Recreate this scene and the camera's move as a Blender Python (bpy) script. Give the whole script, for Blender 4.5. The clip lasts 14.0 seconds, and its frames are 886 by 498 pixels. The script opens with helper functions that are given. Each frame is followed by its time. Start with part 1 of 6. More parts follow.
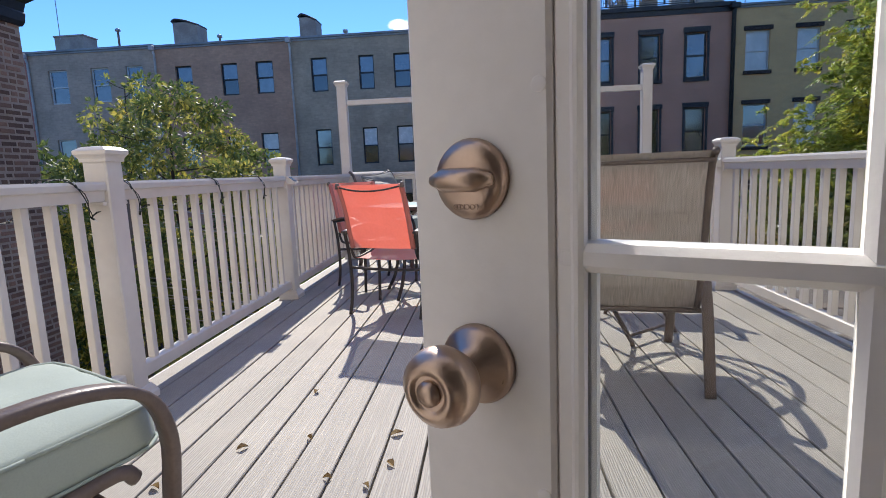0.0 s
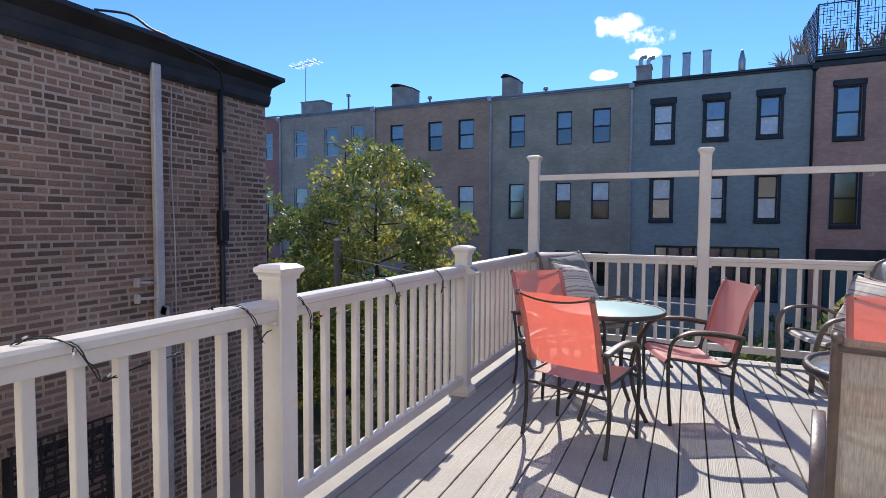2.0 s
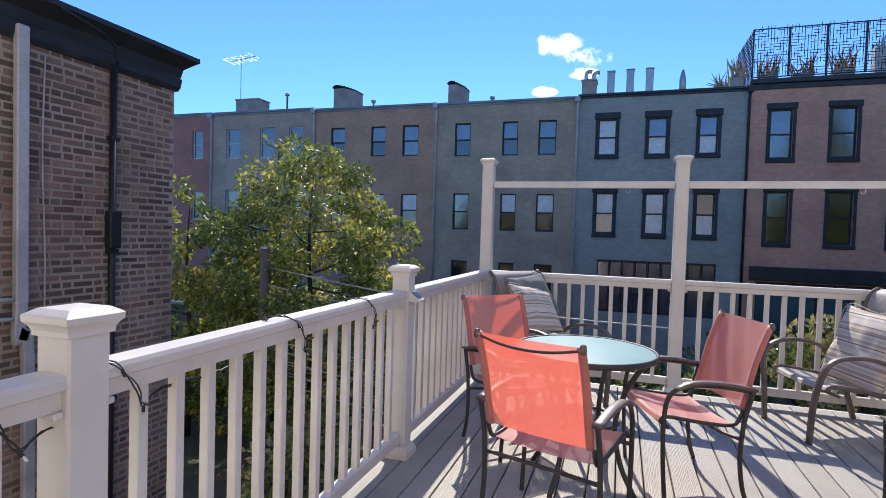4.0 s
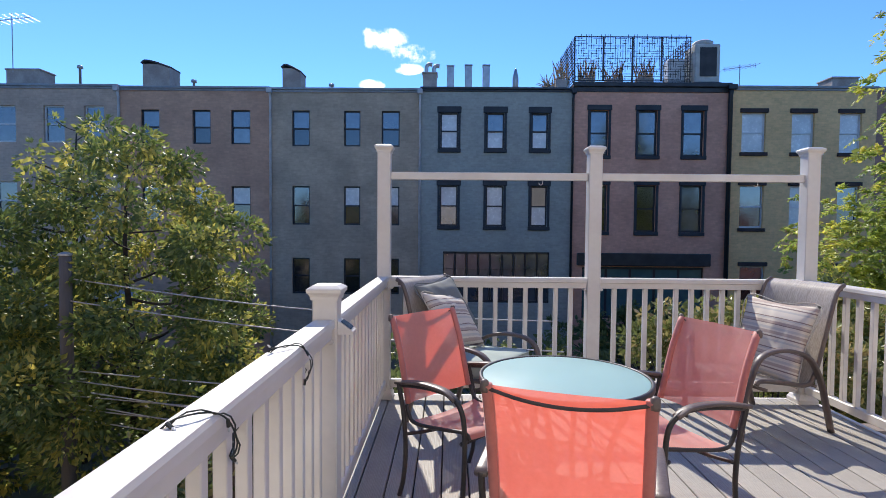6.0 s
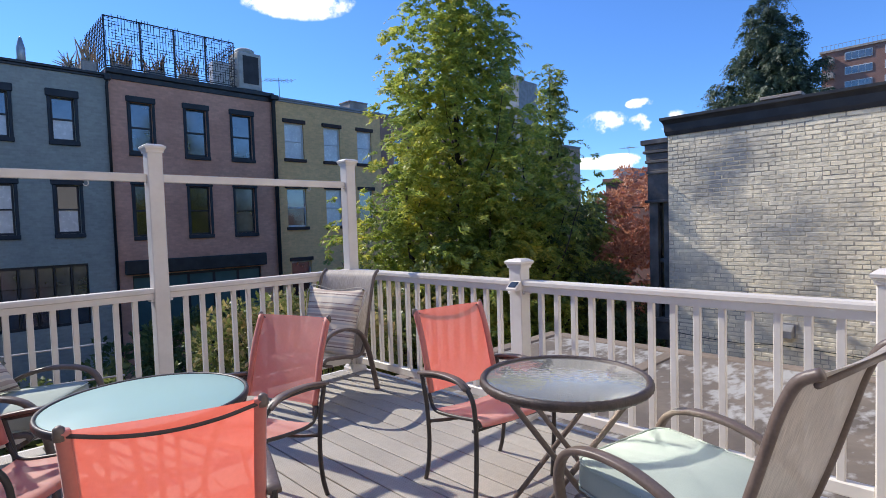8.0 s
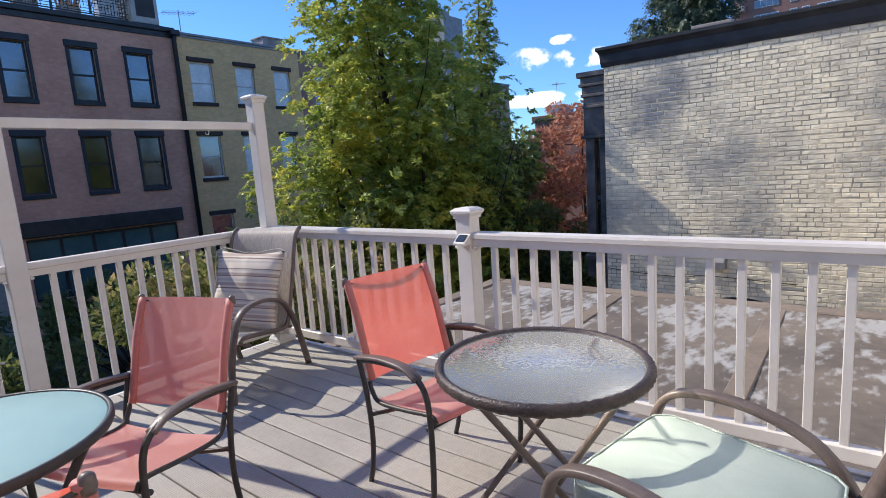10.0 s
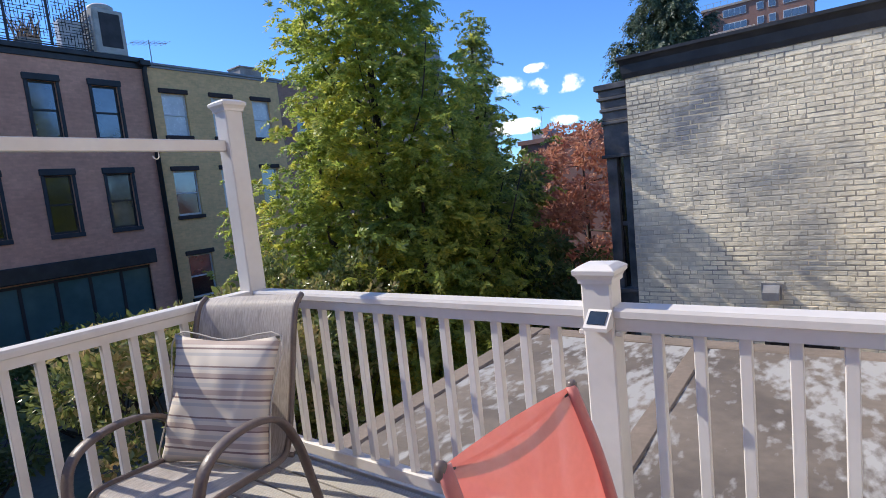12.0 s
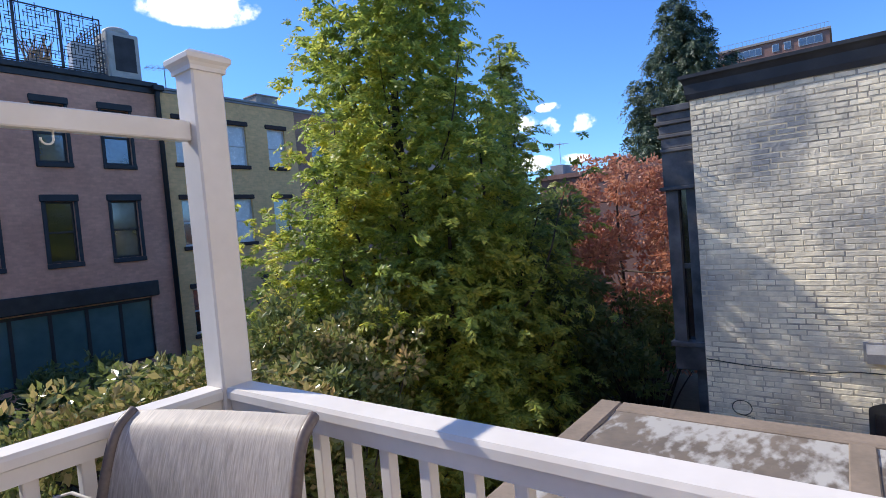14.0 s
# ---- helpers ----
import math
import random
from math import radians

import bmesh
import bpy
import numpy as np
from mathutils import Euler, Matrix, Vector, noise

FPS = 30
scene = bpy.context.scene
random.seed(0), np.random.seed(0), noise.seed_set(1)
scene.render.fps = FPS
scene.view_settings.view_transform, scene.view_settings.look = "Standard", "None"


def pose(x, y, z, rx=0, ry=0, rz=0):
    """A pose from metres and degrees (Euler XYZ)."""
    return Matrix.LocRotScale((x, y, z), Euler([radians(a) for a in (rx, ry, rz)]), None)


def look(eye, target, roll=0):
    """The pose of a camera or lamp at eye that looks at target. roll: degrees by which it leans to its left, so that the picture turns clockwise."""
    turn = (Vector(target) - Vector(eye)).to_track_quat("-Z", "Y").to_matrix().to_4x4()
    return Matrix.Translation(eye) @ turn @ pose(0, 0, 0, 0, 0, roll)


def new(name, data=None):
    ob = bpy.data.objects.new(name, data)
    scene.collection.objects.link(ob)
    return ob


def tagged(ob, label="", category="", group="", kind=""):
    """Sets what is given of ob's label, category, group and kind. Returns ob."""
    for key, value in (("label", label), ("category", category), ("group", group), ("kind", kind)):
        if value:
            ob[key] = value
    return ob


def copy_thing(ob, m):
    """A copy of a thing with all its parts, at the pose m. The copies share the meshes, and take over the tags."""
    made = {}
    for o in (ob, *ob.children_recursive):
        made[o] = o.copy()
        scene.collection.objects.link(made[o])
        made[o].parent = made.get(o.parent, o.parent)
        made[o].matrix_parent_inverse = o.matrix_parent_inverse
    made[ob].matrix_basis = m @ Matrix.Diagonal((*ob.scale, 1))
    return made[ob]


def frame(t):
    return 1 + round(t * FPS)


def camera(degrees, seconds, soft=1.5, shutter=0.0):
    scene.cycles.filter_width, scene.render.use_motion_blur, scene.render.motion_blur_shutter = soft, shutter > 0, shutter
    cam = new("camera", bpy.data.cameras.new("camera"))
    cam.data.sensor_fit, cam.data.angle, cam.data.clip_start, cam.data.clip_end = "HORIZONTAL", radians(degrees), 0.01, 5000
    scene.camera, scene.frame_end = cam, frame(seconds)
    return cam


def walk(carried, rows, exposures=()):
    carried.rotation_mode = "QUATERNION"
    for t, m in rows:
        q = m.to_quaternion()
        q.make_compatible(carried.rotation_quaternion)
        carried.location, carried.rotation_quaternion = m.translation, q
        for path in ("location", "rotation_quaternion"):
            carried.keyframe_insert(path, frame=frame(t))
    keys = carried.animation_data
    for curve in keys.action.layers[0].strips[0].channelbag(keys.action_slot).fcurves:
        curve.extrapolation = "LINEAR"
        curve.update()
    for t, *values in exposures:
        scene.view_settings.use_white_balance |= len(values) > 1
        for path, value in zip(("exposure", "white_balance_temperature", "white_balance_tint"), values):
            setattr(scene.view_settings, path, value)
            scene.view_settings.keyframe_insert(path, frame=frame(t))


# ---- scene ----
cam = camera(79.4, 14.0, soft=0.9)
PATH = [
    (0, (0.055, -0.511, 0.967), (-0.115, 1.461, 0.681), -2.4),
    (0.5, (-0.006, -0.398, 0.969), (-0.218, 1.572, 0.692), -2.6),
    (1, (-0.05, -0.3, 0.956), (-0.493, 1.641, 0.77), -2.1),
    (1.5, (-0.037, -0.186, 1.042), (-0.783, 1.666, 0.931), -0.4),
    (2, (-0.023, -0.071, 1.304), (-0.856, 1.744, 1.205), 0.3),
    (4.5, (-0.505, 0.889, 1.345), (-0.945, 2.839, 1.281), 2.9),
    (5, (-0.673, 0.987, 1.378), (-0.806, 2.979, 1.269), 2.9),
    (5.5, (-0.859, 1.171, 1.363), (-0.955, 3.166, 1.248), 2.1),
    (6, (-1.042, 1.379, 1.372), (-1.063, 3.377, 1.295), 0.5),
    (6.5, (-1.228, 1.392, 1.361), (-0.772, 3.337, 1.274), -0.8),
    (7, (-1.29, 1.391, 1.374), (-0.391, 3.174, 1.268), -1.9),
    (7.5, (-1.244, 1.391, 1.369), (-0.067, 3.004, 1.254), -1.9),
    (8, (-1.155, 1.382, 1.383), (0.249, 2.804, 1.292), -1.8),
    (10.5, (-0.6, 2.068, 1.389), (0.972, 3.259, 1.058), -4.1),
    (11, (-0.421, 2.371, 1.387), (1.195, 3.515, 1.104), -5.0),
    (11.5, (-0.162, 2.68, 1.419), (1.392, 3.919, 1.2), -5.8),
    (12, (0.059, 3.002, 1.428), (1.659, 4.183, 1.212), -5.9),
    (12.5, (0.268, 3.253, 1.426), (1.924, 4.352, 1.199), -6.2),
    (13, (0.524, 3.556, 1.435), (2.049, 4.836, 1.248), -6.5),
    (13.5, (0.714, 3.797, 1.436), (2.248, 5.075, 1.311), -5.8),
    (14, (0.894, 4.048, 1.429), (2.486, 5.256, 1.347), -4.8),
]
walk(cam, [(t, look(eye, target, roll)) for t, eye, target, roll in PATH], [(0, 0.57), (1, 0.55), (1.5, 0.36), (2, 0.62), (5, 0.69), (7, 0.66), (8, 0.58), (10.5, 0.56), (11.5, 0.62), (12.5, 0.62), (14, 0.74)])

# ---- world and sun ----
SUN_AZ, SUN_EL = -13.5, 40.0
sky_world = bpy.data.worlds.new("sky")
scene.world = sky_world
sky_world.use_nodes = True


def build_sky():
    nt = sky_world.node_tree
    nt.nodes.clear()
    N, L = nt.nodes.new, nt.links.new
    out, bg, sky = N("ShaderNodeOutputWorld"), N("ShaderNodeBackground"), N("ShaderNodeTexSky")
    sky.sky_type, sky.sun_disc = "NISHITA", False
    sky.sun_elevation, sky.sun_rotation = radians(SUN_EL), radians(SUN_AZ)
    sky.air_density, sky.dust_density, sky.ozone_density = 1.0, 0.0, 3.0
    bg.inputs["Strength"].default_value = 0.13
    geo = N("ShaderNodeTexCoord")
    noise_a = N("ShaderNodeTexNoise")
    noise_a.inputs["Scale"].default_value, noise_a.inputs["Detail"].default_value = 15.0, 8.0
    noise_a.inputs["Roughness"].default_value = 0.62
    L(geo.outputs["Generated"], noise_a.inputs["Vector"])
    total = None
    # clouds: azimuth, elevation, half width, half height in degrees
    for az, el, w, h in ((-7.4, 19.1, 3.4, 1.3), (-4.2, 17.8, 3.0, 1.1), (-4.4, 16.4, 1.8, 0.7), (-8.3, 14.7, 1.6, 0.6), (30.4, 22.4, 6.0, 2.2), (61.7, 9.8, 2.6, 1.3), (66.8, 9.5, 3.6, 1.2), (63.4, 5.8, 6.5, 0.9), (65.1, 11.3, 1.5, 0.6)):
        a, e = radians(az), radians(el)
        c = Vector((math.sin(a) * math.cos(e), math.cos(a) * math.cos(e), math.sin(e)))
        right = Vector((math.cos(a), -math.sin(a), 0))
        up = right.cross(c)
        terms = []
        for axis, half in ((right, w), (up, h)):
            dot = N("ShaderNodeVectorMath")
            dot.operation = "DOT_PRODUCT"
            L(geo.outputs["Generated"], dot.inputs[0])
            dot.inputs[1].default_value = axis / math.sin(radians(half))
            sq = N("ShaderNodeMath")
            sq.operation = "MULTIPLY"
            L(dot.outputs["Value"], sq.inputs[0]), L(dot.outputs["Value"], sq.inputs[1])
            terms.append(sq)
        front = N("ShaderNodeVectorMath")
        front.operation = "DOT_PRODUCT"
        L(geo.outputs["Generated"], front.inputs[0])
        front.inputs[1].default_value = c
        ahead = N("ShaderNodeMath")
        ahead.operation = "GREATER_THAN"
        ahead.inputs[1].default_value = 0.5
        L(front.outputs["Value"], ahead.inputs[0])
        add = N("ShaderNodeMath")
        add.operation = "ADD"
        L(terms[0].outputs[0], add.inputs[0]), L(terms[1].outputs[0], add.inputs[1])
        inv = N("ShaderNodeMath")
        inv.operation, inv.use_clamp = "SUBTRACT", True
        inv.inputs[0].default_value = 1.0
        L(add.outputs[0], inv.inputs[1])
        gate = N("ShaderNodeMath")
        gate.operation = "MULTIPLY"
        L(inv.outputs[0], gate.inputs[0]), L(ahead.outputs[0], gate.inputs[1])
        if total is None:
            total = gate
        else:
            mx = N("ShaderNodeMath")
            mx.operation = "MAXIMUM"
            L(total.outputs[0], mx.inputs[0]), L(gate.outputs[0], mx.inputs[1])
            total = mx
    mul = N("ShaderNodeMath")
    mul.operation = "MULTIPLY"
    shape = N("ShaderNodeMapRange")
    shape.inputs["From Min"].default_value, shape.inputs["From Max"].default_value = 0.31, 0.62
    L(noise_a.outputs["Fac"], shape.inputs["Value"])
    root = N("ShaderNodeMath")
    root.operation = "POWER"
    root.inputs[1].default_value = 0.5
    L(total.outputs[0], root.inputs[0])
    L(root.outputs[0], mul.inputs[0]), L(shape.outputs["Result"], mul.inputs[1])
    edge = N("ShaderNodeMapRange")
    edge.interpolation_type = "SMOOTHSTEP"
    edge.inputs["From Min"].default_value, edge.inputs["From Max"].default_value = 0.26, 0.62
    L(mul.outputs[0], edge.inputs["Value"])
    tint = N("ShaderNodeMix")
    tint.data_type, tint.blend_type = "RGBA", "MULTIPLY"
    tint.inputs["Factor"].default_value = 1.0
    L(sky.outputs["Color"], tint.inputs["A"])
    tint.inputs["B"].default_value = (0.44, 0.695, 1.10, 1)
    mix = N("ShaderNodeMix")
    mix.data_type = "RGBA"
    L(edge.outputs["Result"], mix.inputs["Factor"])
    L(tint.outputs["Result"], mix.inputs["A"])
    mix.inputs["B"].default_value = (8.2, 8.3, 8.5, 1)
    L(mix.outputs["Result"], bg.inputs["Color"])
    L(bg.outputs["Background"], out.inputs["Surface"])


build_sky()
sun = new("sun", bpy.data.lights.new("sun", "SUN"))
sun.data.energy, sun.data.angle, sun.data.color = 3.55, radians(0.53), (1.0, 0.93, 0.83)
_a, _e = radians(SUN_AZ), radians(SUN_EL)
sun.matrix_world = look((60 * math.sin(_a) * math.cos(_e), 60 * math.cos(_a) * math.cos(_e), 60 * math.sin(_e)), (0, 0, 0))

# ---- materials ----
def material(name, color, rough=0.6, other=None, scale=3.0, fine=40.0, bump=0.1, metal=0.0, spread=0.25, stretch=(1, 1, 1), spec=0.5, coords="Object", random_amount=0.0, bump_scale=None, ior=1.5, ramp_at=(0.38, 0.66)):
    """A surface with variation at two scales: broad stains between two colours, fine grain, and relief."""
    m = bpy.data.materials.new(name)
    m.use_nodes = True
    nt = m.node_tree
    N, L = nt.nodes.new, nt.links.new
    b = nt.nodes["Principled BSDF"]
    b.inputs["Metallic"].default_value = metal
    b.inputs["Specular IOR Level"].default_value = spec
    b.inputs["IOR"].default_value = ior
    tc, mp = N("ShaderNodeTexCoord"), N("ShaderNodeMapping")
    if coords == "Position":
        L(N("ShaderNodeNewGeometry").outputs["Position"], mp.inputs["Vector"])
    else:
        L(tc.outputs[coords], mp.inputs["Vector"])
    mp.inputs["Scale"].default_value = stretch
    big, small = N("ShaderNodeTexNoise"), N("ShaderNodeTexNoise")
    for tex, s, d in ((big, scale, 5.0), (small, fine, 4.0)):
        tex.inputs["Scale"].default_value, tex.inputs["Detail"].default_value = s, d
        L(mp.outputs["Vector"], tex.inputs["Vector"])
    other = other or tuple(c * (1 - spread) for c in color)
    mix = N("ShaderNodeMix")
    mix.data_type = "RGBA"
    mix.inputs["A"].default_value, mix.inputs["B"].default_value = (*color, 1), (*other, 1)
    ramp = N("ShaderNodeMapRange")
    ramp.inputs["From Min"].default_value, ramp.inputs["From Max"].default_value = ramp_at
    L(big.outputs["Fac"], ramp.inputs["Value"])
    L(ramp.outputs["Result"], mix.inputs["Factor"])
    grain = N("ShaderNodeMapRange")
    grain.inputs["From Min"].default_value, grain.inputs["From Max"].default_value = 0.25, 0.75
    grain.inputs["To Min"].default_value, grain.inputs["To Max"].default_value = 1 - spread * 0.6, 1 + spread * 0.4
    L(small.outputs["Fac"], grain.inputs["Value"])
    hsv = N("ShaderNodeHueSaturation")
    L(mix.outputs["Result"], hsv.inputs["Color"])
    if random_amount:
        info, rr, mm = N("ShaderNodeObjectInfo"), N("ShaderNodeMapRange"), N("ShaderNodeMath")
        isl = N("ShaderNodeNewGeometry")
        addr, fr = N("ShaderNodeMath"), N("ShaderNodeMath")
        addr.operation, fr.operation = "ADD", "FRACT"
        L(info.outputs["Random"], addr.inputs[0]), L(isl.outputs["Random Per Island"], addr.inputs[1])
        L(addr.outputs[0], fr.inputs[0])
        rr.inputs["To Min"].default_value, rr.inputs["To Max"].default_value = 1 - random_amount, 1 + random_amount
        L(fr.outputs[0], rr.inputs["Value"])
        mm.operation = "MULTIPLY"
        L(grain.outputs["Result"], mm.inputs[0]), L(rr.outputs["Result"], mm.inputs[1])
        L(mm.outputs[0], hsv.inputs["Value"])
    else:
        L(grain.outputs["Result"], hsv.inputs["Value"])
    L(hsv.outputs["Color"], b.inputs["Base Color"])
    rg = N("ShaderNodeMapRange")
    rg.inputs["To Min"].default_value, rg.inputs["To Max"].default_value = max(rough - 0.12, 0.03), min(rough + 0.12, 1)
    L(small.outputs["Fac"], rg.inputs["Value"])
    L(rg.outputs["Result"], b.inputs["Roughness"])
    if bump:
        bp = N("ShaderNodeBump")
        bp.inputs["Strength"].default_value, bp.inputs["Distance"].default_value = bump, bump_scale or 0.01
        L(small.outputs["Fac"], bp.inputs["Height"])
        L(bp.outputs["Normal"], b.inputs["Normal"])
    return m


def masonry(name, color, other, mortar, rough=0.85, course=0.075, length=0.215, stains=0.8, relief=0.5):
    """Brickwork of a far wall: courses in x and z, stains over them."""
    m = material(name, color, rough, other, scale=stains, fine=9.0, bump=0.0, spread=0.18)
    nt = m.node_tree
    N, L = nt.nodes.new, nt.links.new
    b = nt.nodes["Principled BSDF"]
    tc, sep, com, br = N("ShaderNodeTexCoord"), N("ShaderNodeSeparateXYZ"), N("ShaderNodeCombineXYZ"), N("ShaderNodeTexBrick")
    L(tc.outputs["Object"], sep.inputs[0])
    ad = N("ShaderNodeMath")
    L(sep.outputs["X"], ad.inputs[0]), L(sep.outputs["Y"], ad.inputs[1])
    L(ad.outputs[0], com.inputs["X"]), L(sep.outputs["Z"], com.inputs["Y"])
    L(com.outputs[0], br.inputs["Vector"])
    br.inputs["Scale"].default_value = 1.0
    br.inputs["Brick Width"].default_value, br.inputs["Row Height"].default_value = length, course
    br.inputs["Mortar Size"].default_value = 0.006
    br.inputs["Color1"].default_value, br.inputs["Color2"].default_value = (1, 1, 1, 1), (0.82, 0.82, 0.82, 1)
    br.inputs["Mortar"].default_value = (*[x / max(c, 0.01) for x, c in zip(mortar, color)], 1)
    mul = N("ShaderNodeMix")
    mul.data_type, mul.blend_type = "RGBA", "MULTIPLY"
    mul.inputs["Factor"].default_value = 0.8
    old = b.inputs["Base Color"].links[0].from_socket
    L(old, mul.inputs["A"]), L(br.outputs["Color"], mul.inputs["B"])
    L(mul.outputs["Result"], b.inputs["Base Color"])
    bp = N("ShaderNodeBump")
    bp.invert = True
    bp.inputs["Strength"].default_value, bp.inputs["Distance"].default_value = relief, 0.01
    L(br.outputs["Fac"], bp.inputs["Height"])
    L(bp.outputs["Normal"], b.inputs["Normal"])
    return m


def leaf_material(name, a, b, c, glow=0.35, rough=0.45):
    """Leaves: colour by leaf, some light passing through."""
    m = bpy.data.materials.new(name)
    m.use_nodes = True
    nt = m.node_tree
    nt.nodes.clear()
    N, L = nt.nodes.new, nt.links.new
    out, mix = N("ShaderNodeOutputMaterial"), N("ShaderNodeMixShader")
    dif, tra = N("ShaderNodeBsdfPrincipled"), N("ShaderNodeBsdfTranslucent")
    geo, ramp, hue = N("ShaderNodeNewGeometry"), N("ShaderNodeValToRGB"), N("ShaderNodeTexNoise")
    tc = N("ShaderNodeTexCoord")
    L(tc.outputs["Object"], hue.inputs["Vector"])
    hue.inputs["Scale"].default_value = 0.9
    add = N("ShaderNodeMath")
    add.operation = "MULTIPLY_ADD"
    add.inputs[1].default_value = 0.45
    L(geo.outputs["Random Per Island"], add.inputs[0])
    rng = N("ShaderNodeMapRange")
    rng.inputs["From Min"].default_value, rng.inputs["From Max"].default_value = 0.3, 0.7
    rng.inputs["To Max"].default_value = 0.55
    L(hue.outputs["Fac"], rng.inputs["Value"])
    L(rng.outputs["Result"], add.inputs[2])
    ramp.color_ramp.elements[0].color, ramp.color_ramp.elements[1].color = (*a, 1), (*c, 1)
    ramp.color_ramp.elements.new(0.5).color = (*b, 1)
    L(add.outputs[0], ramp.inputs["Fac"])
    L(ramp.outputs["Color"], dif.inputs["Base Color"]), L(ramp.outputs["Color"], tra.inputs["Color"])
    dif.inputs["Roughness"].default_value = rough
    mix.inputs["Fac"].default_value = glow
    L(dif.outputs[0], mix.inputs[1]), L(tra.outputs[0], mix.inputs[2])
    L(mix.outputs[0], out.inputs["Surface"])
    return m


def sling_material(name, color, other, see=0.12, pass_light=0.4, weave=900.0, through_tint=None):
    """Woven mesh cloth, a little see-through, lit from behind too."""
    m = material(name, color, 0.55, other, scale=4.0, fine=60.0, bump=0.0, spread=0.12)
    nt = m.node_tree
    N, L = nt.nodes.new, nt.links.new
    b = nt.nodes["Principled BSDF"]
    b.inputs["Sheen Weight"].default_value = 0.3
    out = nt.nodes["Material Output"]
    colour = b.inputs["Base Color"].links[0].from_socket
    tra, hole, m1, m2 = N("ShaderNodeBsdfTranslucent"), N("ShaderNodeBsdfTransparent"), N("ShaderNodeMixShader"), N("ShaderNodeMixShader")
    if through_tint:
        tra.inputs["Color"].default_value = (*through_tint, 1)
    else:
        L(colour, tra.inputs["Color"])
    m1.inputs["Fac"].default_value, m2.inputs["Fac"].default_value = pass_light, see
    L(b.outputs[0], m1.inputs[1]), L(tra.outputs[0], m1.inputs[2])
    L(m1.outputs[0], m2.inputs[1]), L(hole.outputs[0], m2.inputs[2])
    L(m2.outputs[0], out.inputs["Surface"])
    tc, mp, tex = N("ShaderNodeTexCoord"), N("ShaderNodeMapping"), N("ShaderNodeTexNoise")
    mp.inputs["Scale"].default_value = (weave, weave * 0.08, weave * 0.08)
    tex.inputs["Scale"].default_value, tex.inputs["Detail"].default_value = 1.0, 2.0
    L(tc.outputs["Object"], mp.inputs["Vector"]), L(mp.outputs["Vector"], tex.inputs["Vector"])
    bp = N("ShaderNodeBump")
    bp.inputs["Strength"].default_value, bp.inputs["Distance"].default_value = 0.25, 0.002
    L(tex.outputs["Fac"], bp.inputs["Height"]), L(bp.outputs["Normal"], b.inputs["Normal"])
    if weave < 500:
        tone = N("ShaderNodeMapRange")
        tone.inputs["From Min"].default_value, tone.inputs["From Max"].default_value = 0.3, 0.7
        tone.inputs["To Min"].default_value, tone.inputs["To Max"].default_value = 0.7, 1.25
        L(tex.outputs["Fac"], tone.inputs["Value"])
        mul = N("ShaderNodeMix")
        mul.data_type, mul.blend_type = "RGBA", "MULTIPLY"
        mul.inputs["Factor"].default_value = 1.0
        L(colour, mul.inputs["A"]), L(tone.outputs["Result"], mul.inputs["B"])
        L(mul.outputs["Result"], b.inputs["Base Color"])
    return m


def striped_material(name):
    """Cushion cloth with woven stripes across its height."""
    m = material(name, (0.5, 0.5, 0.5), 0.8, fine=300.0, bump=0.15, bump_scale=0.002)
    nt = m.node_tree
    N, L = nt.nodes.new, nt.links.new
    b = nt.nodes["Principled BSDF"]
    tc, sep, mul, fr, ramp = N("ShaderNodeTexCoord"), N("ShaderNodeSeparateXYZ"), N("ShaderNodeMath"), N("ShaderNodeMath"), N("ShaderNodeValToRGB")
    L(tc.outputs["Object"], sep.inputs[0])
    mul.operation, fr.operation = "MULTIPLY_ADD", "FRACT"
    mul.inputs[1].default_value, mul.inputs[2].default_value = 4.6, 10.25
    L(sep.outputs["Z"], mul.inputs[0]), L(mul.outputs[0], fr.inputs[0]), L(fr.outputs[0], ramp.inputs["Fac"])
    r = ramp.color_ramp
    r.interpolation = "CONSTANT"
    cream, tan, brown, grey = (0.68, 0.60, 0.49, 1), (0.46, 0.36, 0.30, 1), (0.24, 0.165, 0.145, 1), (0.53, 0.49, 0.44, 1)
    r.elements[0].color, r.elements[1].color = cream, grey
    r.elements[1].position = 0.14
    for p, c in ((0.20, cream), (0.27, brown), (0.31, cream), (0.37, tan), (0.47, cream), (0.52, grey), (0.6, cream), (0.68, brown), (0.71, tan), (0.79, cream), (0.86, grey), (0.91, brown), (0.94, cream)):
        r.elements.new(p).color = c
    L(ramp.outputs["Color"], b.inputs["Base Color"])
    return m


def frosted_material():
    """Sand-blasted aqua glass: scatters most light back, lets some through, diffused."""
    m = material("frosted_glass", (0.50, 0.70, 0.68), 0.45, (0.46, 0.66, 0.64), scale=2.0, fine=12.0, bump=0.0, spread=0.03, spec=0.3)
    nt = m.node_tree
    N, L = nt.nodes.new, nt.links.new
    tra, hole, m1, m2 = N("ShaderNodeBsdfTranslucent"), N("ShaderNodeBsdfTransparent"), N("ShaderNodeMixShader"), N("ShaderNodeMixShader")
    tra.inputs["Color"].default_value = (0.72, 0.93, 0.92, 1)
    hole.inputs["Color"].default_value = (0.82, 0.97, 0.96, 1)
    m1.inputs["Fac"].default_value, m2.inputs["Fac"].default_value = 0.3, 0.2
    L(nt.nodes["Principled BSDF"].outputs[0], m1.inputs[1]), L(tra.outputs[0], m1.inputs[2])
    L(m1.outputs[0], m2.inputs[1]), L(hole.outputs[0], m2.inputs[2])
    L(m2.outputs[0], nt.nodes["Material Output"].inputs["Surface"])
    return m


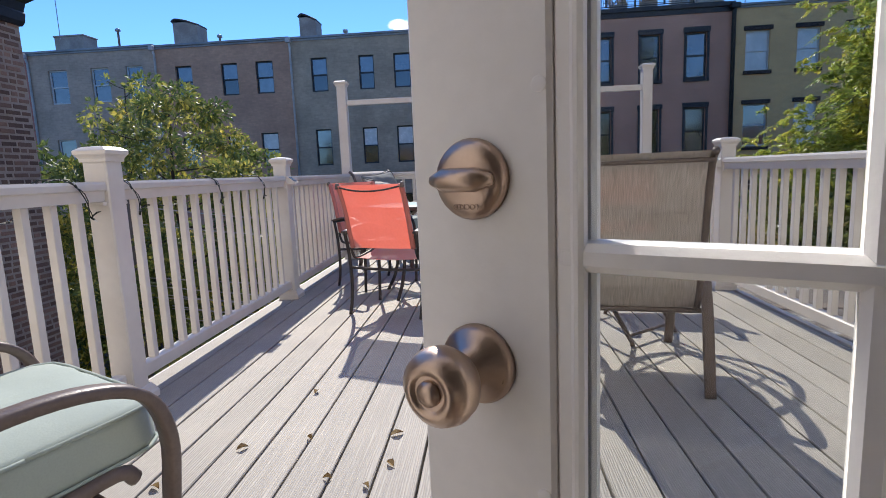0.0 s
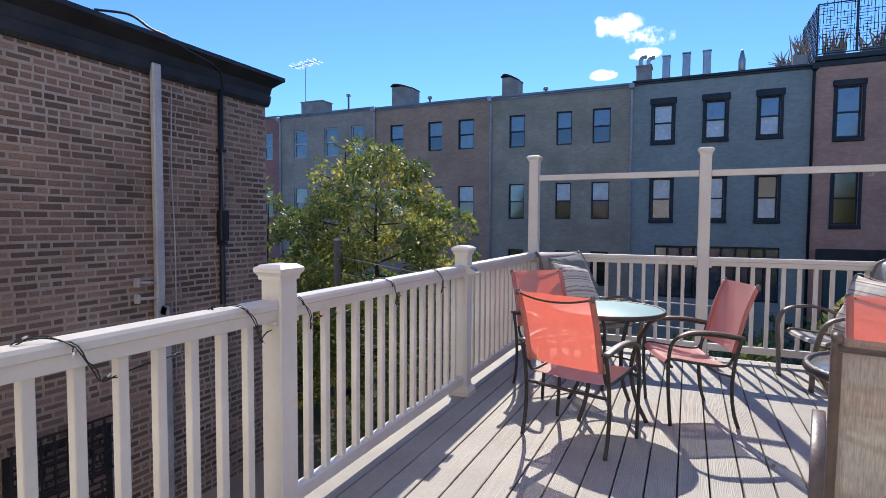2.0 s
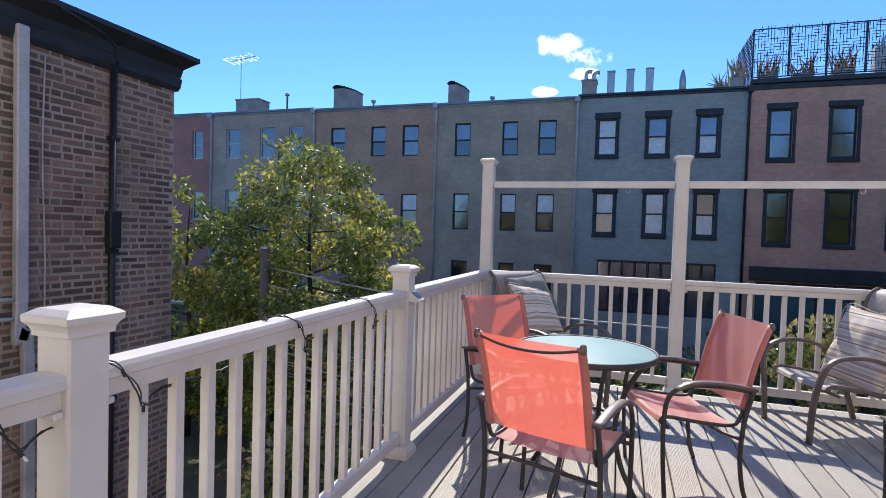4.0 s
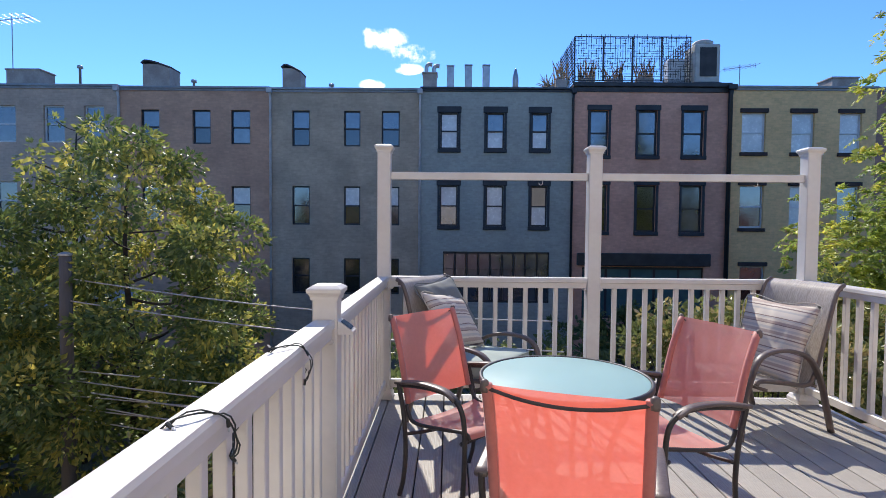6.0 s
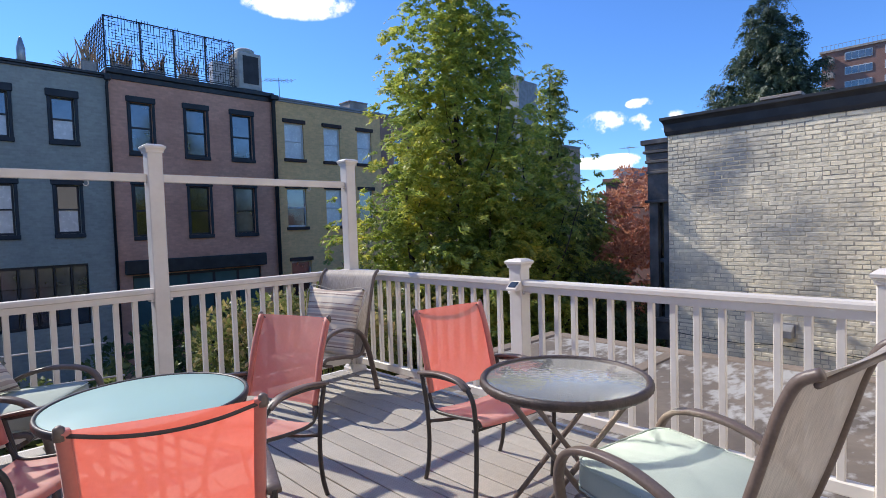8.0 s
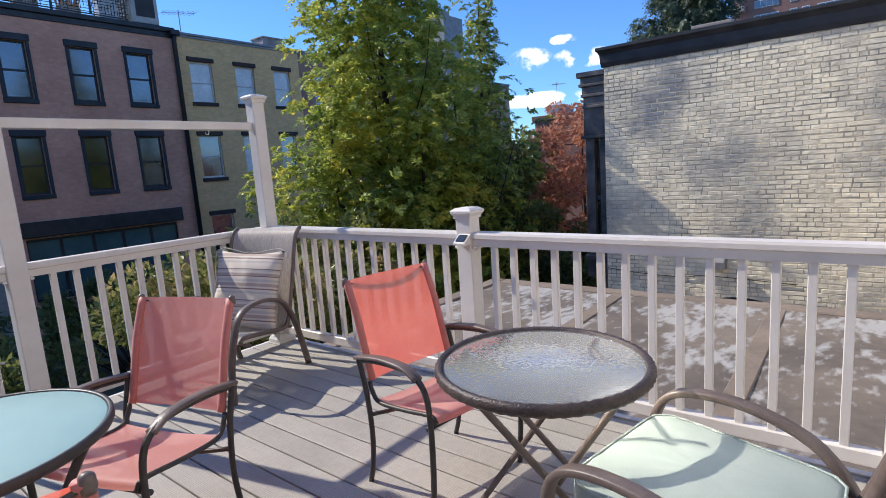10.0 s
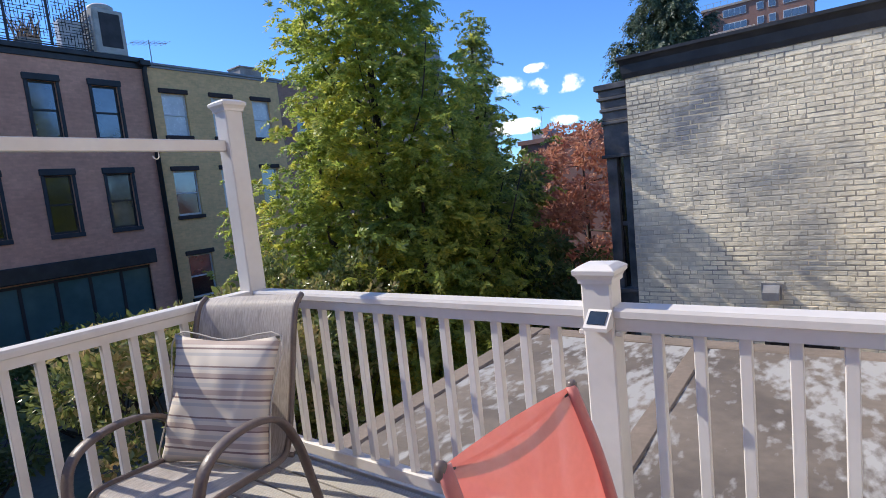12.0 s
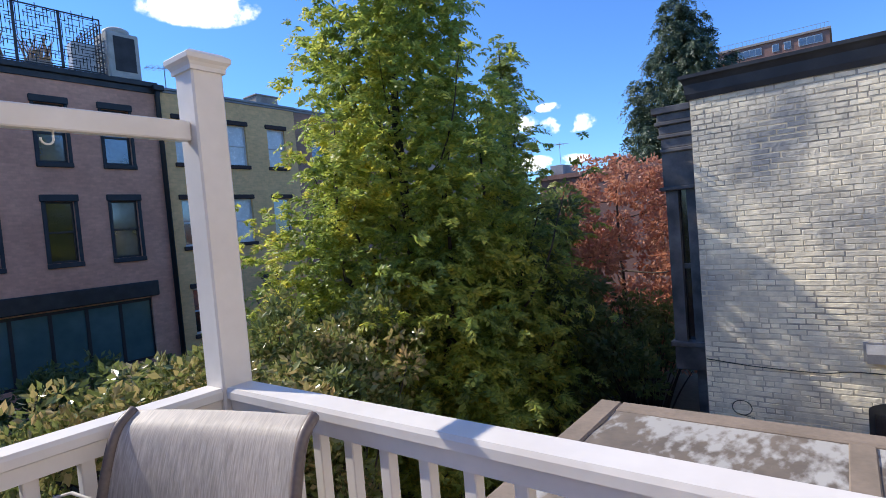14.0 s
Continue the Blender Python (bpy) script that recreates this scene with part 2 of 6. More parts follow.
def glass_material(name, tint=(1, 1, 1), rough=0.0, pebble=0.0):
    m = bpy.data.materials.new(name)
    m.use_nodes = True
    nt = m.node_tree
    b = nt.nodes["Principled BSDF"]
    b.inputs["Base Color"].default_value = (*tint, 1)
    b.inputs["Transmission Weight"].default_value = 1.0
    b.inputs["Roughness"].default_value, b.inputs["IOR"].default_value = rough, 1.45
    if pebble:
        tc, vor, bp = nt.nodes.new("ShaderNodeTexCoord"), nt.nodes.new("ShaderNodeTexVoronoi"), nt.nodes.new("ShaderNodeBump")
        vor.feature = "SMOOTH_F1"
        vor.inputs["Scale"].default_value = 62.0
        nt.links.new(tc.outputs["Object"], vor.inputs["Vector"])
        bp.inputs["Strength"].default_value, bp.inputs["Distance"].default_value = pebble, 0.006
        nt.links.new(vor.outputs["Distance"], bp.inputs["Height"]), nt.links.new(bp.outputs["Normal"], b.inputs["Normal"])
    return m


def deck_material():
    """Embossed composite boards: long wandering grain, paler and darker boards."""
    m = material("deck_board", (0.425, 0.39, 0.335), 0.62, (0.345, 0.318, 0.278), scale=1.6, fine=30.0, bump=0.0, spread=0.16, random_amount=0.07)
    nt = m.node_tree
    N, L = nt.nodes.new, nt.links.new
    b = nt.nodes["Principled BSDF"]
    tc, mp, wav, bp = N("ShaderNodeTexCoord"), N("ShaderNodeMapping"), N("ShaderNodeTexWave"), N("ShaderNodeBump")
    info = N("ShaderNodeObjectInfo")
    off = N("ShaderNodeVectorMath")
    off.operation = "MULTIPLY_ADD"
    off.inputs[1].default_value = (3.0, 9.0, 1.0)
    cmb = N("ShaderNodeCombineXYZ")
    for k in ("X", "Y", "Z"):
        L(info.outputs["Random"], cmb.inputs[k])
    L(cmb.outputs[0], off.inputs[0]), L(tc.outputs["Object"], off.inputs[2])
    L(off.outputs[0], mp.inputs["Vector"])
    mp.inputs["Scale"].default_value = (1.0, 0.07, 1.0)
    wav.wave_type, wav.bands_direction = "BANDS", "X"
    wav.inputs["Scale"].default_value, wav.inputs["Distortion"].default_value = 38.0, 7.0
    wav.inputs["Detail"].default_value, wav.inputs["Detail Scale"].default_value = 2.5, 1.2
    L(mp.outputs["Vector"], wav.inputs["Vector"])
    bp.inputs["Strength"].default_value, bp.inputs["Distance"].default_value = 0.4, 0.003
    L(wav.outputs["Fac"], bp.inputs["Height"]), L(bp.outputs["Normal"], b.inputs["Normal"])
    rng, mul = N("ShaderNodeMapRange"), N("ShaderNodeMix")
    rng.inputs["To Min"].default_value, rng.inputs["To Max"].default_value = 0.86, 1.06
    L(wav.outputs["Fac"], rng.inputs["Value"])
    mul.data_type, mul.blend_type = "RGBA", "MULTIPLY"
    mul.inputs["Factor"].default_value = 1.0
    old = b.inputs["Base Color"].links[0].from_socket
    L(old, mul.inputs["A"]), L(rng.outputs["Result"], mul.inputs["B"]), L(mul.outputs["Result"], b.inputs["Base Color"])
    return m


def roof_coat_material():
    """Old flat roof: grey-brown felt, worn silver-white coating in streaked patches."""
    m = material("roof_coat", (0.21, 0.170, 0.132), 0.75, (0.12, 0.098, 0.08), scale=1.2, fine=14.0, bump=0.35, spread=0.3)
    nt = m.node_tree
    N, L = nt.nodes.new, nt.links.new
    b = nt.nodes["Principled BSDF"]
    tc, mp, n1, n2 = N("ShaderNodeTexCoord"), N("ShaderNodeMapping"), N("ShaderNodeTexNoise"), N("ShaderNodeTexNoise")
    mp.inputs["Scale"].default_value, mp.inputs["Rotation"].default_value = (0.9, 1.9, 1), (0, 0, 0.5)
    L(tc.outputs["Object"], mp.inputs["Vector"])
    for tex, s in ((n1, 1.5), (n2, 7.0)):
        tex.inputs["Scale"].default_value, tex.inputs["Detail"].default_value = s, 6.0
        L(mp.outputs["Vector"], tex.inputs["Vector"])
    add, rng, mix = N("ShaderNodeMath"), N("ShaderNodeMapRange"), N("ShaderNodeMix")
    add.operation = "MULTIPLY_ADD"
    add.inputs[1].default_value = 0.75
    sep, far, more = N("ShaderNodeSeparateXYZ"), N("ShaderNodeMapRange"), N("ShaderNodeMath")
    L(tc.outputs["Object"], sep.inputs[0]), L(sep.outputs["X"], far.inputs["Value"])
    far.inputs["From Min"].default_value, far.inputs["From Max"].default_value = 3.0, 5.3
    far.inputs["To Min"].default_value, far.inputs["To Max"].default_value = -0.01, 0.09
    L(n1.outputs["Fac"], more.inputs[0]), L(far.outputs["Result"], more.inputs[1])
    L(n2.outputs["Fac"], add.inputs[0]), L(more.outputs[0], add.inputs[2])
    rng.inputs["From Min"].default_value, rng.inputs["From Max"].default_value = 0.92, 1.07
    L(add.outputs[0], rng.inputs["Value"])
    mix.data_type = "RGBA"
    old = b.inputs["Base Color"].links[0].from_socket
    L(rng.outputs["Result"], mix.inputs["Factor"]), L(old, mix.inputs["A"])
    mix.inputs["B"].default_value = (0.38, 0.365, 0.34, 1)
    L(mix.outputs["Result"], b.inputs["Base Color"])
    return m


WHITE = material("white_vinyl", (0.745, 0.70, 0.64), 0.42, (0.66, 0.605, 0.545), scale=2.5, fine=25.0, bump=0.04, spread=0.06)
DOOR_WHITE = material("door_paint", (0.84, 0.82, 0.80), 0.4, (0.80, 0.775, 0.755), scale=5.0, fine=60.0, bump=0.06, spread=0.05)
DECK = deck_material()
JOIST = material("deck_joist", (0.10, 0.09, 0.08), 0.9, spread=0.3)
DARK_METAL = material("dark_metal", (0.035, 0.030, 0.028), 0.45, (0.06, 0.05, 0.045), scale=9.0, fine=80.0, bump=0.1, spread=0.3)
BROWN_METAL = material("bronze_paint", (0.125, 0.092, 0.076), 0.42, (0.165, 0.125, 0.105), scale=8.0, fine=90.0, bump=0.12, spread=0.3)
CORAL = sling_material("coral_sling", (0.95, 0.45, 0.385), (0.90, 0.41, 0.35), see=0.14, pass_light=0.46, through_tint=(1.0, 0.15, 0.085))
CORAL_HEM = sling_material("coral_hem", (0.62, 0.20, 0.16), (0.54, 0.17, 0.14), see=0.0, pass_light=0.1)
TAUPE = sling_material("taupe_sling", (0.43, 0.37, 0.315), (0.355, 0.305, 0.26), see=0.09, pass_light=0.05, weave=260.0)
SAGE = material("sage_cloth", (0.385, 0.44, 0.385), 0.85, (0.335, 0.39, 0.345), scale=5.0, fine=220.0, bump=0.2, spread=0.1, bump_scale=0.003)
GREY_CLOTH = material("grey_cloth", (0.21, 0.22, 0.205), 0.9, (0.165, 0.17, 0.16), scale=6.0, fine=200.0, bump=0.2, spread=0.15, bump_scale=0.003)
STRIPES = striped_material("striped_cloth")
PIPING = material("piping", (0.58, 0.53, 0.44), 0.8)
FROSTED = frosted_material()
PEBBLED = glass_material("pebbled_glass", (0.93, 0.97, 0.98), 0.02, 0.26)
PEBBLED.node_tree.nodes["Principled BSDF"].inputs["Transmission Weight"].default_value = 0.92
CLEAR = glass_material("clear_glass", (0.80, 0.82, 0.81))
WICKER = material("wicker_rim", (0.085, 0.06, 0.048), 0.4, (0.045, 0.032, 0.027), scale=30.0, fine=140.0, bump=0.4, spread=0.4)
NICKEL = material("satin_nickel", (0.52, 0.395, 0.31), 0.36, (0.44, 0.33, 0.26), scale=12.0, fine=200.0, bump=0.03, metal=1.0, spread=0.1)
AGED_METAL = material("aged_engraving", (0.33, 0.24, 0.19), 0.5, metal=0.8, spread=0.15)
WIRE = material("cable", (0.02, 0.025, 0.02), 0.5)
BULB = material("tiny_bulb", (0.7, 0.7, 0.68), 0.2)
SOLAR = material("solar_cell", (0.03, 0.045, 0.07), 0.2)
BRICK_RED = material("old_brick", (0.28, 0.172, 0.123), 0.88, (0.17, 0.107, 0.08), scale=1.3, fine=45.0, bump=0.5, spread=0.35, random_amount=0.45, coords="Position")
MORTAR = material("mortar", (0.47, 0.39, 0.315), 0.95, (0.32, 0.255, 0.205), scale=1.0, fine=40.0, bump=0.4, spread=0.25)
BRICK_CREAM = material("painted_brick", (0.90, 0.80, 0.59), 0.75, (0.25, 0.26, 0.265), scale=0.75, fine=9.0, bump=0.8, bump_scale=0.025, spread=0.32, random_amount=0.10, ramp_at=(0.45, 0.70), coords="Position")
MORTAR_CREAM = material("painted_mortar", (0.74, 0.645, 0.46), 0.85, (0.36, 0.33, 0.27), scale=2.2, fine=20.0, bump=0.3, spread=0.2)
BLACK_PAINT = material("black_paint", (0.018, 0.018, 0.02), 0.5, (0.035, 0.035, 0.037), scale=3.0, fine=30.0, bump=0.15, spread=0.3)
BAY_PAINT = material("dark_bay_paint", (0.03, 0.03, 0.034), 0.45, (0.15, 0.14, 0.135), scale=2.2, fine=30.0, bump=0.1)
PIPE_WHITE = material("pipe_white", (0.55, 0.53, 0.52), 0.5)
PIPE_BLACK = material("pipe_black", (0.02, 0.02, 0.022), 0.5)
ROOF_COAT = roof_coat_material()
ROOF_CURB = material("roof_curb", (0.25, 0.195, 0.15), 0.85, (0.19, 0.15, 0.115), scale=2.0, fine=20.0, bump=0.4, spread=0.25)
ROOF_DARK = material("roof_felt", (0.06, 0.06, 0.065), 0.9, spread=0.3)
SOIL = material("yard_ground", (0.10, 0.11, 0.065), 0.95, (0.14, 0.115, 0.085), scale=0.4, fine=6.0, bump=0.6, spread=0.35)
WOOD = material("fence_wood", (0.20, 0.14, 0.10), 0.85, (0.13, 0.095, 0.07), scale=2.0, fine=20.0, bump=0.3, spread=0.3, stretch=(1, 1, 0.15), random_amount=0.15)
BARK = material("bark", (0.075, 0.058, 0.045), 0.95, (0.045, 0.035, 0.03), scale=3.0, fine=14.0, bump=0.8, spread=0.3, stretch=(1, 1, 0.25))
POLE_WOOD = material("pole_wood", (0.17, 0.15, 0.13), 0.9, spread=0.25, stretch=(1, 1, 0.1))
LEAF_BIG = leaf_material("tree_leaves", (0.13, 0.205, 0.06), (0.41, 0.485, 0.10), (0.92, 0.77, 0.15), 0.55)
LEAF_FEATHER_DARK = leaf_material("deep_green_leaves", (0.14, 0.20, 0.065), (0.31, 0.38, 0.10), (0.56, 0.54, 0.14), 0.5)
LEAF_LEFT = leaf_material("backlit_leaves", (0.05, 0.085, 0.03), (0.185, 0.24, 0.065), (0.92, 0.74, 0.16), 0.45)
LEAF_DARK = leaf_material("dark_leaves", (0.075, 0.11, 0.045), (0.16, 0.205, 0.07), (0.33, 0.33, 0.10), 0.45)
LEAF_SHRUB = leaf_material("shrub_leaves", (0.075, 0.115, 0.045), (0.25, 0.29, 0.09), (0.72, 0.50, 0.25), 0.35, 0.26)
LEAF_RED = leaf_material("russet_leaves", (0.309, 0.129, 0.079), (0.541, 0.244, 0.152), (0.708, 0.399, 0.242), 0.45)
NEEDLES = leaf_material("needles", (0.04, 0.065, 0.04), (0.07, 0.105, 0.06), (0.13, 0.165, 0.08), 0.3)
DRY_GRASS = leaf_material("dry_grass", (0.38, 0.29, 0.20), (0.52, 0.41, 0.29), (0.64, 0.52, 0.38), 0.4)
DRY_LEAF = material("dry_leaf", (0.30, 0.20, 0.07), 0.7, (0.16, 0.085, 0.04), scale=20.0, spread=0.3)
ROOM = material("room_plaster", (0.8, 0.78, 0.75), 0.8)
METAL_GREY = material("galvanised", (0.45, 0.45, 0.46), 0.4, (0.34, 0.34, 0.35), metal=0.6, spread=0.15)
AC_BEIGE = material("unit_beige", (0.50, 0.47, 0.42), 0.6)
CHIMNEY = material("chimney_render", (0.42, 0.36, 0.31), 0.85, (0.30, 0.25, 0.22), scale=2.0, fine=15.0, bump=0.3)


# ---- mesh helpers ----
def thing(name, label, category, group="", at=None, kind=""):
    ob = new(name)
    ob.empty_display_size = 0.1
    if at is not None:
        ob.matrix_basis = at
    return tagged(ob, label, category, group, kind)


def part(name, bm, mat, parent=None, label="", smooth=False):
    me = bpy.data.meshes.new(name)
    bmesh.ops.recalc_face_normals(bm, faces=bm.faces)
    bm.to_mesh(me)
    bm.free()
    if smooth:
        me.shade_smooth()
    me.materials.append(mat)
    ob = new(name, me)
    ob.parent = parent
    if label:
        ob["label"] = label
    return ob


def structure(name, bm, mat, label, category="", parent=None, smooth=False):
    ob = part(name, bm, mat, parent, "", smooth)
    return tagged(ob, label, category or name.split("_")[0], "", "structure")


def box(bm, x0, y0, z0, x1, y1, z1, bev=0.0):
    m = Matrix.Translation(((x0 + x1) / 2, (y0 + y1) / 2, (z0 + z1) / 2)) @ Matrix.Diagonal((x1 - x0, y1 - y0, z1 - z0, 1))
    made = bmesh.ops.create_cube(bm, size=1.0, matrix=m)
    if bev:
        edges = {e for v in made["verts"] for e in v.link_edges}
        bmesh.ops.bevel(bm, geom=list(edges), offset=bev, segments=1, profile=0.5, affect="EDGES")
    return bm


def one_box(*a, **k):
    return box(bmesh.new(), *a, **k)


def turned(bm, profile, seg=24, at=(0, 0, 0), axis="z"):
    """A turned solid from (radius, height) pairs."""
    rings = []
    for r, h in profile:
        ring = []
        for k in range(seg):
            a = 2 * math.pi * k / seg
            p = (r * math.cos(a), r * math.sin(a), h)
            if axis == "y":
                p = (p[0], h, p[1])
            ring.append(bm.verts.new((at[0] + p[0], at[1] + p[1], at[2] + p[2])))
        rings.append(ring)
    for a, b in zip(rings, rings[1:]):
        for k in range(seg):
            bm.faces.new((a[k], a[(k + 1) % seg], b[(k + 1) % seg], b[k]))
    bm.faces.new(list(reversed(rings[0])))
    bm.faces.new(rings[-1])
    return bm


def curve_points(pts, n=6):
    """Points along a smooth curve through pts."""
    pts = [Vector(p) for p in pts]
    ext = [2 * pts[0] - pts[1]] + pts + [2 * pts[-1] - pts[-2]]
    out = []
    for i in range(len(pts) - 1):
        p0, p1, p2, p3 = ext[i : i + 4]
        for k in range(n):
            t = k / n
            out.append(0.5 * (2 * p1 + (p2 - p0) * t + (2 * p0 - 5 * p1 + 4 * p2 - p3) * t * t + (3 * p1 - p0 - 3 * p2 + p3) * t**3))
    return out + [pts[-1]]


def sweep(bm, pts, rw, rh=None, seg=8, side=(1, 0, 0), flat=False):
    """A bar along pts. rw: half width along `side`; rh: half thickness; flat: rectangular."""
    pts = [Vector(p) for p in pts]
    rh = rh or rw
    rings = []
    for i, p in enumerate(pts):
        t = (pts[min(i + 1, len(pts) - 1)] - pts[max(i - 1, 0)]).normalized()
        s = Vector(side) - t * t.dot(Vector(side))
        if s.length < 1e-3:
            s = Vector((0, 1, 0)) - t * t.y
        s.normalize()
        u = t.cross(s)
        w = rw[i] if isinstance(rw, (list, tuple)) else rw
        h = w if isinstance(rw, (list, tuple)) else rh
        if flat:
            c = [(0.8, 1), (1, 0.6), (1, -0.6), (0.8, -1), (-0.8, -1), (-1, -0.6), (-1, 0.6), (-0.8, 1)]
        else:
            c = [(math.cos(2 * math.pi * k / seg), math.sin(2 * math.pi * k / seg)) for k in range(seg)]
        rings.append([bm.verts.new(p + s * (a * w) + u * (b * h)) for a, b in c])
    for a, b in zip(rings, rings[1:]):
        for k in range(len(a)):
            bm.faces.new((a[k], a[(k + 1) % len(a)], b[(k + 1) % len(a)], b[k]))
    bm.faces.new(list(reversed(rings[0])))
    bm.faces.new(rings[-1])
    return bm


def sheet(bm, place, nu, nv, thick=0.004):
    """A thin skin from place(u, v), given some thickness."""
    top = [[Vector(place(i / nu, j / nv)) for j in range(nv + 1)] for i in range(nu + 1)]
    faces = []
    for off in (0, 1) if thick else (0,):
        grid = []
        for i in range(nu + 1):
            row = []
            for j in range(nv + 1):
                a = top[min(i + 1, nu)][j] - top[max(i - 1, 0)][j]
                b = top[i][min(j + 1, nv)] - top[i][max(j - 1, 0)]
                n = a.cross(b).normalized()
                row.append(bm.verts.new(top[i][j] - n * thick * off))
            grid.append(row)
        faces.append(grid)
    if not thick:
        for i in range(nu):
            for j in range(nv):
                g = faces[0]
                bm.faces.new((g[i][j], g[i + 1][j], g[i + 1][j + 1], g[i][j + 1]))
        return bm
    a, b = faces
    for i in range(nu):
        for j in range(nv):
            bm.faces.new((a[i][j], a[i + 1][j], a[i + 1][j + 1], a[i][j + 1]))
            bm.faces.new((b[i][j], b[i][j + 1], b[i + 1][j + 1], b[i + 1][j]))
    for i in range(nu):
        bm.faces.new((a[i][0], b[i][0], b[i + 1][0], a[i + 1][0]))
        bm.faces.new((a[i][nv], a[i + 1][nv], b[i + 1][nv], b[i][nv]))
    for j in range(nv):
        bm.faces.new((a[0][j], a[0][j + 1], b[0][j + 1], b[0][j]))
        bm.faces.new((a[nu][j], b[nu][j], b[nu][j + 1], a[nu][j + 1]))
    return bm


def cushion(bm, w, h, d, n=14, power=0.35, corner=0.03, wrinkle=0.004, seed=0):
    """A stuffed cushion w (x) by h (z), d thick in y, with drawn-out corners."""
    for sgn in (1, -1):
        g = []
        for i in range(n + 1):
            row = []
            for j in range(n + 1):
                u, v = 2 * i / n - 1, 2 * j / n - 1
                x = u * w / 2 * (1 - 0.06 * (1 - abs(v) ** 3)) * (1 + corner * (u * v) ** 2)
                z = v * h / 2 * (1 - 0.06 * (1 - abs(u) ** 3)) * (1 + corner * (u * v) ** 2)
                y = d / 2 * (max(0, (1 - u * u) * (1 - v * v))) ** power
                y += wrinkle * noise.noise(Vector((u * 3 + seed, v * 3, sgn))) * (1 if abs(u) < 0.99 and abs(v) < 0.99 else 0)
                row.append(bm.verts.new((x, sgn * y, z)))
            g.append(row)
        for i in range(n):
            for j in range(n):
                bm.faces.new((g[i][j], g[i + 1][j], g[i + 1][j + 1], g[i][j + 1]))
    bmesh.ops.remove_doubles(bm, verts=bm.verts, dist=0.0005)
    return bm


def lattice(bm, x0, x1, z0, z1, holes, y0, y1):
    """A flat frame in one piece, from y0 to y1, with openings (x0, x1, z0, z1)."""
    xs = sorted({x0, x1, *(v for h in holes for v in h[:2])})
    zs = sorted({z0, z1, *(v for h in holes for v in h[2:])})
    quads = []
    for a, b in zip(xs, xs[1:]):
        for c, d in zip(zs, zs[1:]):
            if not any(h[0] < (a + b) / 2 < h[1] and h[2] < (c + d) / 2 < h[3] for h in holes):
                for y in (y0, y1):
                    quads.append(((a, y, c), (b, y, c), (b, y, d), (a, y, d)))
    for i in range(len(xs)):
        for c, d in zip(zs, zs[1:]):
            full = []
            for a, b in ((xs[i - 1], xs[i]) if i else (None, None), (xs[i], xs[i + 1]) if i + 1 < len(xs) else (None, None)):
                full.append(a is not None and not any(h[0] < (a + b) / 2 < h[1] and h[2] < (c + d) / 2 < h[3] for h in holes))
            if full[0] != full[1]:
                quads.append(((xs[i], y0, c), (xs[i], y1, c), (xs[i], y1, d), (xs[i], y0, d)))
    for i in range(len(zs)):
        for a, b in zip(xs, xs[1:]):
            full = []
            for c, d in ((zs[i - 1], zs[i]) if i else (None, None), (zs[i], zs[i + 1]) if i + 1 < len(zs) else (None, None)):
                full.append(c is not None and not any(h[0] < (a + b) / 2 < h[1] and h[2] < (c + d) / 2 < h[3] for h in holes))
            if full[0] != full[1]:
                quads.append(((a, y0, zs[i]), (b, y0, zs[i]), (b, y1, zs[i]), (a, y1, zs[i])))
    for q in quads:
        bm.faces.new([bm.verts.new(p) for p in q])
    bmesh.ops.remove_doubles(bm, verts=bm.verts, dist=0.0004)
    return bm


def raw_mesh(name, verts, faces, mat, parent=None, kind=""):
    me = bpy.data.meshes.new(name)
    me.from_pydata(verts, [], faces)
    me.materials.append(mat)
    ob = new(name, me)
    ob.parent = parent
    if kind:
        ob["kind"] = kind
    return ob

# ---- the plan ----
DECK_X0, DECK_X1, DECK_Y0, DECK_Y1 = -1.655, 1.92, -0.47, 5.76
LEFT_X, RIGHT_X, BACK_Y = -1.56, 1.823, 5.665
POST_Y = (-0.36, 1.65, 3.65)
GROUND = -4.0
FACADE = 23.5

# ---- ground and the building under the deck ----
bm = bmesh.new()
v = [bm.verts.new(p) for p in ((-900, -900, GROUND), (900, -900, GROUND), (900, 900, GROUND), (-900, 900, GROUND))]
bm.faces.new(v)
structure("ground", bm, SOIL, "dark yard soil with sparse grass", "ground")
UNDER = masonry("extension_brick", (0.17, 0.09, 0.07), (0.11, 0.06, 0.05), (0.22, 0.19, 0.17))
structure("wall_extension", one_box(DECK_X0 + 0.05, -0.7, GROUND, DECK_X1 - 0.03, DECK_Y1 - 0.05, -0.2), UNDER, "dark brick extension that carries the deck", "wall")

# ---- house wall behind the deck, with the doorway ----
# Unseen wall of unknown colour, made pale to bounce sunlight onto door and railings.
HOUSE = masonry("house_bounce_wall", (0.71, 0.67, 0.61), (0.63, 0.59, 0.535), (0.65, 0.61, 0.555), relief=0.15)
WALL_Y0, WALL_Y1, JAMB_L, JAMB_R, HEAD = -0.74, -0.47, -0.24, 0.85, 2.08
bm = bmesh.new()
box(bm, -5.55, WALL_Y0, GROUND, JAMB_L, WALL_Y1, 7.2)
box(bm, JAMB_R, WALL_Y0, GROUND, 9.68, WALL_Y1, 7.2)
box(bm, JAMB_L, WALL_Y0, HEAD, JAMB_R, WALL_Y1, 7.2)
box(bm, JAMB_L, WALL_Y0, GROUND, JAMB_R, WALL_Y1, -0.205)
structure("wall_south", bm, HOUSE, "unseen sunlit rear wall of the house, pale for bounce light", "wall")
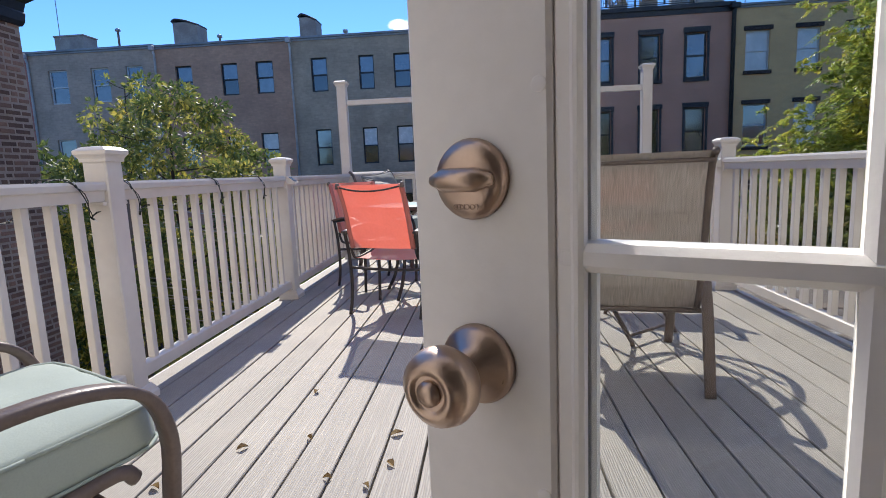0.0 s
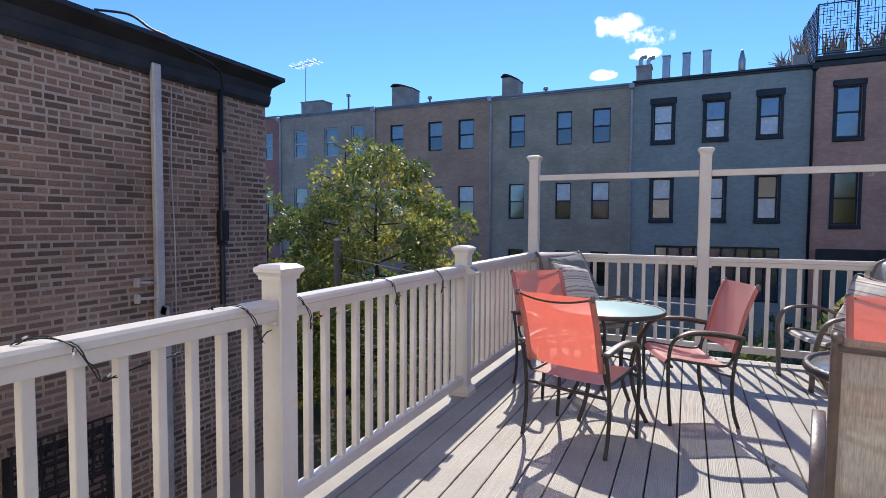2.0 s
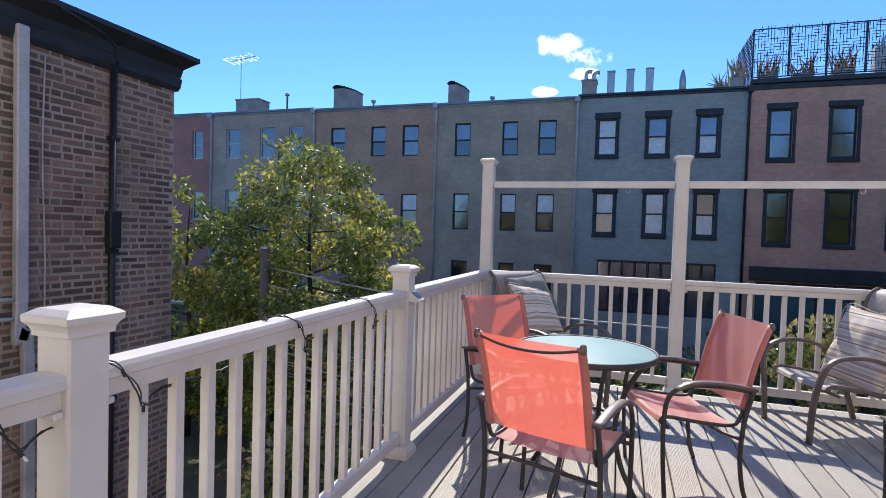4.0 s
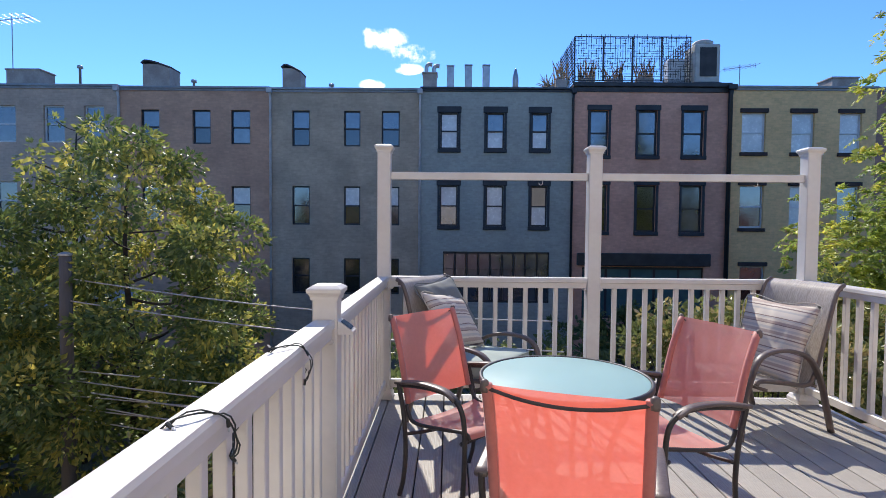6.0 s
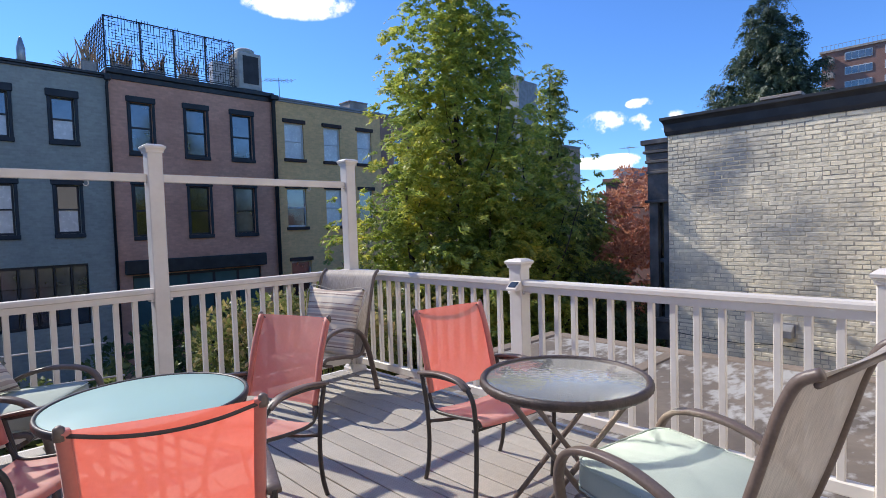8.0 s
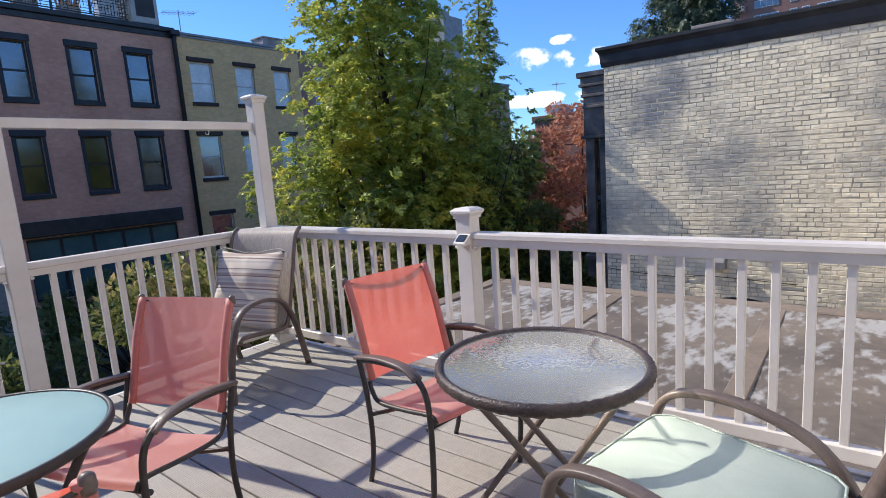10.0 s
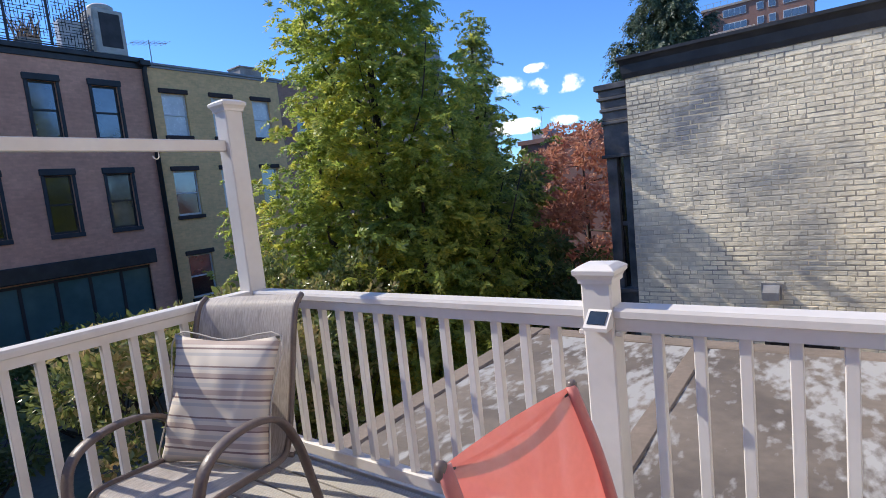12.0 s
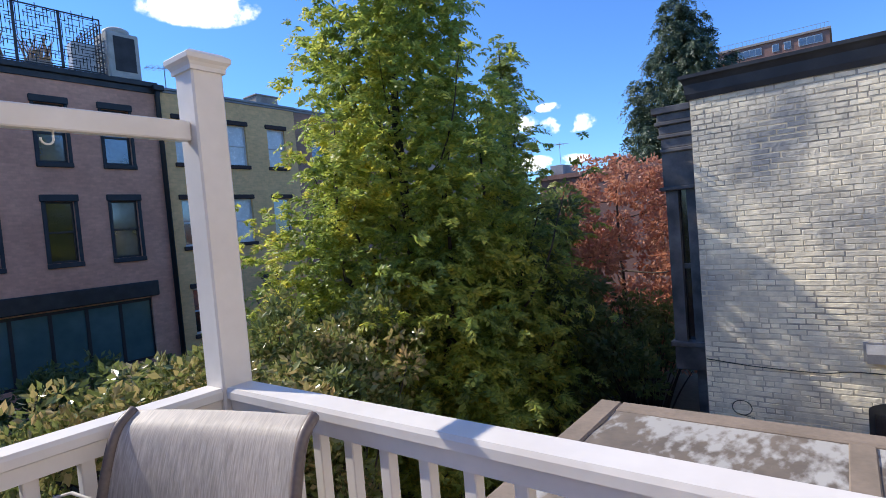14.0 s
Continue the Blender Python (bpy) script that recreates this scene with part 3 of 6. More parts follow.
structure("door_sill", one_box(JAMB_L, WALL_Y0 - 0.02, -0.2, JAMB_R, WALL_Y1, -0.012, bev=0.005), WOOD, "worn wooden threshold of the doorway", "sill")
bm = bmesh.new()
box(bm, -0.9, -2.6, -0.3, 1.5, -2.5, 2.5)
box(bm, -1.0, -2.6, -0.3, -0.9, WALL_Y0 - 0.003, 2.5)
box(bm, 1.5, -2.6, -0.3, 1.6, WALL_Y0 - 0.003, 2.5)
structure("wall_inside", bm, ROOM, "plain plaster walls inside the doorway", "wall")
structure("floor_inside", one_box(-0.9, -2.5, -0.3, 1.5, WALL_Y0 - 0.025, -0.2), WOOD, "wooden floor inside the doorway", "floor")
structure("ceiling", one_box(-0.9, -2.5, 2.4, 1.5, WALL_Y0 - 0.003, 2.5), ROOM, "plain white ceiling inside the doorway", "ceiling")

# ---- deck ----
bm = bmesh.new()
box(bm, DECK_X0 + 0.02, DECK_Y0, -0.195, DECK_X1 - 0.02, DECK_Y1 - 0.02, -0.045)
floor = structure("floor", bm, JOIST, "pale grey embossed composite deck boards", "deck")


def deck_boards():
    pitch, first = 0.147, -0.04 - 11 * 0.147
    base = one_box(0.004, DECK_Y0 + 0.01, -0.03, pitch - 0.004, DECK_Y1 - 0.02, 0.0, bev=0.003)
    first_board = part("deck_board", base, DECK, floor)
    first_board.location.x = first
    for k in range(1, 24):
        c = new("deck_board", first_board.data)
        c.parent, c.location = floor, (first + k * pitch, 0, random.uniform(-0.001, 0.001))
    bm = bmesh.new()
    box(bm, DECK_X0 - 0.02, DECK_Y0, -0.2, DECK_X0 + 0.02, DECK_Y1, -0.005, bev=0.003)
    box(bm, DECK_X1 - 0.02, DECK_Y0, -0.2, DECK_X1 + 0.02, DECK_Y1, -0.005, bev=0.003)
    box(bm, DECK_X0 + 0.022, DECK_Y1 - 0.018, -0.2, DECK_X1 - 0.022, DECK_Y1 + 0.02, -0.005, bev=0.003)
    structure("trim", bm, WHITE, "white vinyl fascia round the deck", "trim")


deck_boards()


# ---- posts and railings ----
def make_post(height, label, at, group):
    p = thing("railing_post", label, "post", group, pose(*at))
    bm = bmesh.new()
    box(bm, -0.052, -0.052, 0.0, 0.052, 0.052, height - 0.055, bev=0.006)
    part("shaft", bm, WHITE, p)
    bm = bmesh.new()
    prof = ((0.058, -0.068), (0.059, -0.055), (0.064, -0.045), (0.072, -0.036), (0.073, -0.022), (0.069, -0.018), (0.05, -0.006), (0.0, 0.0))
    rings = []
    for r, h in prof:
        rings.append([bm.verts.new((sx * r, sy * r, height + h)) for sx, sy in ((-1, -1), (1, -1), (1, 1), (-1, 1))] if r else [bm.verts.new((0, 0, height + h))])
    for a, b in zip(rings, rings[1:]):
        for k in range(4):
            bm.faces.new((a[k], a[(k + 1) % 4], b[(k + 1) % 4], b[k]) if len(b) == 4 else (a[k], a[(k + 1) % 4], b[0]))
    bm.faces.new(list(reversed(rings[0])))
    part("cap", bm, WHITE, p)
    bm = bmesh.new()
    rings = []
    for r, h in ((0.078, 0.0), (0.078, 0.03), (0.072, 0.04), (0.066, 0.055), (0.057, 0.068), (0.0535, 0.07)):
        rings.append([bm.verts.new((sx * r, sy * r, h)) for sx, sy in ((-1, -1), (1, -1), (1, 1), (-1, 1))])
    for a, b in zip(rings, rings[1:]):
        for k in range(4):
            bm.faces.new((a[k], a[(k + 1) % 4], b[(k + 1) % 4], b[k]))
    part("base_trim", bm, WHITE, p)
    return p


short = make_post(1.135, "white vinyl railing post with a stepped cap", (LEFT_X, POST_Y[1], 0), "railing posts")
for x, y in ((LEFT_X, POST_Y[0]), (LEFT_X, POST_Y[2]), (RIGHT_X, POST_Y[0]), (RIGHT_X, POST_Y[1]), (RIGHT_X, POST_Y[2])):
    copy_thing(short, pose(x, y, 0))
tall = make_post(2.04, "tall white vinyl post with a stepped cap", (LEFT_X, BACK_Y, 0), "tall railing posts")
for x in (0.115, RIGHT_X):
    copy_thing(tall, pose(x, BACK_Y, 0))


def make_railing(x0, y0, x1, y1, n, label, top=0.985):
    """One railing section between two posts."""
    a, b = Vector((x0, y0, 0)), Vector((x1, y1, 0))
    length = (b - a).length
    turn = math.degrees(math.atan2((b - a).y, (b - a).x))
    r = thing("railing", label, "railing", "railing sections", pose(x0, y0, 0, 0, 0, turn))
    bm = bmesh.new()
    ring = ((-0.045, -0.012), (-0.04, 0.0), (0.04, 0.0), (0.045, -0.012), (0.045, -0.034), (0.034, -0.04), (0.03, -0.082), (-0.03, -0.082), (-0.034, -0.04), (-0.045, -0.034))
    ends = [[bm.verts.new((x, p, top + q)) for p, q in ring] for x in (0.0, length)]
    for k in range(len(ring)):
        bm.faces.new((ends[0][k], ends[0][(k + 1) % len(ring)], ends[1][(k + 1) % len(ring)], ends[1][k]))
    bm.faces.new(ends[0]), bm.faces.new(list(reversed(ends[1])))
    part("top_rail", bm, WHITE, r)
    part("bottom_rail", one_box(0, -0.026, 0.085, length, 0.026, 0.15, bev=0.006), WHITE, r)
    first = None
    for k in range(n):
        x = length * (k + 1) / (n + 1)
        if first is None:
            first = part("baluster", one_box(-0.017, -0.017, 0.145, 0.017, 0.017, top - 0.08, bev=0.003), WHITE, r)
            first.location.x = x
        else:
            c = new("baluster", first.data)
            c.parent, c.location = r, (x, 0, 0)
    for x in (0.0, length - 0.022):
        part("bracket", one_box(x, -0.04, top - 0.1, x + 0.022, 0.04, top - 0.083, bev=0.003), WHITE, r)
        part("bracket", one_box(x, -0.032, 0.07, x + 0.022, 0.032, 0.0845, bev=0.003), WHITE, r)
    return r


g = 0.053
RAIL = "white vinyl railing section with square balusters"
make_railing(LEFT_X, POST_Y[0] + g, LEFT_X, POST_Y[1] - g, 14, RAIL)
make_railing(LEFT_X, POST_Y[1] + g, LEFT_X, POST_Y[2] - g, 14, RAIL)
make_railing(LEFT_X, POST_Y[2] + g, LEFT_X, BACK_Y - g, 14, RAIL)
make_railing(LEFT_X + g, BACK_Y, 0.115 - g, BACK_Y, 12, RAIL)
make_railing(0.115 + g, BACK_Y, RIGHT_X - g, BACK_Y, 12, RAIL)
make_railing(RIGHT_X, POST_Y[2] + g, RIGHT_X, BACK_Y - g, 14, RAIL)
make_railing(RIGHT_X, POST_Y[1] + g, RIGHT_X, POST_Y[2] - g, 14, RAIL)
make_railing(RIGHT_X, POST_Y[0] + g, RIGHT_X, POST_Y[1] - g, 14, RAIL)
for x0, x1 in ((LEFT_X + g, 0.115 - g), (0.115 + g, RIGHT_X - g)):
    bar = thing("crossbar", "white vinyl crossbar with a screw hook between tall posts", "crossbar", "crossbars", pose(x0, BACK_Y, 1.79))
    part("beam", one_box(0, -0.02, -0.03, x1 - x0, 0.02, 0.03, bev=0.004), WHITE, bar)
    bm = bmesh.new()
    pts = [(0, 0, -0.028), (0, 0, -0.05)] + [(-0.014 + 0.014 * math.cos(a), 0, -0.052 - 0.014 * math.sin(a)) for a in np.linspace(0.2, 3.3, 9)]
    sweep(bm, [(x1 - x0 - 0.36 + p[0], p[1], p[2]) for p in pts], 0.0028, seg=6, side=(0, 1, 0))
    part("hook", bm, WHITE, bar, "white screw hook", True)


# ---- glazed door, standing open ----
def engraved_word(parent, word, at):
    """A small upside-down word cut into the face of a lock that looks along +y."""
    cu = bpy.data.curves.new("lettering", "FONT")
    cu.body, cu.size, cu.extrude, cu.align_x = word, 0.0052, 0.0002, "CENTER"
    tmp = bpy.data.objects.new("lettering", cu)
    me = bpy.data.meshes.new_from_object(tmp)
    bpy.data.objects.remove(tmp)
    me.materials.append(AGED_METAL)
    ob = new("lettering", me)
    ob.parent = parent
    ob.matrix_basis = pose(*at, 90, 180, 180)
    ob["label"] = "engraved word on the lock"


def make_door():
    hinge, turn, width, h = (0.800, -0.533), 150.5, 0.908, 2.02
    d = thing("door_1", "white glazed door with brass-toned lock, standing ajar", "door", "", pose(hinge[0], hinge[1], 0.0, 0, 0, turn), "structure")
    t0, t1 = -0.021, 0.021
    stile, topr, botr, bar, cols, rows = 0.112, 0.118, 0.24, 0.019, 4, 5
    part("hinge_stile", one_box(0, t0, 0, stile, t1, h, bev=0.003), DOOR_WHITE, d)
    part("lock_stile", one_box(width - stile, t0, 0, width, t1, h, bev=0.003), DOOR_WHITE, d)
    part("top_stile_rail", one_box(stile, t0, h - topr, width - stile, t1, h), DOOR_WHITE, d)
    part("bottom_stile_rail", one_box(stile, t0, 0, width - stile, t1, botr), DOOR_WHITE, d)
    gx, gz = (width - 2 * stile) / cols, (h - topr - botr) / rows
    for k in range(1, cols):
        x = stile + k * gx
        part("glazing_bar", one_box(x - bar / 2, t0 + 0.004, botr, x + bar / 2, t1 - 0.004, h - topr, bev=0.005), DOOR_WHITE, d)
    for k in range(1, rows):
        z = botr + k * gz + 0.003
        part("glazing_bar", one_box(stile, t0 + 0.003, z - bar / 2, width - stile, t1 - 0.003, z + bar / 2, bev=0.005), DOOR_WHITE, d)
    bm = bmesh.new()
    for x in (stile, width - stile - 0.020):
        for y in (t0 + 0.002, t1 - 0.012):
            inner = x if x > stile else x + 0.011
            box(bm, inner, y - 0.0015, botr, inner + 0.009, y + 0.0115, h - topr, bev=0.003)
            box(bm, x, y + 0.0015, botr, x + 0.020, y + 0.0085, h - topr, bev=0.003)
    part("glass_bead", bm, DOOR_WHITE, d)
    for i in range(cols):
        for j in range(rows):
            bm = one_box(stile + i * gx + 0.006, -0.003, botr + j * gz + 0.006, stile + (i + 1) * gx - 0.006, 0.003, botr + (j + 1) * gz - 0.006)
            part("pane", bm, CLEAR, d, "clear glass pane").visible_shadow = False
    lx = width - 0.0535
    for z in (0.735, 1.020):
        bm = turned(bmesh.new(), [(0.0055, 0.0), (0.0055, 0.0005), (0.0045, 0.0008)], 20, (width - 0.104, t1 - 0.0003, z), "y")
        part("plug", bm, DOOR_WHITE, d, "small painted filler plug", True)
    for sgn in (1, -1):
        y = t1 if sgn > 0 else t0
        lock = part("deadbolt", turned(bmesh.new(), [(0.0285, 0.0), (0.0285, 0.004 * sgn), (0.026, 0.009 * sgn), (0.019, 0.012 * sgn)], 32, (lx, y, 0.961), "y"), NICKEL, d, "brushed bronze deadbolt rose", True)
        bm = bmesh.new()
        sweep(bm, [(lx - 0.024, y + 0.016 * sgn, 0.961), (lx - 0.012, y + 0.019 * sgn, 0.961), (lx + 0.012, y + 0.019 * sgn, 0.961), (lx + 0.024, y + 0.016 * sgn, 0.961)], [0.004, 0.0085, 0.0085, 0.004], side=(0, 1, 0), seg=10)
        part("thumb_turn", bm, NICKEL, lock, "", True)
        if sgn > 0:
            engraved_word(lock, "LOCKED", (lx, y + 0.0122, 0.9440))
        knob = part("knob_rose", turned(bmesh.new(), [(0.030, 0.0), (0.030, 0.004 * sgn), (0.027, 0.010 * sgn), (0.016, 0.014 * sgn), (0.013, 0.03 * sgn)], 32, (lx, y, 0.826), "y"), NICKEL, d, "brushed bronze knob rose", True)
        bm = bmesh.new()
        prof = [(0.012, 0.026 * sgn), (0.015, 0.030 * sgn), (0.022, 0.036 * sgn), (0.0265, 0.044 * sgn), (0.0275, 0.052 * sgn), (0.025, 0.060 * sgn), (0.018, 0.066 * sgn), (0.0135, 0.0665 * sgn), (0.0125, 0.064 * sgn), (0.011, 0.064 * sgn)]
        turned(bm, prof, 32, (lx, y, 0.826), "y")
        part("knob", bm, NICKEL, knob, "", True)
        part("screw_hole", turned(bmesh.new(), [(0.0042, 0.0085 * sgn), (0.0042, 0.0105 * sgn)], 14, (lx - 0.021, y, 0.820), "y"), PIPE_BLACK, knob, "dark screw hole")
        part("latch_button", turned(bmesh.new(), [(0.009, 0.063 * sgn), (0.0085, 0.067 * sgn), (0.004, 0.069 * sgn)], 20, (lx, y, 0.826), "y"), NICKEL, knob, "", True)
    return d


make_door()


# ---- chairs ----
def place_at(mid, forward, back):
    """The pose of a seat whose back's top middle lies at mid (x, y) and that faces forward."""
    f = Vector(forward).normalized()
    origin = Vector(mid) + f * back
    return pose(origin.x, origin.y, 0, 0, 0, math.degrees(math.atan2(-f.x, f.y)))


def make_coral_chair(at):
    c = thing("sling_chair", "coral sling patio chair with dark metal frame and arms", "chair", "coral chairs", at)
    W = 0.245
    prof = curve_points([(0.235, 0.405), (0.20, 0.43), (0.05, 0.408), (-0.12, 0.392), (-0.175, 0.43), (-0.215, 0.56), (-0.262, 0.74), (-0.325, 0.905)], 5)
    seat_n, back_n = 18, 22

    def cloth(name, rows, sag):
        n = len(rows) - 1

        def place(u, v):
            k = min(int(u * n + 1e-6), n)
            y, z = rows[k].x, rows[k].y
            x = (2 * v - 1) * W
            dip = sag * (1 - (2 * v - 1) ** 2)
            return (x, y - (dip if name == "backrest" else 0), z - (dip if name == "seat" else 0))

        return part(name, sheet(bmesh.new(), place, n, 10, 0.0), CORAL, c, "", True)

    rows = [Vector((p.x, p.y)) for p in (Vector((a[0], a[1], 0)) for a in prof)]
    cloth("seat", rows[:seat_n], 0.014)
    back = cloth("backrest", rows[back_n:], 0.016)
    for s in (-1, 1):
        bm = sweep(bmesh.new(), [(s * (W - 0.012), r.x, r.y) for r in rows[back_n:]], 0.019, 0.014, seg=8)
        part("hem", bm, CORAL_HEM, back, "", True)
    bm = bmesh.new()
    top = rows[-1]
    sweep(bm, curve_points([(-W + 0.01, top.x, top.y - 0.012), (-0.12, top.x - 0.012, top.y - 0.034), (0, top.x - 0.016, top.y - 0.042), (0.12, top.x - 0.012, top.y - 0.034), (W - 0.01, top.x, top.y - 0.012)], 4), 0.006, seg=8, side=(0, 1, 0))
    part("top_bar", bm, DARK_METAL, c, "", True)
    for s in (-1, 1):
        knob = turned(bmesh.new(), [(0.013, -0.012), (0.015, 0.0), (0.013, 0.02), (0.006, 0.026)], 10, (s * (W - 0.005), top.x, top.y - 0.012))
        part("tube_end", knob, BROWN_METAL, c, "", True)
        bm = bmesh.new()
        X = s * (W + 0.004)
        sweep(bm, [(X, r.x, r.y) for r in rows[: back_n + 1]], 0.010, seg=8)
        part("side_rail", bm, DARK_METAL, c, "", True)
        bm = bmesh.new()
        x = s * (W + 0.028)
        sweep(bm, curve_points([(x, 0.205, 0.0), (x, 0.222, 0.22), (x, 0.225, 0.42), (x, 0.205, 0.535), (x, 0.14, 0.590), (x, 0.04, 0.600), (x, -0.09, 0.592), (x, -0.205, 0.575)], 5), 0.012, seg=8)
        part("front_leg", bm, DARK_METAL, c, "", True)
        bm = bmesh.new()
        sweep(bm, curve_points([(x, 0.17, 0.577), (x, 0.10, 0.608), (x, 0.0, 0.614), (x, -0.10, 0.607), (x, -0.235, 0.583)], 4), 0.022, 0.008, flat=True)
        part("armrest", bm, BROWN_METAL, c, "", True)
        bm = bmesh.new()
        sweep(bm, curve_points([(x, -0.215, 0.0), (x, -0.185, 0.10), (x, -0.170, 0.25), (x, -0.185, 0.42), (x, -0.212, 0.53), (x, -0.228, 0.59)], 4), 0.012, seg=8)
        part("back_leg", bm, DARK_METAL, c, "", True)
    bm = bmesh.new()
    sweep(bm, [(-W - 0.03, 0.205, 0.385), (W + 0.03, 0.205, 0.385)], 0.010, side=(0, 1, 0))
    part("stretcher", bm, DARK_METAL, c, "", True)
    bm = bmesh.new()
    sweep(bm, curve_points([(-W - 0.03, -0.175, 0.33), (-0.1, -0.14, 0.315), (0.1, -0.14, 0.315), (W + 0.03, -0.175, 0.33)], 4), 0.010, side=(0, 1, 0))
    part("stretcher", bm, DARK_METAL, c, "", True)
    return c


first_chair = make_coral_chair(place_at((-0.702, 2.898), (0.160, 0.489), 0.325))
tagged(first_chair, "coral sling patio chair backing onto the deck, dark frame")
for mid, fwd in (((-1.178, 4.345), (0.374, -0.348)), ((0.31, 4.06), (-0.489, -0.175)), ((1.047, 3.58), (-0.074, -0.512))):
    copy_thing(first_chair, place_at(mid, fwd, 0.325))
tagged(first_chair, "coral sling patio chair at the frosted glass table")


def make_lounge(at, label, seat_cushion=False):
    c = thing("lounge_chair", label, "chair", "taupe lounge chairs", at)
    W = 0.275
    rows = curve_points([(0.30, 0.37, 0), (0.26, 0.395, 0), (0.08, 0.37, 0), (-0.14, 0.335, 0), (-0.21, 0.375, 0), (-0.275, 0.54, 0), (-0.345, 0.77, 0), (-0.38, 0.885, 0), (-0.42, 0.97, 0), (-0.475, 1.005, 0)], 5)
    n = len(rows) - 1

    def place(u, v):
        p = rows[min(int(u * n + 1e-6), n)]
        dip = 0.018 * (1 - (2 * v - 1) ** 2)
        lean = min(max((u - 0.45) * 5, 0), 1)
        return ((2 * v - 1) * W, p.x - dip * lean, p.y - dip * (1 - lean))

    part("sling", sheet(bmesh.new(), place, n, 10, 0.0), TAUPE, c, "taupe woven sling", True)
    for s in (-1, 1):
        bm = bmesh.new()
        sweep(bm, [(s * (W + 0.004), r.x, r.y) for r in rows], 0.014, 0.016, seg=8)
        part("side_rail", bm, BROWN_METAL, c, "", True)
        bm = bmesh.new()
        x = s * (W + 0.035)
        sweep(bm, curve_points([(x - s * 0.07, 0.375, 0.0), (x - s * 0.05, 0.375, 0.25), (x - s * 0.01, 0.365, 0.44), (x, 0.315, 0.55), (x, 0.20, 0.592), (x, 0.03, 0.585), (x, -0.13, 0.52), (x, -0.235, 0.37), (x, -0.30, 0.18), (x, -0.355, 0.0)], 5), 0.022, 0.012, flat=True)
        part("side_frame", bm, BROWN_METAL, c, "arched bronze side frame with armrest", True)
    for y, z in ((0.24, 0.34), (-0.2, 0.33)):
        bm = bmesh.new()
        sweep(bm, [(-W - 0.03, y, z), (W + 0.03, y, z)], 0.012, side=(0, 1, 0))
        part("stretcher", bm, BROWN_METAL, c, "", True)
    bm = bmesh.new()
    sweep(bm, [(-W, -0.462, 0.972), (W, -0.462, 0.972)], 0.009, side=(0, 1, 0))
    part("top_bar", bm, BROWN_METAL, c, "", True)
    return c


def make_seat_cushion(at):
    k_thing = thing("seat_cushion", "sage green piped seat cushion lying on a lounge chair", "cushion", "sage cushions", at)
    bm = bmesh.new()
    half, thick = 0.272, 0.105

    rings = []
    for level, (shrink, z) in enumerate(((0.93, -0.5), (0.985, -0.44), (1.0, -0.3), (1.0, 0.3), (0.985, 0.44), (0.93, 0.5))):
        ring = []
        for k in range(48):
            a = 2 * math.pi * (k + 0.5) / 48
            c, s_ = math.cos(a), math.sin(a)
            r = 1 / (abs(c) ** 9 + abs(s_) ** 9) ** (1 / 9)
            wob = 1 + 0.012 * noise.noise(Vector((c * 3, s_ * 3, level * 0.7)))
            ring.append(bm.verts.new((c * r * half * shrink * wob, s_ * r * half * shrink * wob, z * thick + 0.004 * noise.noise(Vector((c * 5, s_ * 5, 2))))))
        rings.append(ring)
    for p, q in zip(rings, rings[1:]):
        for k in range(48):
            bm.faces.new((p[k], p[(k + 1) % 48], q[(k + 1) % 48], q[k]))
    for sgn, last in ((-1, rings[0]), (1, rings[-1])):
        prev = last
        for f in (0.86, 0.72, 0.55, 0.35, 0.15):
            ring = []
            for k in range(48):
                v0 = last[k].co
                dome = (1 - f * f) * 0.020 + 0.006 * noise.noise(Vector((v0.x * f * 9, v0.y * f * 9, sgn * 3)))
                ring.append(bm.verts.new((v0.x * f, v0.y * f, v0.z + sgn * dome)))
            for k in range(48):
                bm.faces.new((prev[k], prev[(k + 1) % 48], ring[(k + 1) % 48], ring[k]))
            prev = ring
        bm.faces.new(prev)
    body = part("cover", bm, SAGE, k_thing, "", True)
    for z in (0.44, -0.44):
        bm = bmesh.new()
        pts = []
        for k in range(49):
            a = 2 * math.pi * (k + 0.5) / 48
            c, s_ = math.cos(a), math.sin(a)
            r = half * 1.0 / (abs(c) ** 9 + abs(s_) ** 9) ** (1 / 9)
            pts.append((c * r, s_ * r, z * thick))
        sweep(bm, pts, 0.0045, seg=6, side=(0, 0, 1))
        part("piping", bm, SAGE, body, "", True)
    return k_thing


def make_pillow(at, mat, label, size=0.44):
    k = thing("throw_pillow", label, "pillow", "throw pillows", at)
    part("cover", cushion(bmesh.new(), size, size, 0.15, n=18, power=0.42, corner=0.05, wrinkle=0.014, seed=size * 7), mat, k, "", True)
    bm = bmesh.new()
    h = size / 2
    pts = [(-h * 1.03, 0, -h * 1.03), (0, 0, -h * 0.95), (h * 1.03, 0, -h * 1.03), (h * 0.95, 0, 0), (h * 1.03, 0, h * 1.03), (0, 0, h * 0.95), (-h * 1.03, 0, h * 1.03), (-h * 0.95, 0, 0), (-h * 1.03, 0, -h * 1.03)]
    sweep(bm, curve_points(pts, 4), 0.004, seg=6, side=(0, 1, 0))
    part("piping", bm, PIPING if mat is STRIPES else mat, k, "", True)
    return k


lounge_c_at = place_at((1.572, 5.335), (-0.945, -0.33), 0.445)
lounge_a_at = place_at((-1.22, 5.40), (0.80, -0.60), 0.445)
lounge_r_at = place_at((0.625, 1.62), (0.19, 1.0), 0.445)
lounge_l_at = pose(-1.068, 0.319, 0, 0, 0, -28.0)
make_lounge(lounge_c_at, "taupe sling lounge chair holding a striped pillow")
make_lounge(lounge_a_at, "taupe sling lounge chair with sage cushion and pillows")
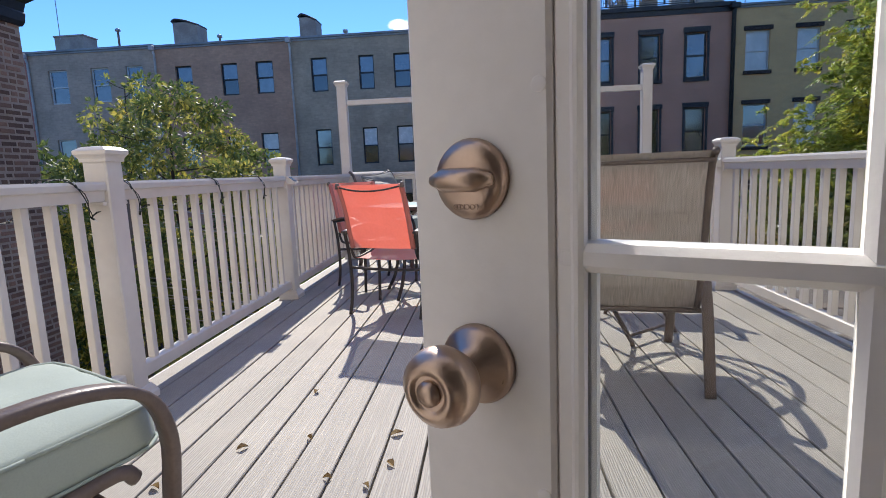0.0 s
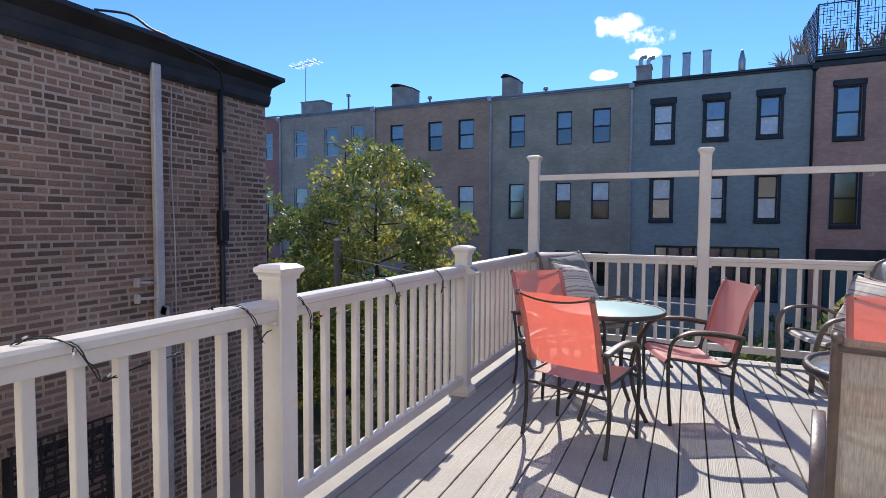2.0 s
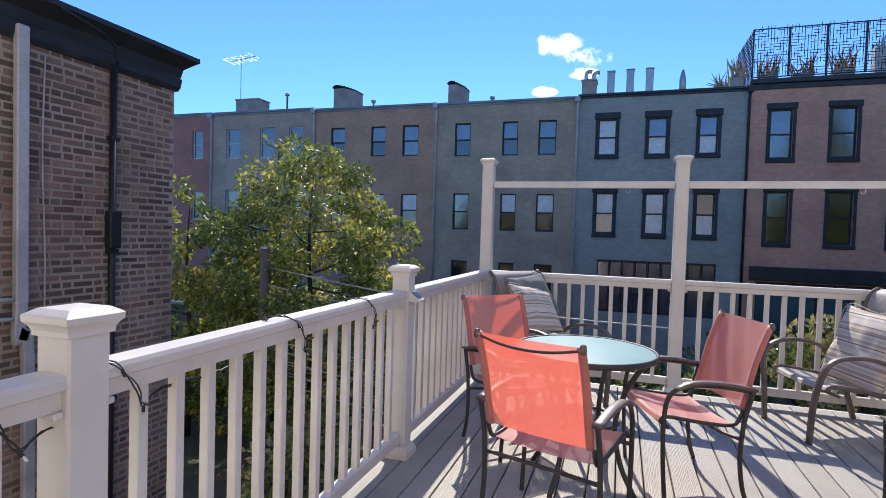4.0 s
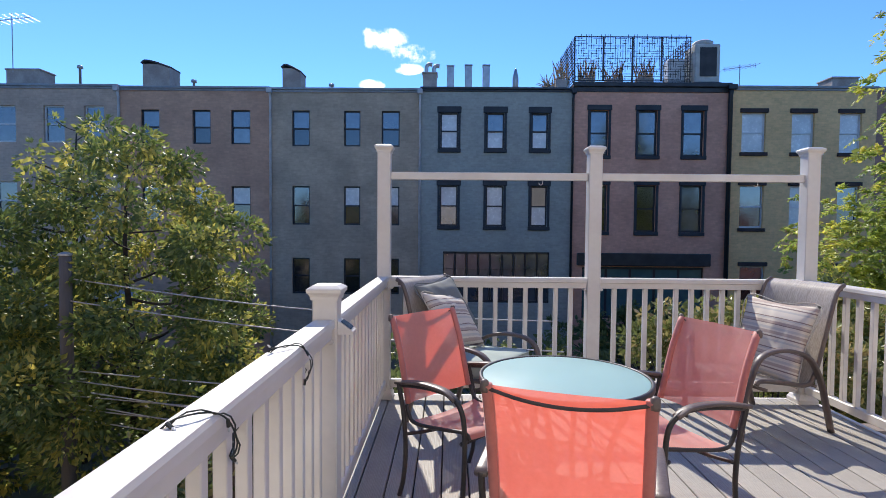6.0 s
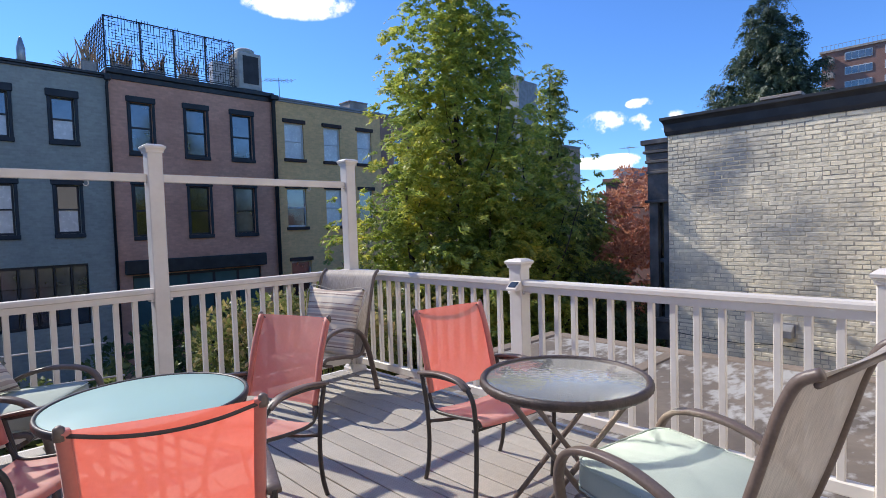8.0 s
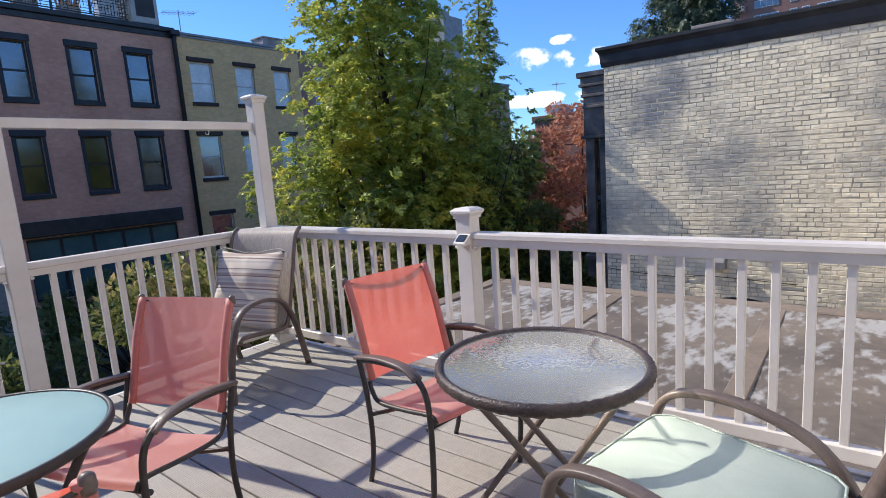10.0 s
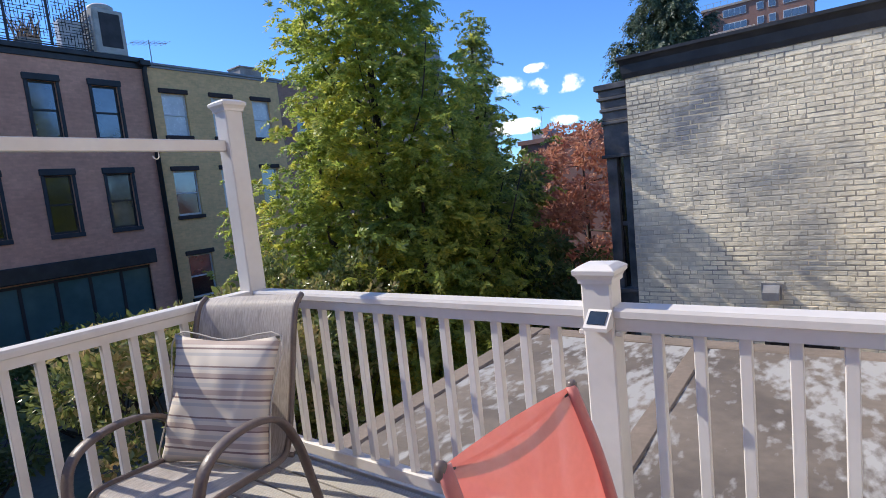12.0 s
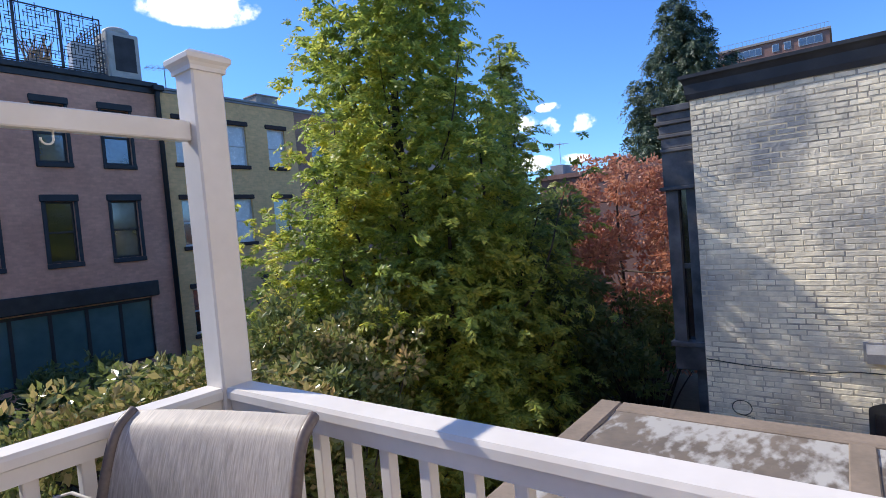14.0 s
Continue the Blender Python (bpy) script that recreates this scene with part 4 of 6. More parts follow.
make_lounge(lounge_r_at, "taupe sling lounge chair with sage cushion at table")
make_lounge(lounge_l_at, "taupe sling lounge chair with sage cushion by the door")
SEAT = pose(0, 0.06, 0.447, 3.5, 0, 0)
for at in (lounge_a_at, lounge_r_at, lounge_l_at @ pose(0, 0.05, 0.0)):
    make_seat_cushion(at @ SEAT)
make_pillow(lounge_c_at @ pose(0.0, -0.15, 0.60, 19, -1.5, 0), STRIPES, "cream and brown striped pillow on the lounge chair", 0.56)
make_pillow(lounge_a_at @ pose(0.03, -0.15, 0.715, 36, -6, 0), STRIPES, "cream and brown striped pillow propped on sage cushion")
make_pillow(lounge_a_at @ pose(-0.04, -0.265, 0.80, 34, 6, 0), GREY_CLOTH, "dark grey pillow behind the striped one", 0.42)


# ---- tables ----
def make_frosted_table(at):
    t = thing("round_table", "round table with frosted aqua glass and dark rim", "table", "", at)
    part("tabletop", turned(bmesh.new(), [(0.362, 0.706), (0.364, 0.712), (0.364, 0.716), (0.36, 0.718)], 64), FROSTED, t, "frosted aqua glass top", True)
    bm = bmesh.new()
    prof = ((0.357, 0.692), (0.377, 0.692), (0.381, 0.700), (0.381, 0.716), (0.378, 0.722), (0.368, 0.722), (0.3645, 0.7185), (0.3645, 0.704), (0.357, 0.7035))
    rings = []
    for k in range(64):
        a = 2 * math.pi * k / 64
        rings.append([bm.verts.new((r * math.cos(a), r * math.sin(a), z)) for r, z in prof])
    for k in range(64):
        a, b = rings[k], rings[(k + 1) % 64]
        for j in range(len(prof)):
            bm.faces.new((a[j], a[(j + 1) % len(prof)], b[(j + 1) % len(prof)], b[j]))
    part("rim", bm, DARK_METAL, t, "dark metal rim", True)
    for k in range(4):
        a = math.pi / 4 + k * math.pi / 2
        ca, sa = math.cos(a), math.sin(a)
        bm = bmesh.new()
        sweep(bm, curve_points([(r * ca, r * sa, z) for r, z in ((0.35, 0.70), (0.30, 0.64), (0.22, 0.48), (0.19, 0.32), (0.23, 0.14), (0.31, 0.0))], 5), 0.014, side=(-sa, ca, 0))
        part("leg", bm, DARK_METAL, t, "", True)
    bm = bmesh.new()
    pts = [(0.195 * math.cos(a), 0.195 * math.sin(a), 0.34) for a in np.linspace(0, 2 * math.pi, 33)]
    sweep(bm, pts, 0.009, side=(0, 0, 1))
    part("brace_ring", bm, DARK_METAL, t, "", True)
    return t


def make_pebble_table(at):
    t = thing("round_table", "round table with pebbled glass, woven brown rim, crossed legs", "table", "", at)
    part("tabletop", turned(bmesh.new(), [(0.333, 0.698), (0.336, 0.70), (0.336, 0.704), (0.333, 0.706)], 64), PEBBLED, t, "pebbled clear glass top", True).visible_shadow = False
    bm = bmesh.new()
    rings = []
    n = 120
    for k in range(n):
        a = 2 * math.pi * k / n
        bulge = 0.0022 * math.cos(a * 60)
        prof = ((0.330, 0.690), (0.343, 0.680), (0.357 + bulge, 0.677), (0.365 + bulge, 0.688), (0.363 + bulge, 0.706), (0.354 + bulge, 0.716), (0.344, 0.7145 - bulge), (0.337, 0.709), (0.3365, 0.696))
        rings.append([bm.verts.new((r * math.cos(a), r * math.sin(a), z)) for r, z in prof])
    for k in range(n):
        a, b = rings[k], rings[(k + 1) % n]
        for j in range(9):
            bm.faces.new((a[j], a[(j + 1) % 9], b[(j + 1) % 9], b[j]))
    part("rim", bm, WICKER, t, "woven brown resin rim", True)
    for y in (-0.19, 0.19):
        for s in (-1, 1):
            bm = bmesh.new()
            yy = y + 0.012 * s
            sweep(bm, [(s * 0.24, yy, 0.69), (s * 0.235, yy, 0.67), (-s * 0.255, yy, 0.02), (-s * 0.26, yy, 0.0)], 0.0125, side=(0, 1, 0))
            part("leg", bm, BROWN_METAL, t, "", True)
    for x, z in ((-0.235, 0.05), (0.235, 0.05), (-0.2, 0.645), (0.2, 0.645)):
        bm = bmesh.new()
        sweep(bm, [(x, -0.2, z), (x, 0.2, z)], 0.009, side=(1, 0, 0))
        part("stretcher", bm, BROWN_METAL, t, "", True)
    return t


make_frosted_table(pose(-0.52, 3.745, 0, 0, 0, 20))
make_pebble_table(pose(0.81, 2.65, 0, 0, 0, -52))

# ---- neighbouring walls ----
def brick_field(owner, mat, plane_x, face, y0, y1, z0, z1, near, course=0.075, length=0.22, joint=0.021, proud=0.005, merge=0.0):
    """Bricks laid in running bond on a wall in the plane x = plane_x; the nearest as single pieces, the rest in one mesh."""
    hy, hz = (length - joint) / 2, (course - joint) / 2
    base = bmesh.new()
    box(base, -0.03, -hy, -hz, 0.03, hy, hz, bev=0.004)
    shared = None
    verts, faces = [], []
    rnd = random.Random(5)
    rows = int((z1 - z0) / course)
    count = 0
    for r in range(rows):
        z = z0 + (r + 0.5) * course
        shift = (0.5 * length if r % 2 else 0.0) + rnd.uniform(-0.02, 0.02)
        n = int((y1 - y0) / length) + 1
        skip = False
        for k in range(n + 1):
            a, b = y0 + k * length - shift, y0 + (k + 1) * length - shift
            a, b = max(a, y0) + joint / 2, min(b, y1) - joint / 2
            if b - a < 0.05 or skip:
                skip = False
                continue
            if merge and rnd.random() < merge and b + length < y1:
                b, skip = b + length * 0.96, True
            if rnd.random() < 0.28 and b - a > 0.18:
                cuts = ((a, (a + b) / 2 - joint / 2), ((a + b) / 2 + joint / 2, b))
            else:
                cuts = ((a, b),)
            for a1, b1 in cuts:
                y, dx = (a1 + b1) / 2, rnd.uniform(-0.004, 0.004) * (0.7 if merge else 1)
                dz, tilt = rnd.uniform(-0.003, 0.003) * (2.4 if merge else 1), rnd.uniform(-0.012, 0.012) * (2.0 if merge else 1)
                if near(y, z) and count < 300:
                    if shared is None:
                        first = part("brick", base, mat, owner)
                        shared = first.data
                        ob = first
                    else:
                        ob = new("brick", shared)
                        ob.parent = owner
                    ob.location = (plane_x + face * (proud - 0.03 + dx), y, z + dz)
                    ob.rotation_euler = (tilt, 0, 0)
                    ob.scale = (1, (b1 - a1) / (2 * hy), 1 + rnd.uniform(-0.08, 0.05))
                    count += 1
                    continue
                x = plane_x + face * (proud + dx)
                h = hz * (1 + rnd.uniform(-0.1, 0.06))
                s = (b1 - a1) / 2 * tilt
                i = len(verts)
                e = 0.005
                verts += [(plane_x - 0.01 * face, a1, z - h + dz - s), (plane_x - 0.01 * face, b1, z - h + dz + s), (plane_x - 0.01 * face, b1, z + h + dz + s), (plane_x - 0.01 * face, a1, z + h + dz - s)]
                verts += [(x, a1 + e, z - h + e + dz - s), (x, b1 - e, z - h + e + dz + s), (x, b1 - e, z + h - e + dz + s), (x, a1 + e, z + h - e + dz - s)]
                q = [(4, 5, 6, 7), (0, 1, 5, 4), (1, 2, 6, 5), (2, 3, 7, 6), (3, 0, 4, 7)]
                faces += [tuple(i + j for j in (f if face > 0 else f[::-1])) for f in q]
    raw_mesh("brickwork", verts, faces, mat, owner, "stuff")


LW_X, LW_Y = -5.6, 5.92
wall_w = structure("wall_west", one_box(-12.0, -8.0, GROUND, LW_X, LW_Y, 3.02), MORTAR, "weathered brown brick side wall of the neighbouring house", "wall")


def west_cornice():
    bm = bmesh.new()
    prof = ((0.0, 2.95), (0.03, 2.95), (0.05, 3.0), (0.06, 3.10), (0.05, 3.12), (0.07, 3.22), (0.16, 3.30), (0.2, 3.33), (0.2, 3.38), (0.0, 3.40))
    path = [(LW_X, -8.0), (LW_X, LW_Y), (-12.0, LW_Y)]
    norm = [(1, 0), (1, 1), (0, 1)]
    rings = [[bm.verts.new((px + nx * o, py + ny * o, z)) for o, z in prof] for (px, py), (nx, ny) in zip(path, norm)]
    for a, b in zip(rings, rings[1:]):
        for k in range(len(prof) - 1):
            bm.faces.new((a[k], a[k + 1], b[k + 1], b[k]))
    structure("trim", bm, BLACK_PAINT, "black moulded cornice along the brick wall", "cornice")
    structure("roof_west", one_box(-11.95, -7.95, 3.03, LW_X - 0.02, LW_Y - 0.02, 3.385), ROOF_DARK, "flat dark felt roof of the brick house", "roof")


west_cornice()
p = thing("downpipe", "white square downpipe fixed to the brick wall", "downpipe")
part("pipe", one_box(LW_X + 0.02, 4.08, 0.55, LW_X + 0.09, 4.19, 3.08, bev=0.012), PIPE_WHITE, p)
bm = bmesh.new()
sweep(bm, curve_points([(LW_X + 0.055, 4.135, 0.56), (LW_X + 0.055, 4.12, 0.2), (LW_X + 0.055, 4.2, 0.0), (LW_X + 0.055, 4.2, -3.9)], 4), 0.05, 0.04, flat=True, side=(0, 1, 0))
part("elbow", bm, PIPE_WHITE, p)
p = thing("downpipe", "black iron downpipe on the brick wall", "downpipe")
bm = bmesh.new()
sweep(bm, [(LW_X + 0.05, 5.06, GROUND), (LW_X + 0.05, 5.06, 3.0)], 0.035, side=(0, 1, 0))
part("pipe", bm, PIPE_BLACK, p, "", True)
for z in (1.0, 2.2, -0.6):
    part("clamp", one_box(LW_X + 0.012, 5.01, z, LW_X + 0.09, 5.11, z + 0.04), PIPE_BLACK, p)
part("collar", one_box(LW_X + 0.02, 4.99, 1.05, LW_X + 0.11, 5.13, 1.45, bev=0.01), PIPE_BLACK, p)

w = thing("window_2", "low window behind a black iron guard in the brick wall", "window", kind="structure")
part("window_frame", lattice(bmesh.new(), 0, 1.0, 0, 1.5, ((0.06, 0.94, 0.06, 0.72), (0.06, 0.94, 0.78, 1.44)), 0, 0.05), BLACK_PAINT, w)
part("pane", one_box(0.06, 0.02, 0.06, 0.94, 0.03, 1.44), SOLAR, w, "dark window glass")
guard = bmesh.new()
for k in range(9):
    box(guard, 0.02 + k * 0.12, -0.10, 1.05, 0.036 + k * 0.12, -0.084, 1.62)
for z in (1.05, 1.33, 1.60):
    box(guard, 0.0, -0.104, z, 1.0, -0.08, z + 0.02)
for k in range(8):
    for z in (1.12, 1.40):
        a = 0.028 + k * 0.12
        sweep(guard, [(a + 0.06 + 0.045 * math.cos(q), -0.092, z + 0.075 + 0.06 * math.sin(q)) for q in np.linspace(0, 6.283, 13)], 0.006, seg=4, side=(0, 1, 0))
part("guard", guard, BLACK_PAINT, w, "black scrolled iron window guard")
w.matrix_basis = pose(LW_X + 0.02, 2.55, -2.35, 0, 0, 90)
c = thing("cable", "thin grey wire hanging beside the white downpipe", "cable")
sweep_bm = sweep(bmesh.new(), curve_points([(LW_X + 0.03, 4.36, 2.9), (LW_X + 0.03, 4.34, 1.9), (LW_X + 0.03, 4.37, 0.9), (LW_X + 0.03, 4.35, -0.6)], 5), 0.008, seg=5, side=(0, 1, 0))
part("line", sweep_bm, PIPE_WHITE, c, "", True)
c = thing("cable", "loose black cable lying along the brick house cornice", "cable")
sweep_bm = sweep(bmesh.new(), curve_points([(LW_X + 0.16, 3.4, 3.40), (LW_X + 0.18, 3.75, 3.47), (LW_X + 0.17, 4.0, 3.41), (LW_X + 0.10, 4.25, 3.42), (LW_X + 0.21, 4.45, 3.30), (LW_X + 0.19, 4.9, 3.2), (LW_X + 0.10, 5.06, 3.0)], 5), 0.014, seg=5, side=(1, 0, 0))
part("line", sweep_bm, WIRE, c, "", True)
c = thing("wall_tap", "small white pipe fittings on the brick wall", "pipe fitting")
for z in (0.42, 0.60):
    bm = sweep(bmesh.new(), [(LW_X + 0.06, 4.1, z), (LW_X + 0.07, 3.86, z + 0.02)], 0.018, seg=7, side=(0, 0, 1))
    stub = part("stub", bm, PIPE_WHITE, c, "", True)
    part("valve", one_box(LW_X + 0.02, 3.83, z - 0.03, LW_X + 0.10, 3.87, z + 0.07, bev=0.01), PIPE_WHITE, stub)

RW_X, RW_Y = 9.72, 5.86
wall_e = structure("wall_east", one_box(RW_X, -8.0, GROUND, 18.0, RW_Y, 3.05), MORTAR_CREAM, "cream painted brick side wall with dark stains", "wall")


def east_trims():
    bm = bmesh.new()
    prof = ((0.0, 3.02), (0.03, 3.02), (0.05, 3.10), (0.06, 3.24), (0.09, 3.30), (0.12, 3.33), (0.12, 3.38), (0.0, 3.40))
    path, norm = [(RW_X, -8.0), (RW_X, RW_Y), (18.0, RW_Y)], [(-1, 0), (-1, 1), (0, 1)]
    rings = [[bm.verts.new((px + nx * o, py + ny * o, z)) for o, z in prof] for (px, py), (nx, ny) in zip(path, norm)]
    for a, b in zip(rings, rings[1:]):
        for k in range(len(prof) - 1):
            bm.faces.new((a[k], a[k + 1], b[k + 1], b[k]))
    structure("trim", bm, BLACK_PAINT, "black tarred parapet edge over the cream wall", "cornice")
    structure("roof_east", one_box(RW_X + 0.02, -7.95, 3.06, 17.98, RW_Y - 0.02, 3.385), ROOF_DARK, "flat dark felt roof of the cream house", "roof")
    c = thing("chimney", "low dark chimney stack on the flat roof", "chimney")
    part("shaft", one_box(12.6, 4.2, 3.39, 13.5, 4.9, 3.95, bev=0.02), ROOF_DARK, c)
    part("cap", one_box(12.55, 4.15, 3.95, 13.55, 4.95, 4.02, bev=0.01), CHIMNEY, c)
    # bay at the rear
    b = thing("bay_window", "dark painted timber bay with moulded cornice", "bay window")
    x0, y0, y1 = RW_X + 0.1, RW_Y, RW_Y + 0.46
    bm = bmesh.new()
    box(bm, x0, y0, -1.15, 13.4, y1, -0.75)
    box(bm, x0 + 0.04, y0, -0.75, 13.4, y0 + 0.16, 1.75)
    box(bm, x0 + 0.04, y1 - 0.18, -0.75, 13.4, y1, 1.75)
    box(bm, x0 + 0.3, y0 + 0.16, -0.75, 13.4, y1 - 0.18, 1.75)
    box(bm, x0 + 0.02, y0, 1.75, 13.4, y1 + 0.02, 2.3)
    part("body", bm, BAY_PAINT, b)
    bm = bmesh.new()
    for o, z0, z1 in ((0.03, 2.3, 2.36), (0.012, 2.36, 2.52), (0.05, 2.52, 2.58), (0.03, 2.58, 2.72), (0.08, 2.72, 2.78), (0.05, 2.78, 2.9), (0.11, 2.9, 3.0), (0.05, -0.78, -0.70), (0.06, 1.7, 1.76)):
        box(bm, x0 - o, y0 + 0.003, z0, 13.4, y1 + o, z1, bev=0.01)
    part("moulding", bm, BAY_PAINT, b)
    part("sash", one_box(x0 + 0.12, y0 + 0.16, 0.45, x0 + 0.2, y1 - 0.18, 0.53), BAY_PAINT, b)
    part("pane", one_box(x0 + 0.16, y0 + 0.16, -0.75, x0 + 0.17, y1 - 0.18, 1.75), PANE_DARK, b, "dark window glass")
    part("apron", one_box(x0 + 0.25, y0, -1.9, 13.2, y1 - 0.25, -1.15), BAY_PAINT, b)
    # hooded vent on the wall
    v = thing("wall_vent", "galvanised hooded vent on the cream wall", "vent")
    bm = bmesh.new()
    box(bm, RW_X - 0.02, 3.66, -0.80, RW_X + 0.02, 3.94, -0.54)
    part("flange", bm, METAL_GREY, v)
    bm = bmesh.new()
    ring = ((0.02, -0.57), (0.20, -0.66), (0.20, -0.78), (0.02, -0.78))
    ends = [[bm.verts.new((RW_X - o, y, z)) for o, z in ring] for y in (3.69, 3.91)]
    for k in range(4):
        bm.faces.new((ends[0][k], ends[0][(k + 1) % 4], ends[1][(k + 1) % 4], ends[1][k]))
    bm.faces.new(ends[0]), bm.faces.new(list(reversed(ends[1])))
    part("hood", bm, METAL_GREY, v)
    # arched window low on the wall
    w = thing("window_1", "low arched window with black frame in cream wall", "window", kind="structure")
    bm = bmesh.new()
    y0, y1 = 2.95, 3.92
    outer = [(y0, -3.0), (y0, -1.45)] + [((y0 + y1) / 2 - math.cos(a) * (y1 - y0) / 2, -1.45 + 0.14 * math.sin(a)) for a in np.linspace(0.2, math.pi - 0.2, 11)] + [(y1, -1.45), (y1, -3.0)]
    front = [bm.verts.new((RW_X - 0.025, y, z)) for y, z in outer]
    back = [bm.verts.new((RW_X + 0.02, y, z)) for y, z in outer]
    bm.faces.new(front), bm.faces.new(list(reversed(back)))
    for k in range(len(outer)):
        j = (k + 1) % len(outer)
        bm.faces.new((front[k], front[j], back[j], back[k]))
    part("window_frame", bm, BLACK_PAINT, w)
    for a, b_ in ((3.02, 3.42), (3.46, 3.86)):
        part("pane", one_box(RW_X - 0.032, a, -2.9, RW_X - 0.026, b_, -1.5), PANE_DARK, w, "dark window glass")
    # loose cables on the wall
    c = thing("cable", "black cable loop hanging on the cream wall", "cable")
    bm = bmesh.new()
    pts = [(RW_X - 0.03, 5.84, -0.92), (RW_X - 0.03, 5.2, -0.98), (RW_X - 0.03, 4.4, -1.0), (RW_X - 0.03, 3.95, -0.95), (RW_X - 0.03, 2.6, -1.0)]
    sweep(bm, curve_points(pts, 5), 0.008, seg=5, side=(1, 0, 0))
    part("line", bm, WIRE, c, "", True)
    bm = bmesh.new()
    pts = [(RW_X - 0.03, 5.4 + 0.13 * math.cos(a), -1.62 + 0.11 * math.sin(a)) for a in np.linspace(-1.2, 5.2, 20)] + [(RW_X - 0.03, 5.25, -1.75), (RW_X - 0.03, 5.22, -2.3)]
    sweep(bm, pts, 0.007, seg=5, side=(1, 0, 0))
    part("loop", bm, WIRE, c, "", True)


PANE_DARK = material("window_glass", (0.012, 0.014, 0.017), 0.06, (0.02, 0.022, 0.026), scale=1.0, fine=2.0, bump=0.02, spread=0.2, ior=2.0, bump_scale=0.02)
PANE_SKY = material("bright_window_glass", (0.05, 0.06, 0.075), 0.05, (0.09, 0.10, 0.12), scale=1.6, fine=2.5, bump=0.05, spread=0.3, ior=2.3, bump_scale=0.02)
PANE_TEAL = material("teal_window_glass", (0.085, 0.15, 0.16), 0.12, (0.06, 0.115, 0.12), scale=0.8, fine=3.0, bump=0.03, spread=0.2, ior=1.8, bump_scale=0.02)
# Pale panes: real blinds, and bright reflections painted white on the slate house.
BLIND_AND_REFLECTION = material("blind_and_reflection", (0.72, 0.71, 0.68), 0.25, (0.60, 0.59, 0.57), scale=2.0, fine=8.0, bump=0.03, ior=1.7)
east_trims()

# ---- neighbour's flat roof beside the deck ----
SLAB_X1, SLAB_Y1, SLAB_Z = 5.52, 5.90, -0.22


def flat_roof():
    r = thing("flat_roof", "low flat roof with worn silver coating and tan curbs", "roof", kind="structure")
    bm = bmesh.new()
    nx, ny = 36, 60
    x0, x1, y0, y1 = 1.98, SLAB_X1 - 0.02, -0.47, SLAB_Y1 - 0.02
    grid = [[bm.verts.new((x0 + (x1 - x0) * i / nx, y0 + (y1 - y0) * j / ny, SLAB_Z - 0.05 + 0.012 * noise.noise(Vector((i * 0.25, j * 0.25, 0))))) for j in range(ny + 1)] for i in range(nx + 1)]
    for i in range(nx):
        for j in range(ny):
            bm.faces.new((grid[i][j], grid[i + 1][j], grid[i + 1][j + 1], grid[i][j + 1]))
    part("covering", bm, ROOF_COAT, r, "worn silver roof coating", True)
    bm = bmesh.new()
    for y in (0.75, 2.35, 3.95):
        box(bm, x0, y, SLAB_Z - 0.08, SLAB_X1 - 0.205, y + 0.15, SLAB_Z - 0.036, bev=0.008)
    part("seam", bm, ROOF_CURB, r, "tan tarred seam strips")
    bm = bmesh.new()
    box(bm, SLAB_X1 - 0.2, y0, SLAB_Z - 0.2, SLAB_X1, SLAB_Y1 - 0.2, SLAB_Z - 0.03, bev=0.015)
    box(bm, x0, SLAB_Y1 - 0.2, SLAB_Z - 0.2, SLAB_X1, SLAB_Y1, SLAB_Z - 0.03, bev=0.015)
    part("curb", bm, ROOF_CURB, r, "tan rendered roof curb")
    part("wall", one_box(1.98, -0.47, GROUND, SLAB_X1 - 0.03, SLAB_Y1 - 0.03, SLAB_Z - 0.1), UNDER, r, "dark brick wall under the roof")


flat_roof()


# ---- row of houses across the yards ----
def holed_wall(bm, x0, x1, z0, z1, holes, y, depth=0.16, thick=0.3):
    """A wall facing -y with openings, their reveals, and its thickness."""
    xs = sorted({x0, x1, *(v for h in holes for v in (h[0], h[1]))})
    zs = sorted({z0, z1, *(v for h in holes for v in (h[2], h[3]))})
    for a, b in zip(xs, xs[1:]):
        for c, d in zip(zs, zs[1:]):
            mx, mz = (a + b) / 2, (c + d) / 2
            inside = any(h[0] < mx < h[1] and h[2] < mz < h[3] for h in holes)
            yy = y + thick if inside else y
            bm.faces.new([bm.verts.new(p) for p in ((a, yy, c), (b, yy, c), (b, yy, d), (a, yy, d))])
    for a, b, c, d in holes:
        for quad in (((a, c), (a, d)), ((a, d), (b, d)), ((b, d), (b, c)), ((b, c), (a, c))):
            (p, q), (r, s) = quad
            bm.faces.new([bm.verts.new(v) for v in ((p, y, q), (r, y, s), (r, y + thick, s), (p, y + thick, q))])
    for a, b in (((x0, z0), (x0, z1)), ((x0, z1), (x1, z1)), ((x1, z1), (x1, z0))):
        bm.faces.new([bm.verts.new(v) for v in ((a[0], y, a[1]), (b[0], y, b[1]), (b[0], y + 7, b[1]), (a[0], y + 7, a[1]))])
    bmesh.ops.remove_doubles(bm, verts=bm.verts, dist=0.0005)


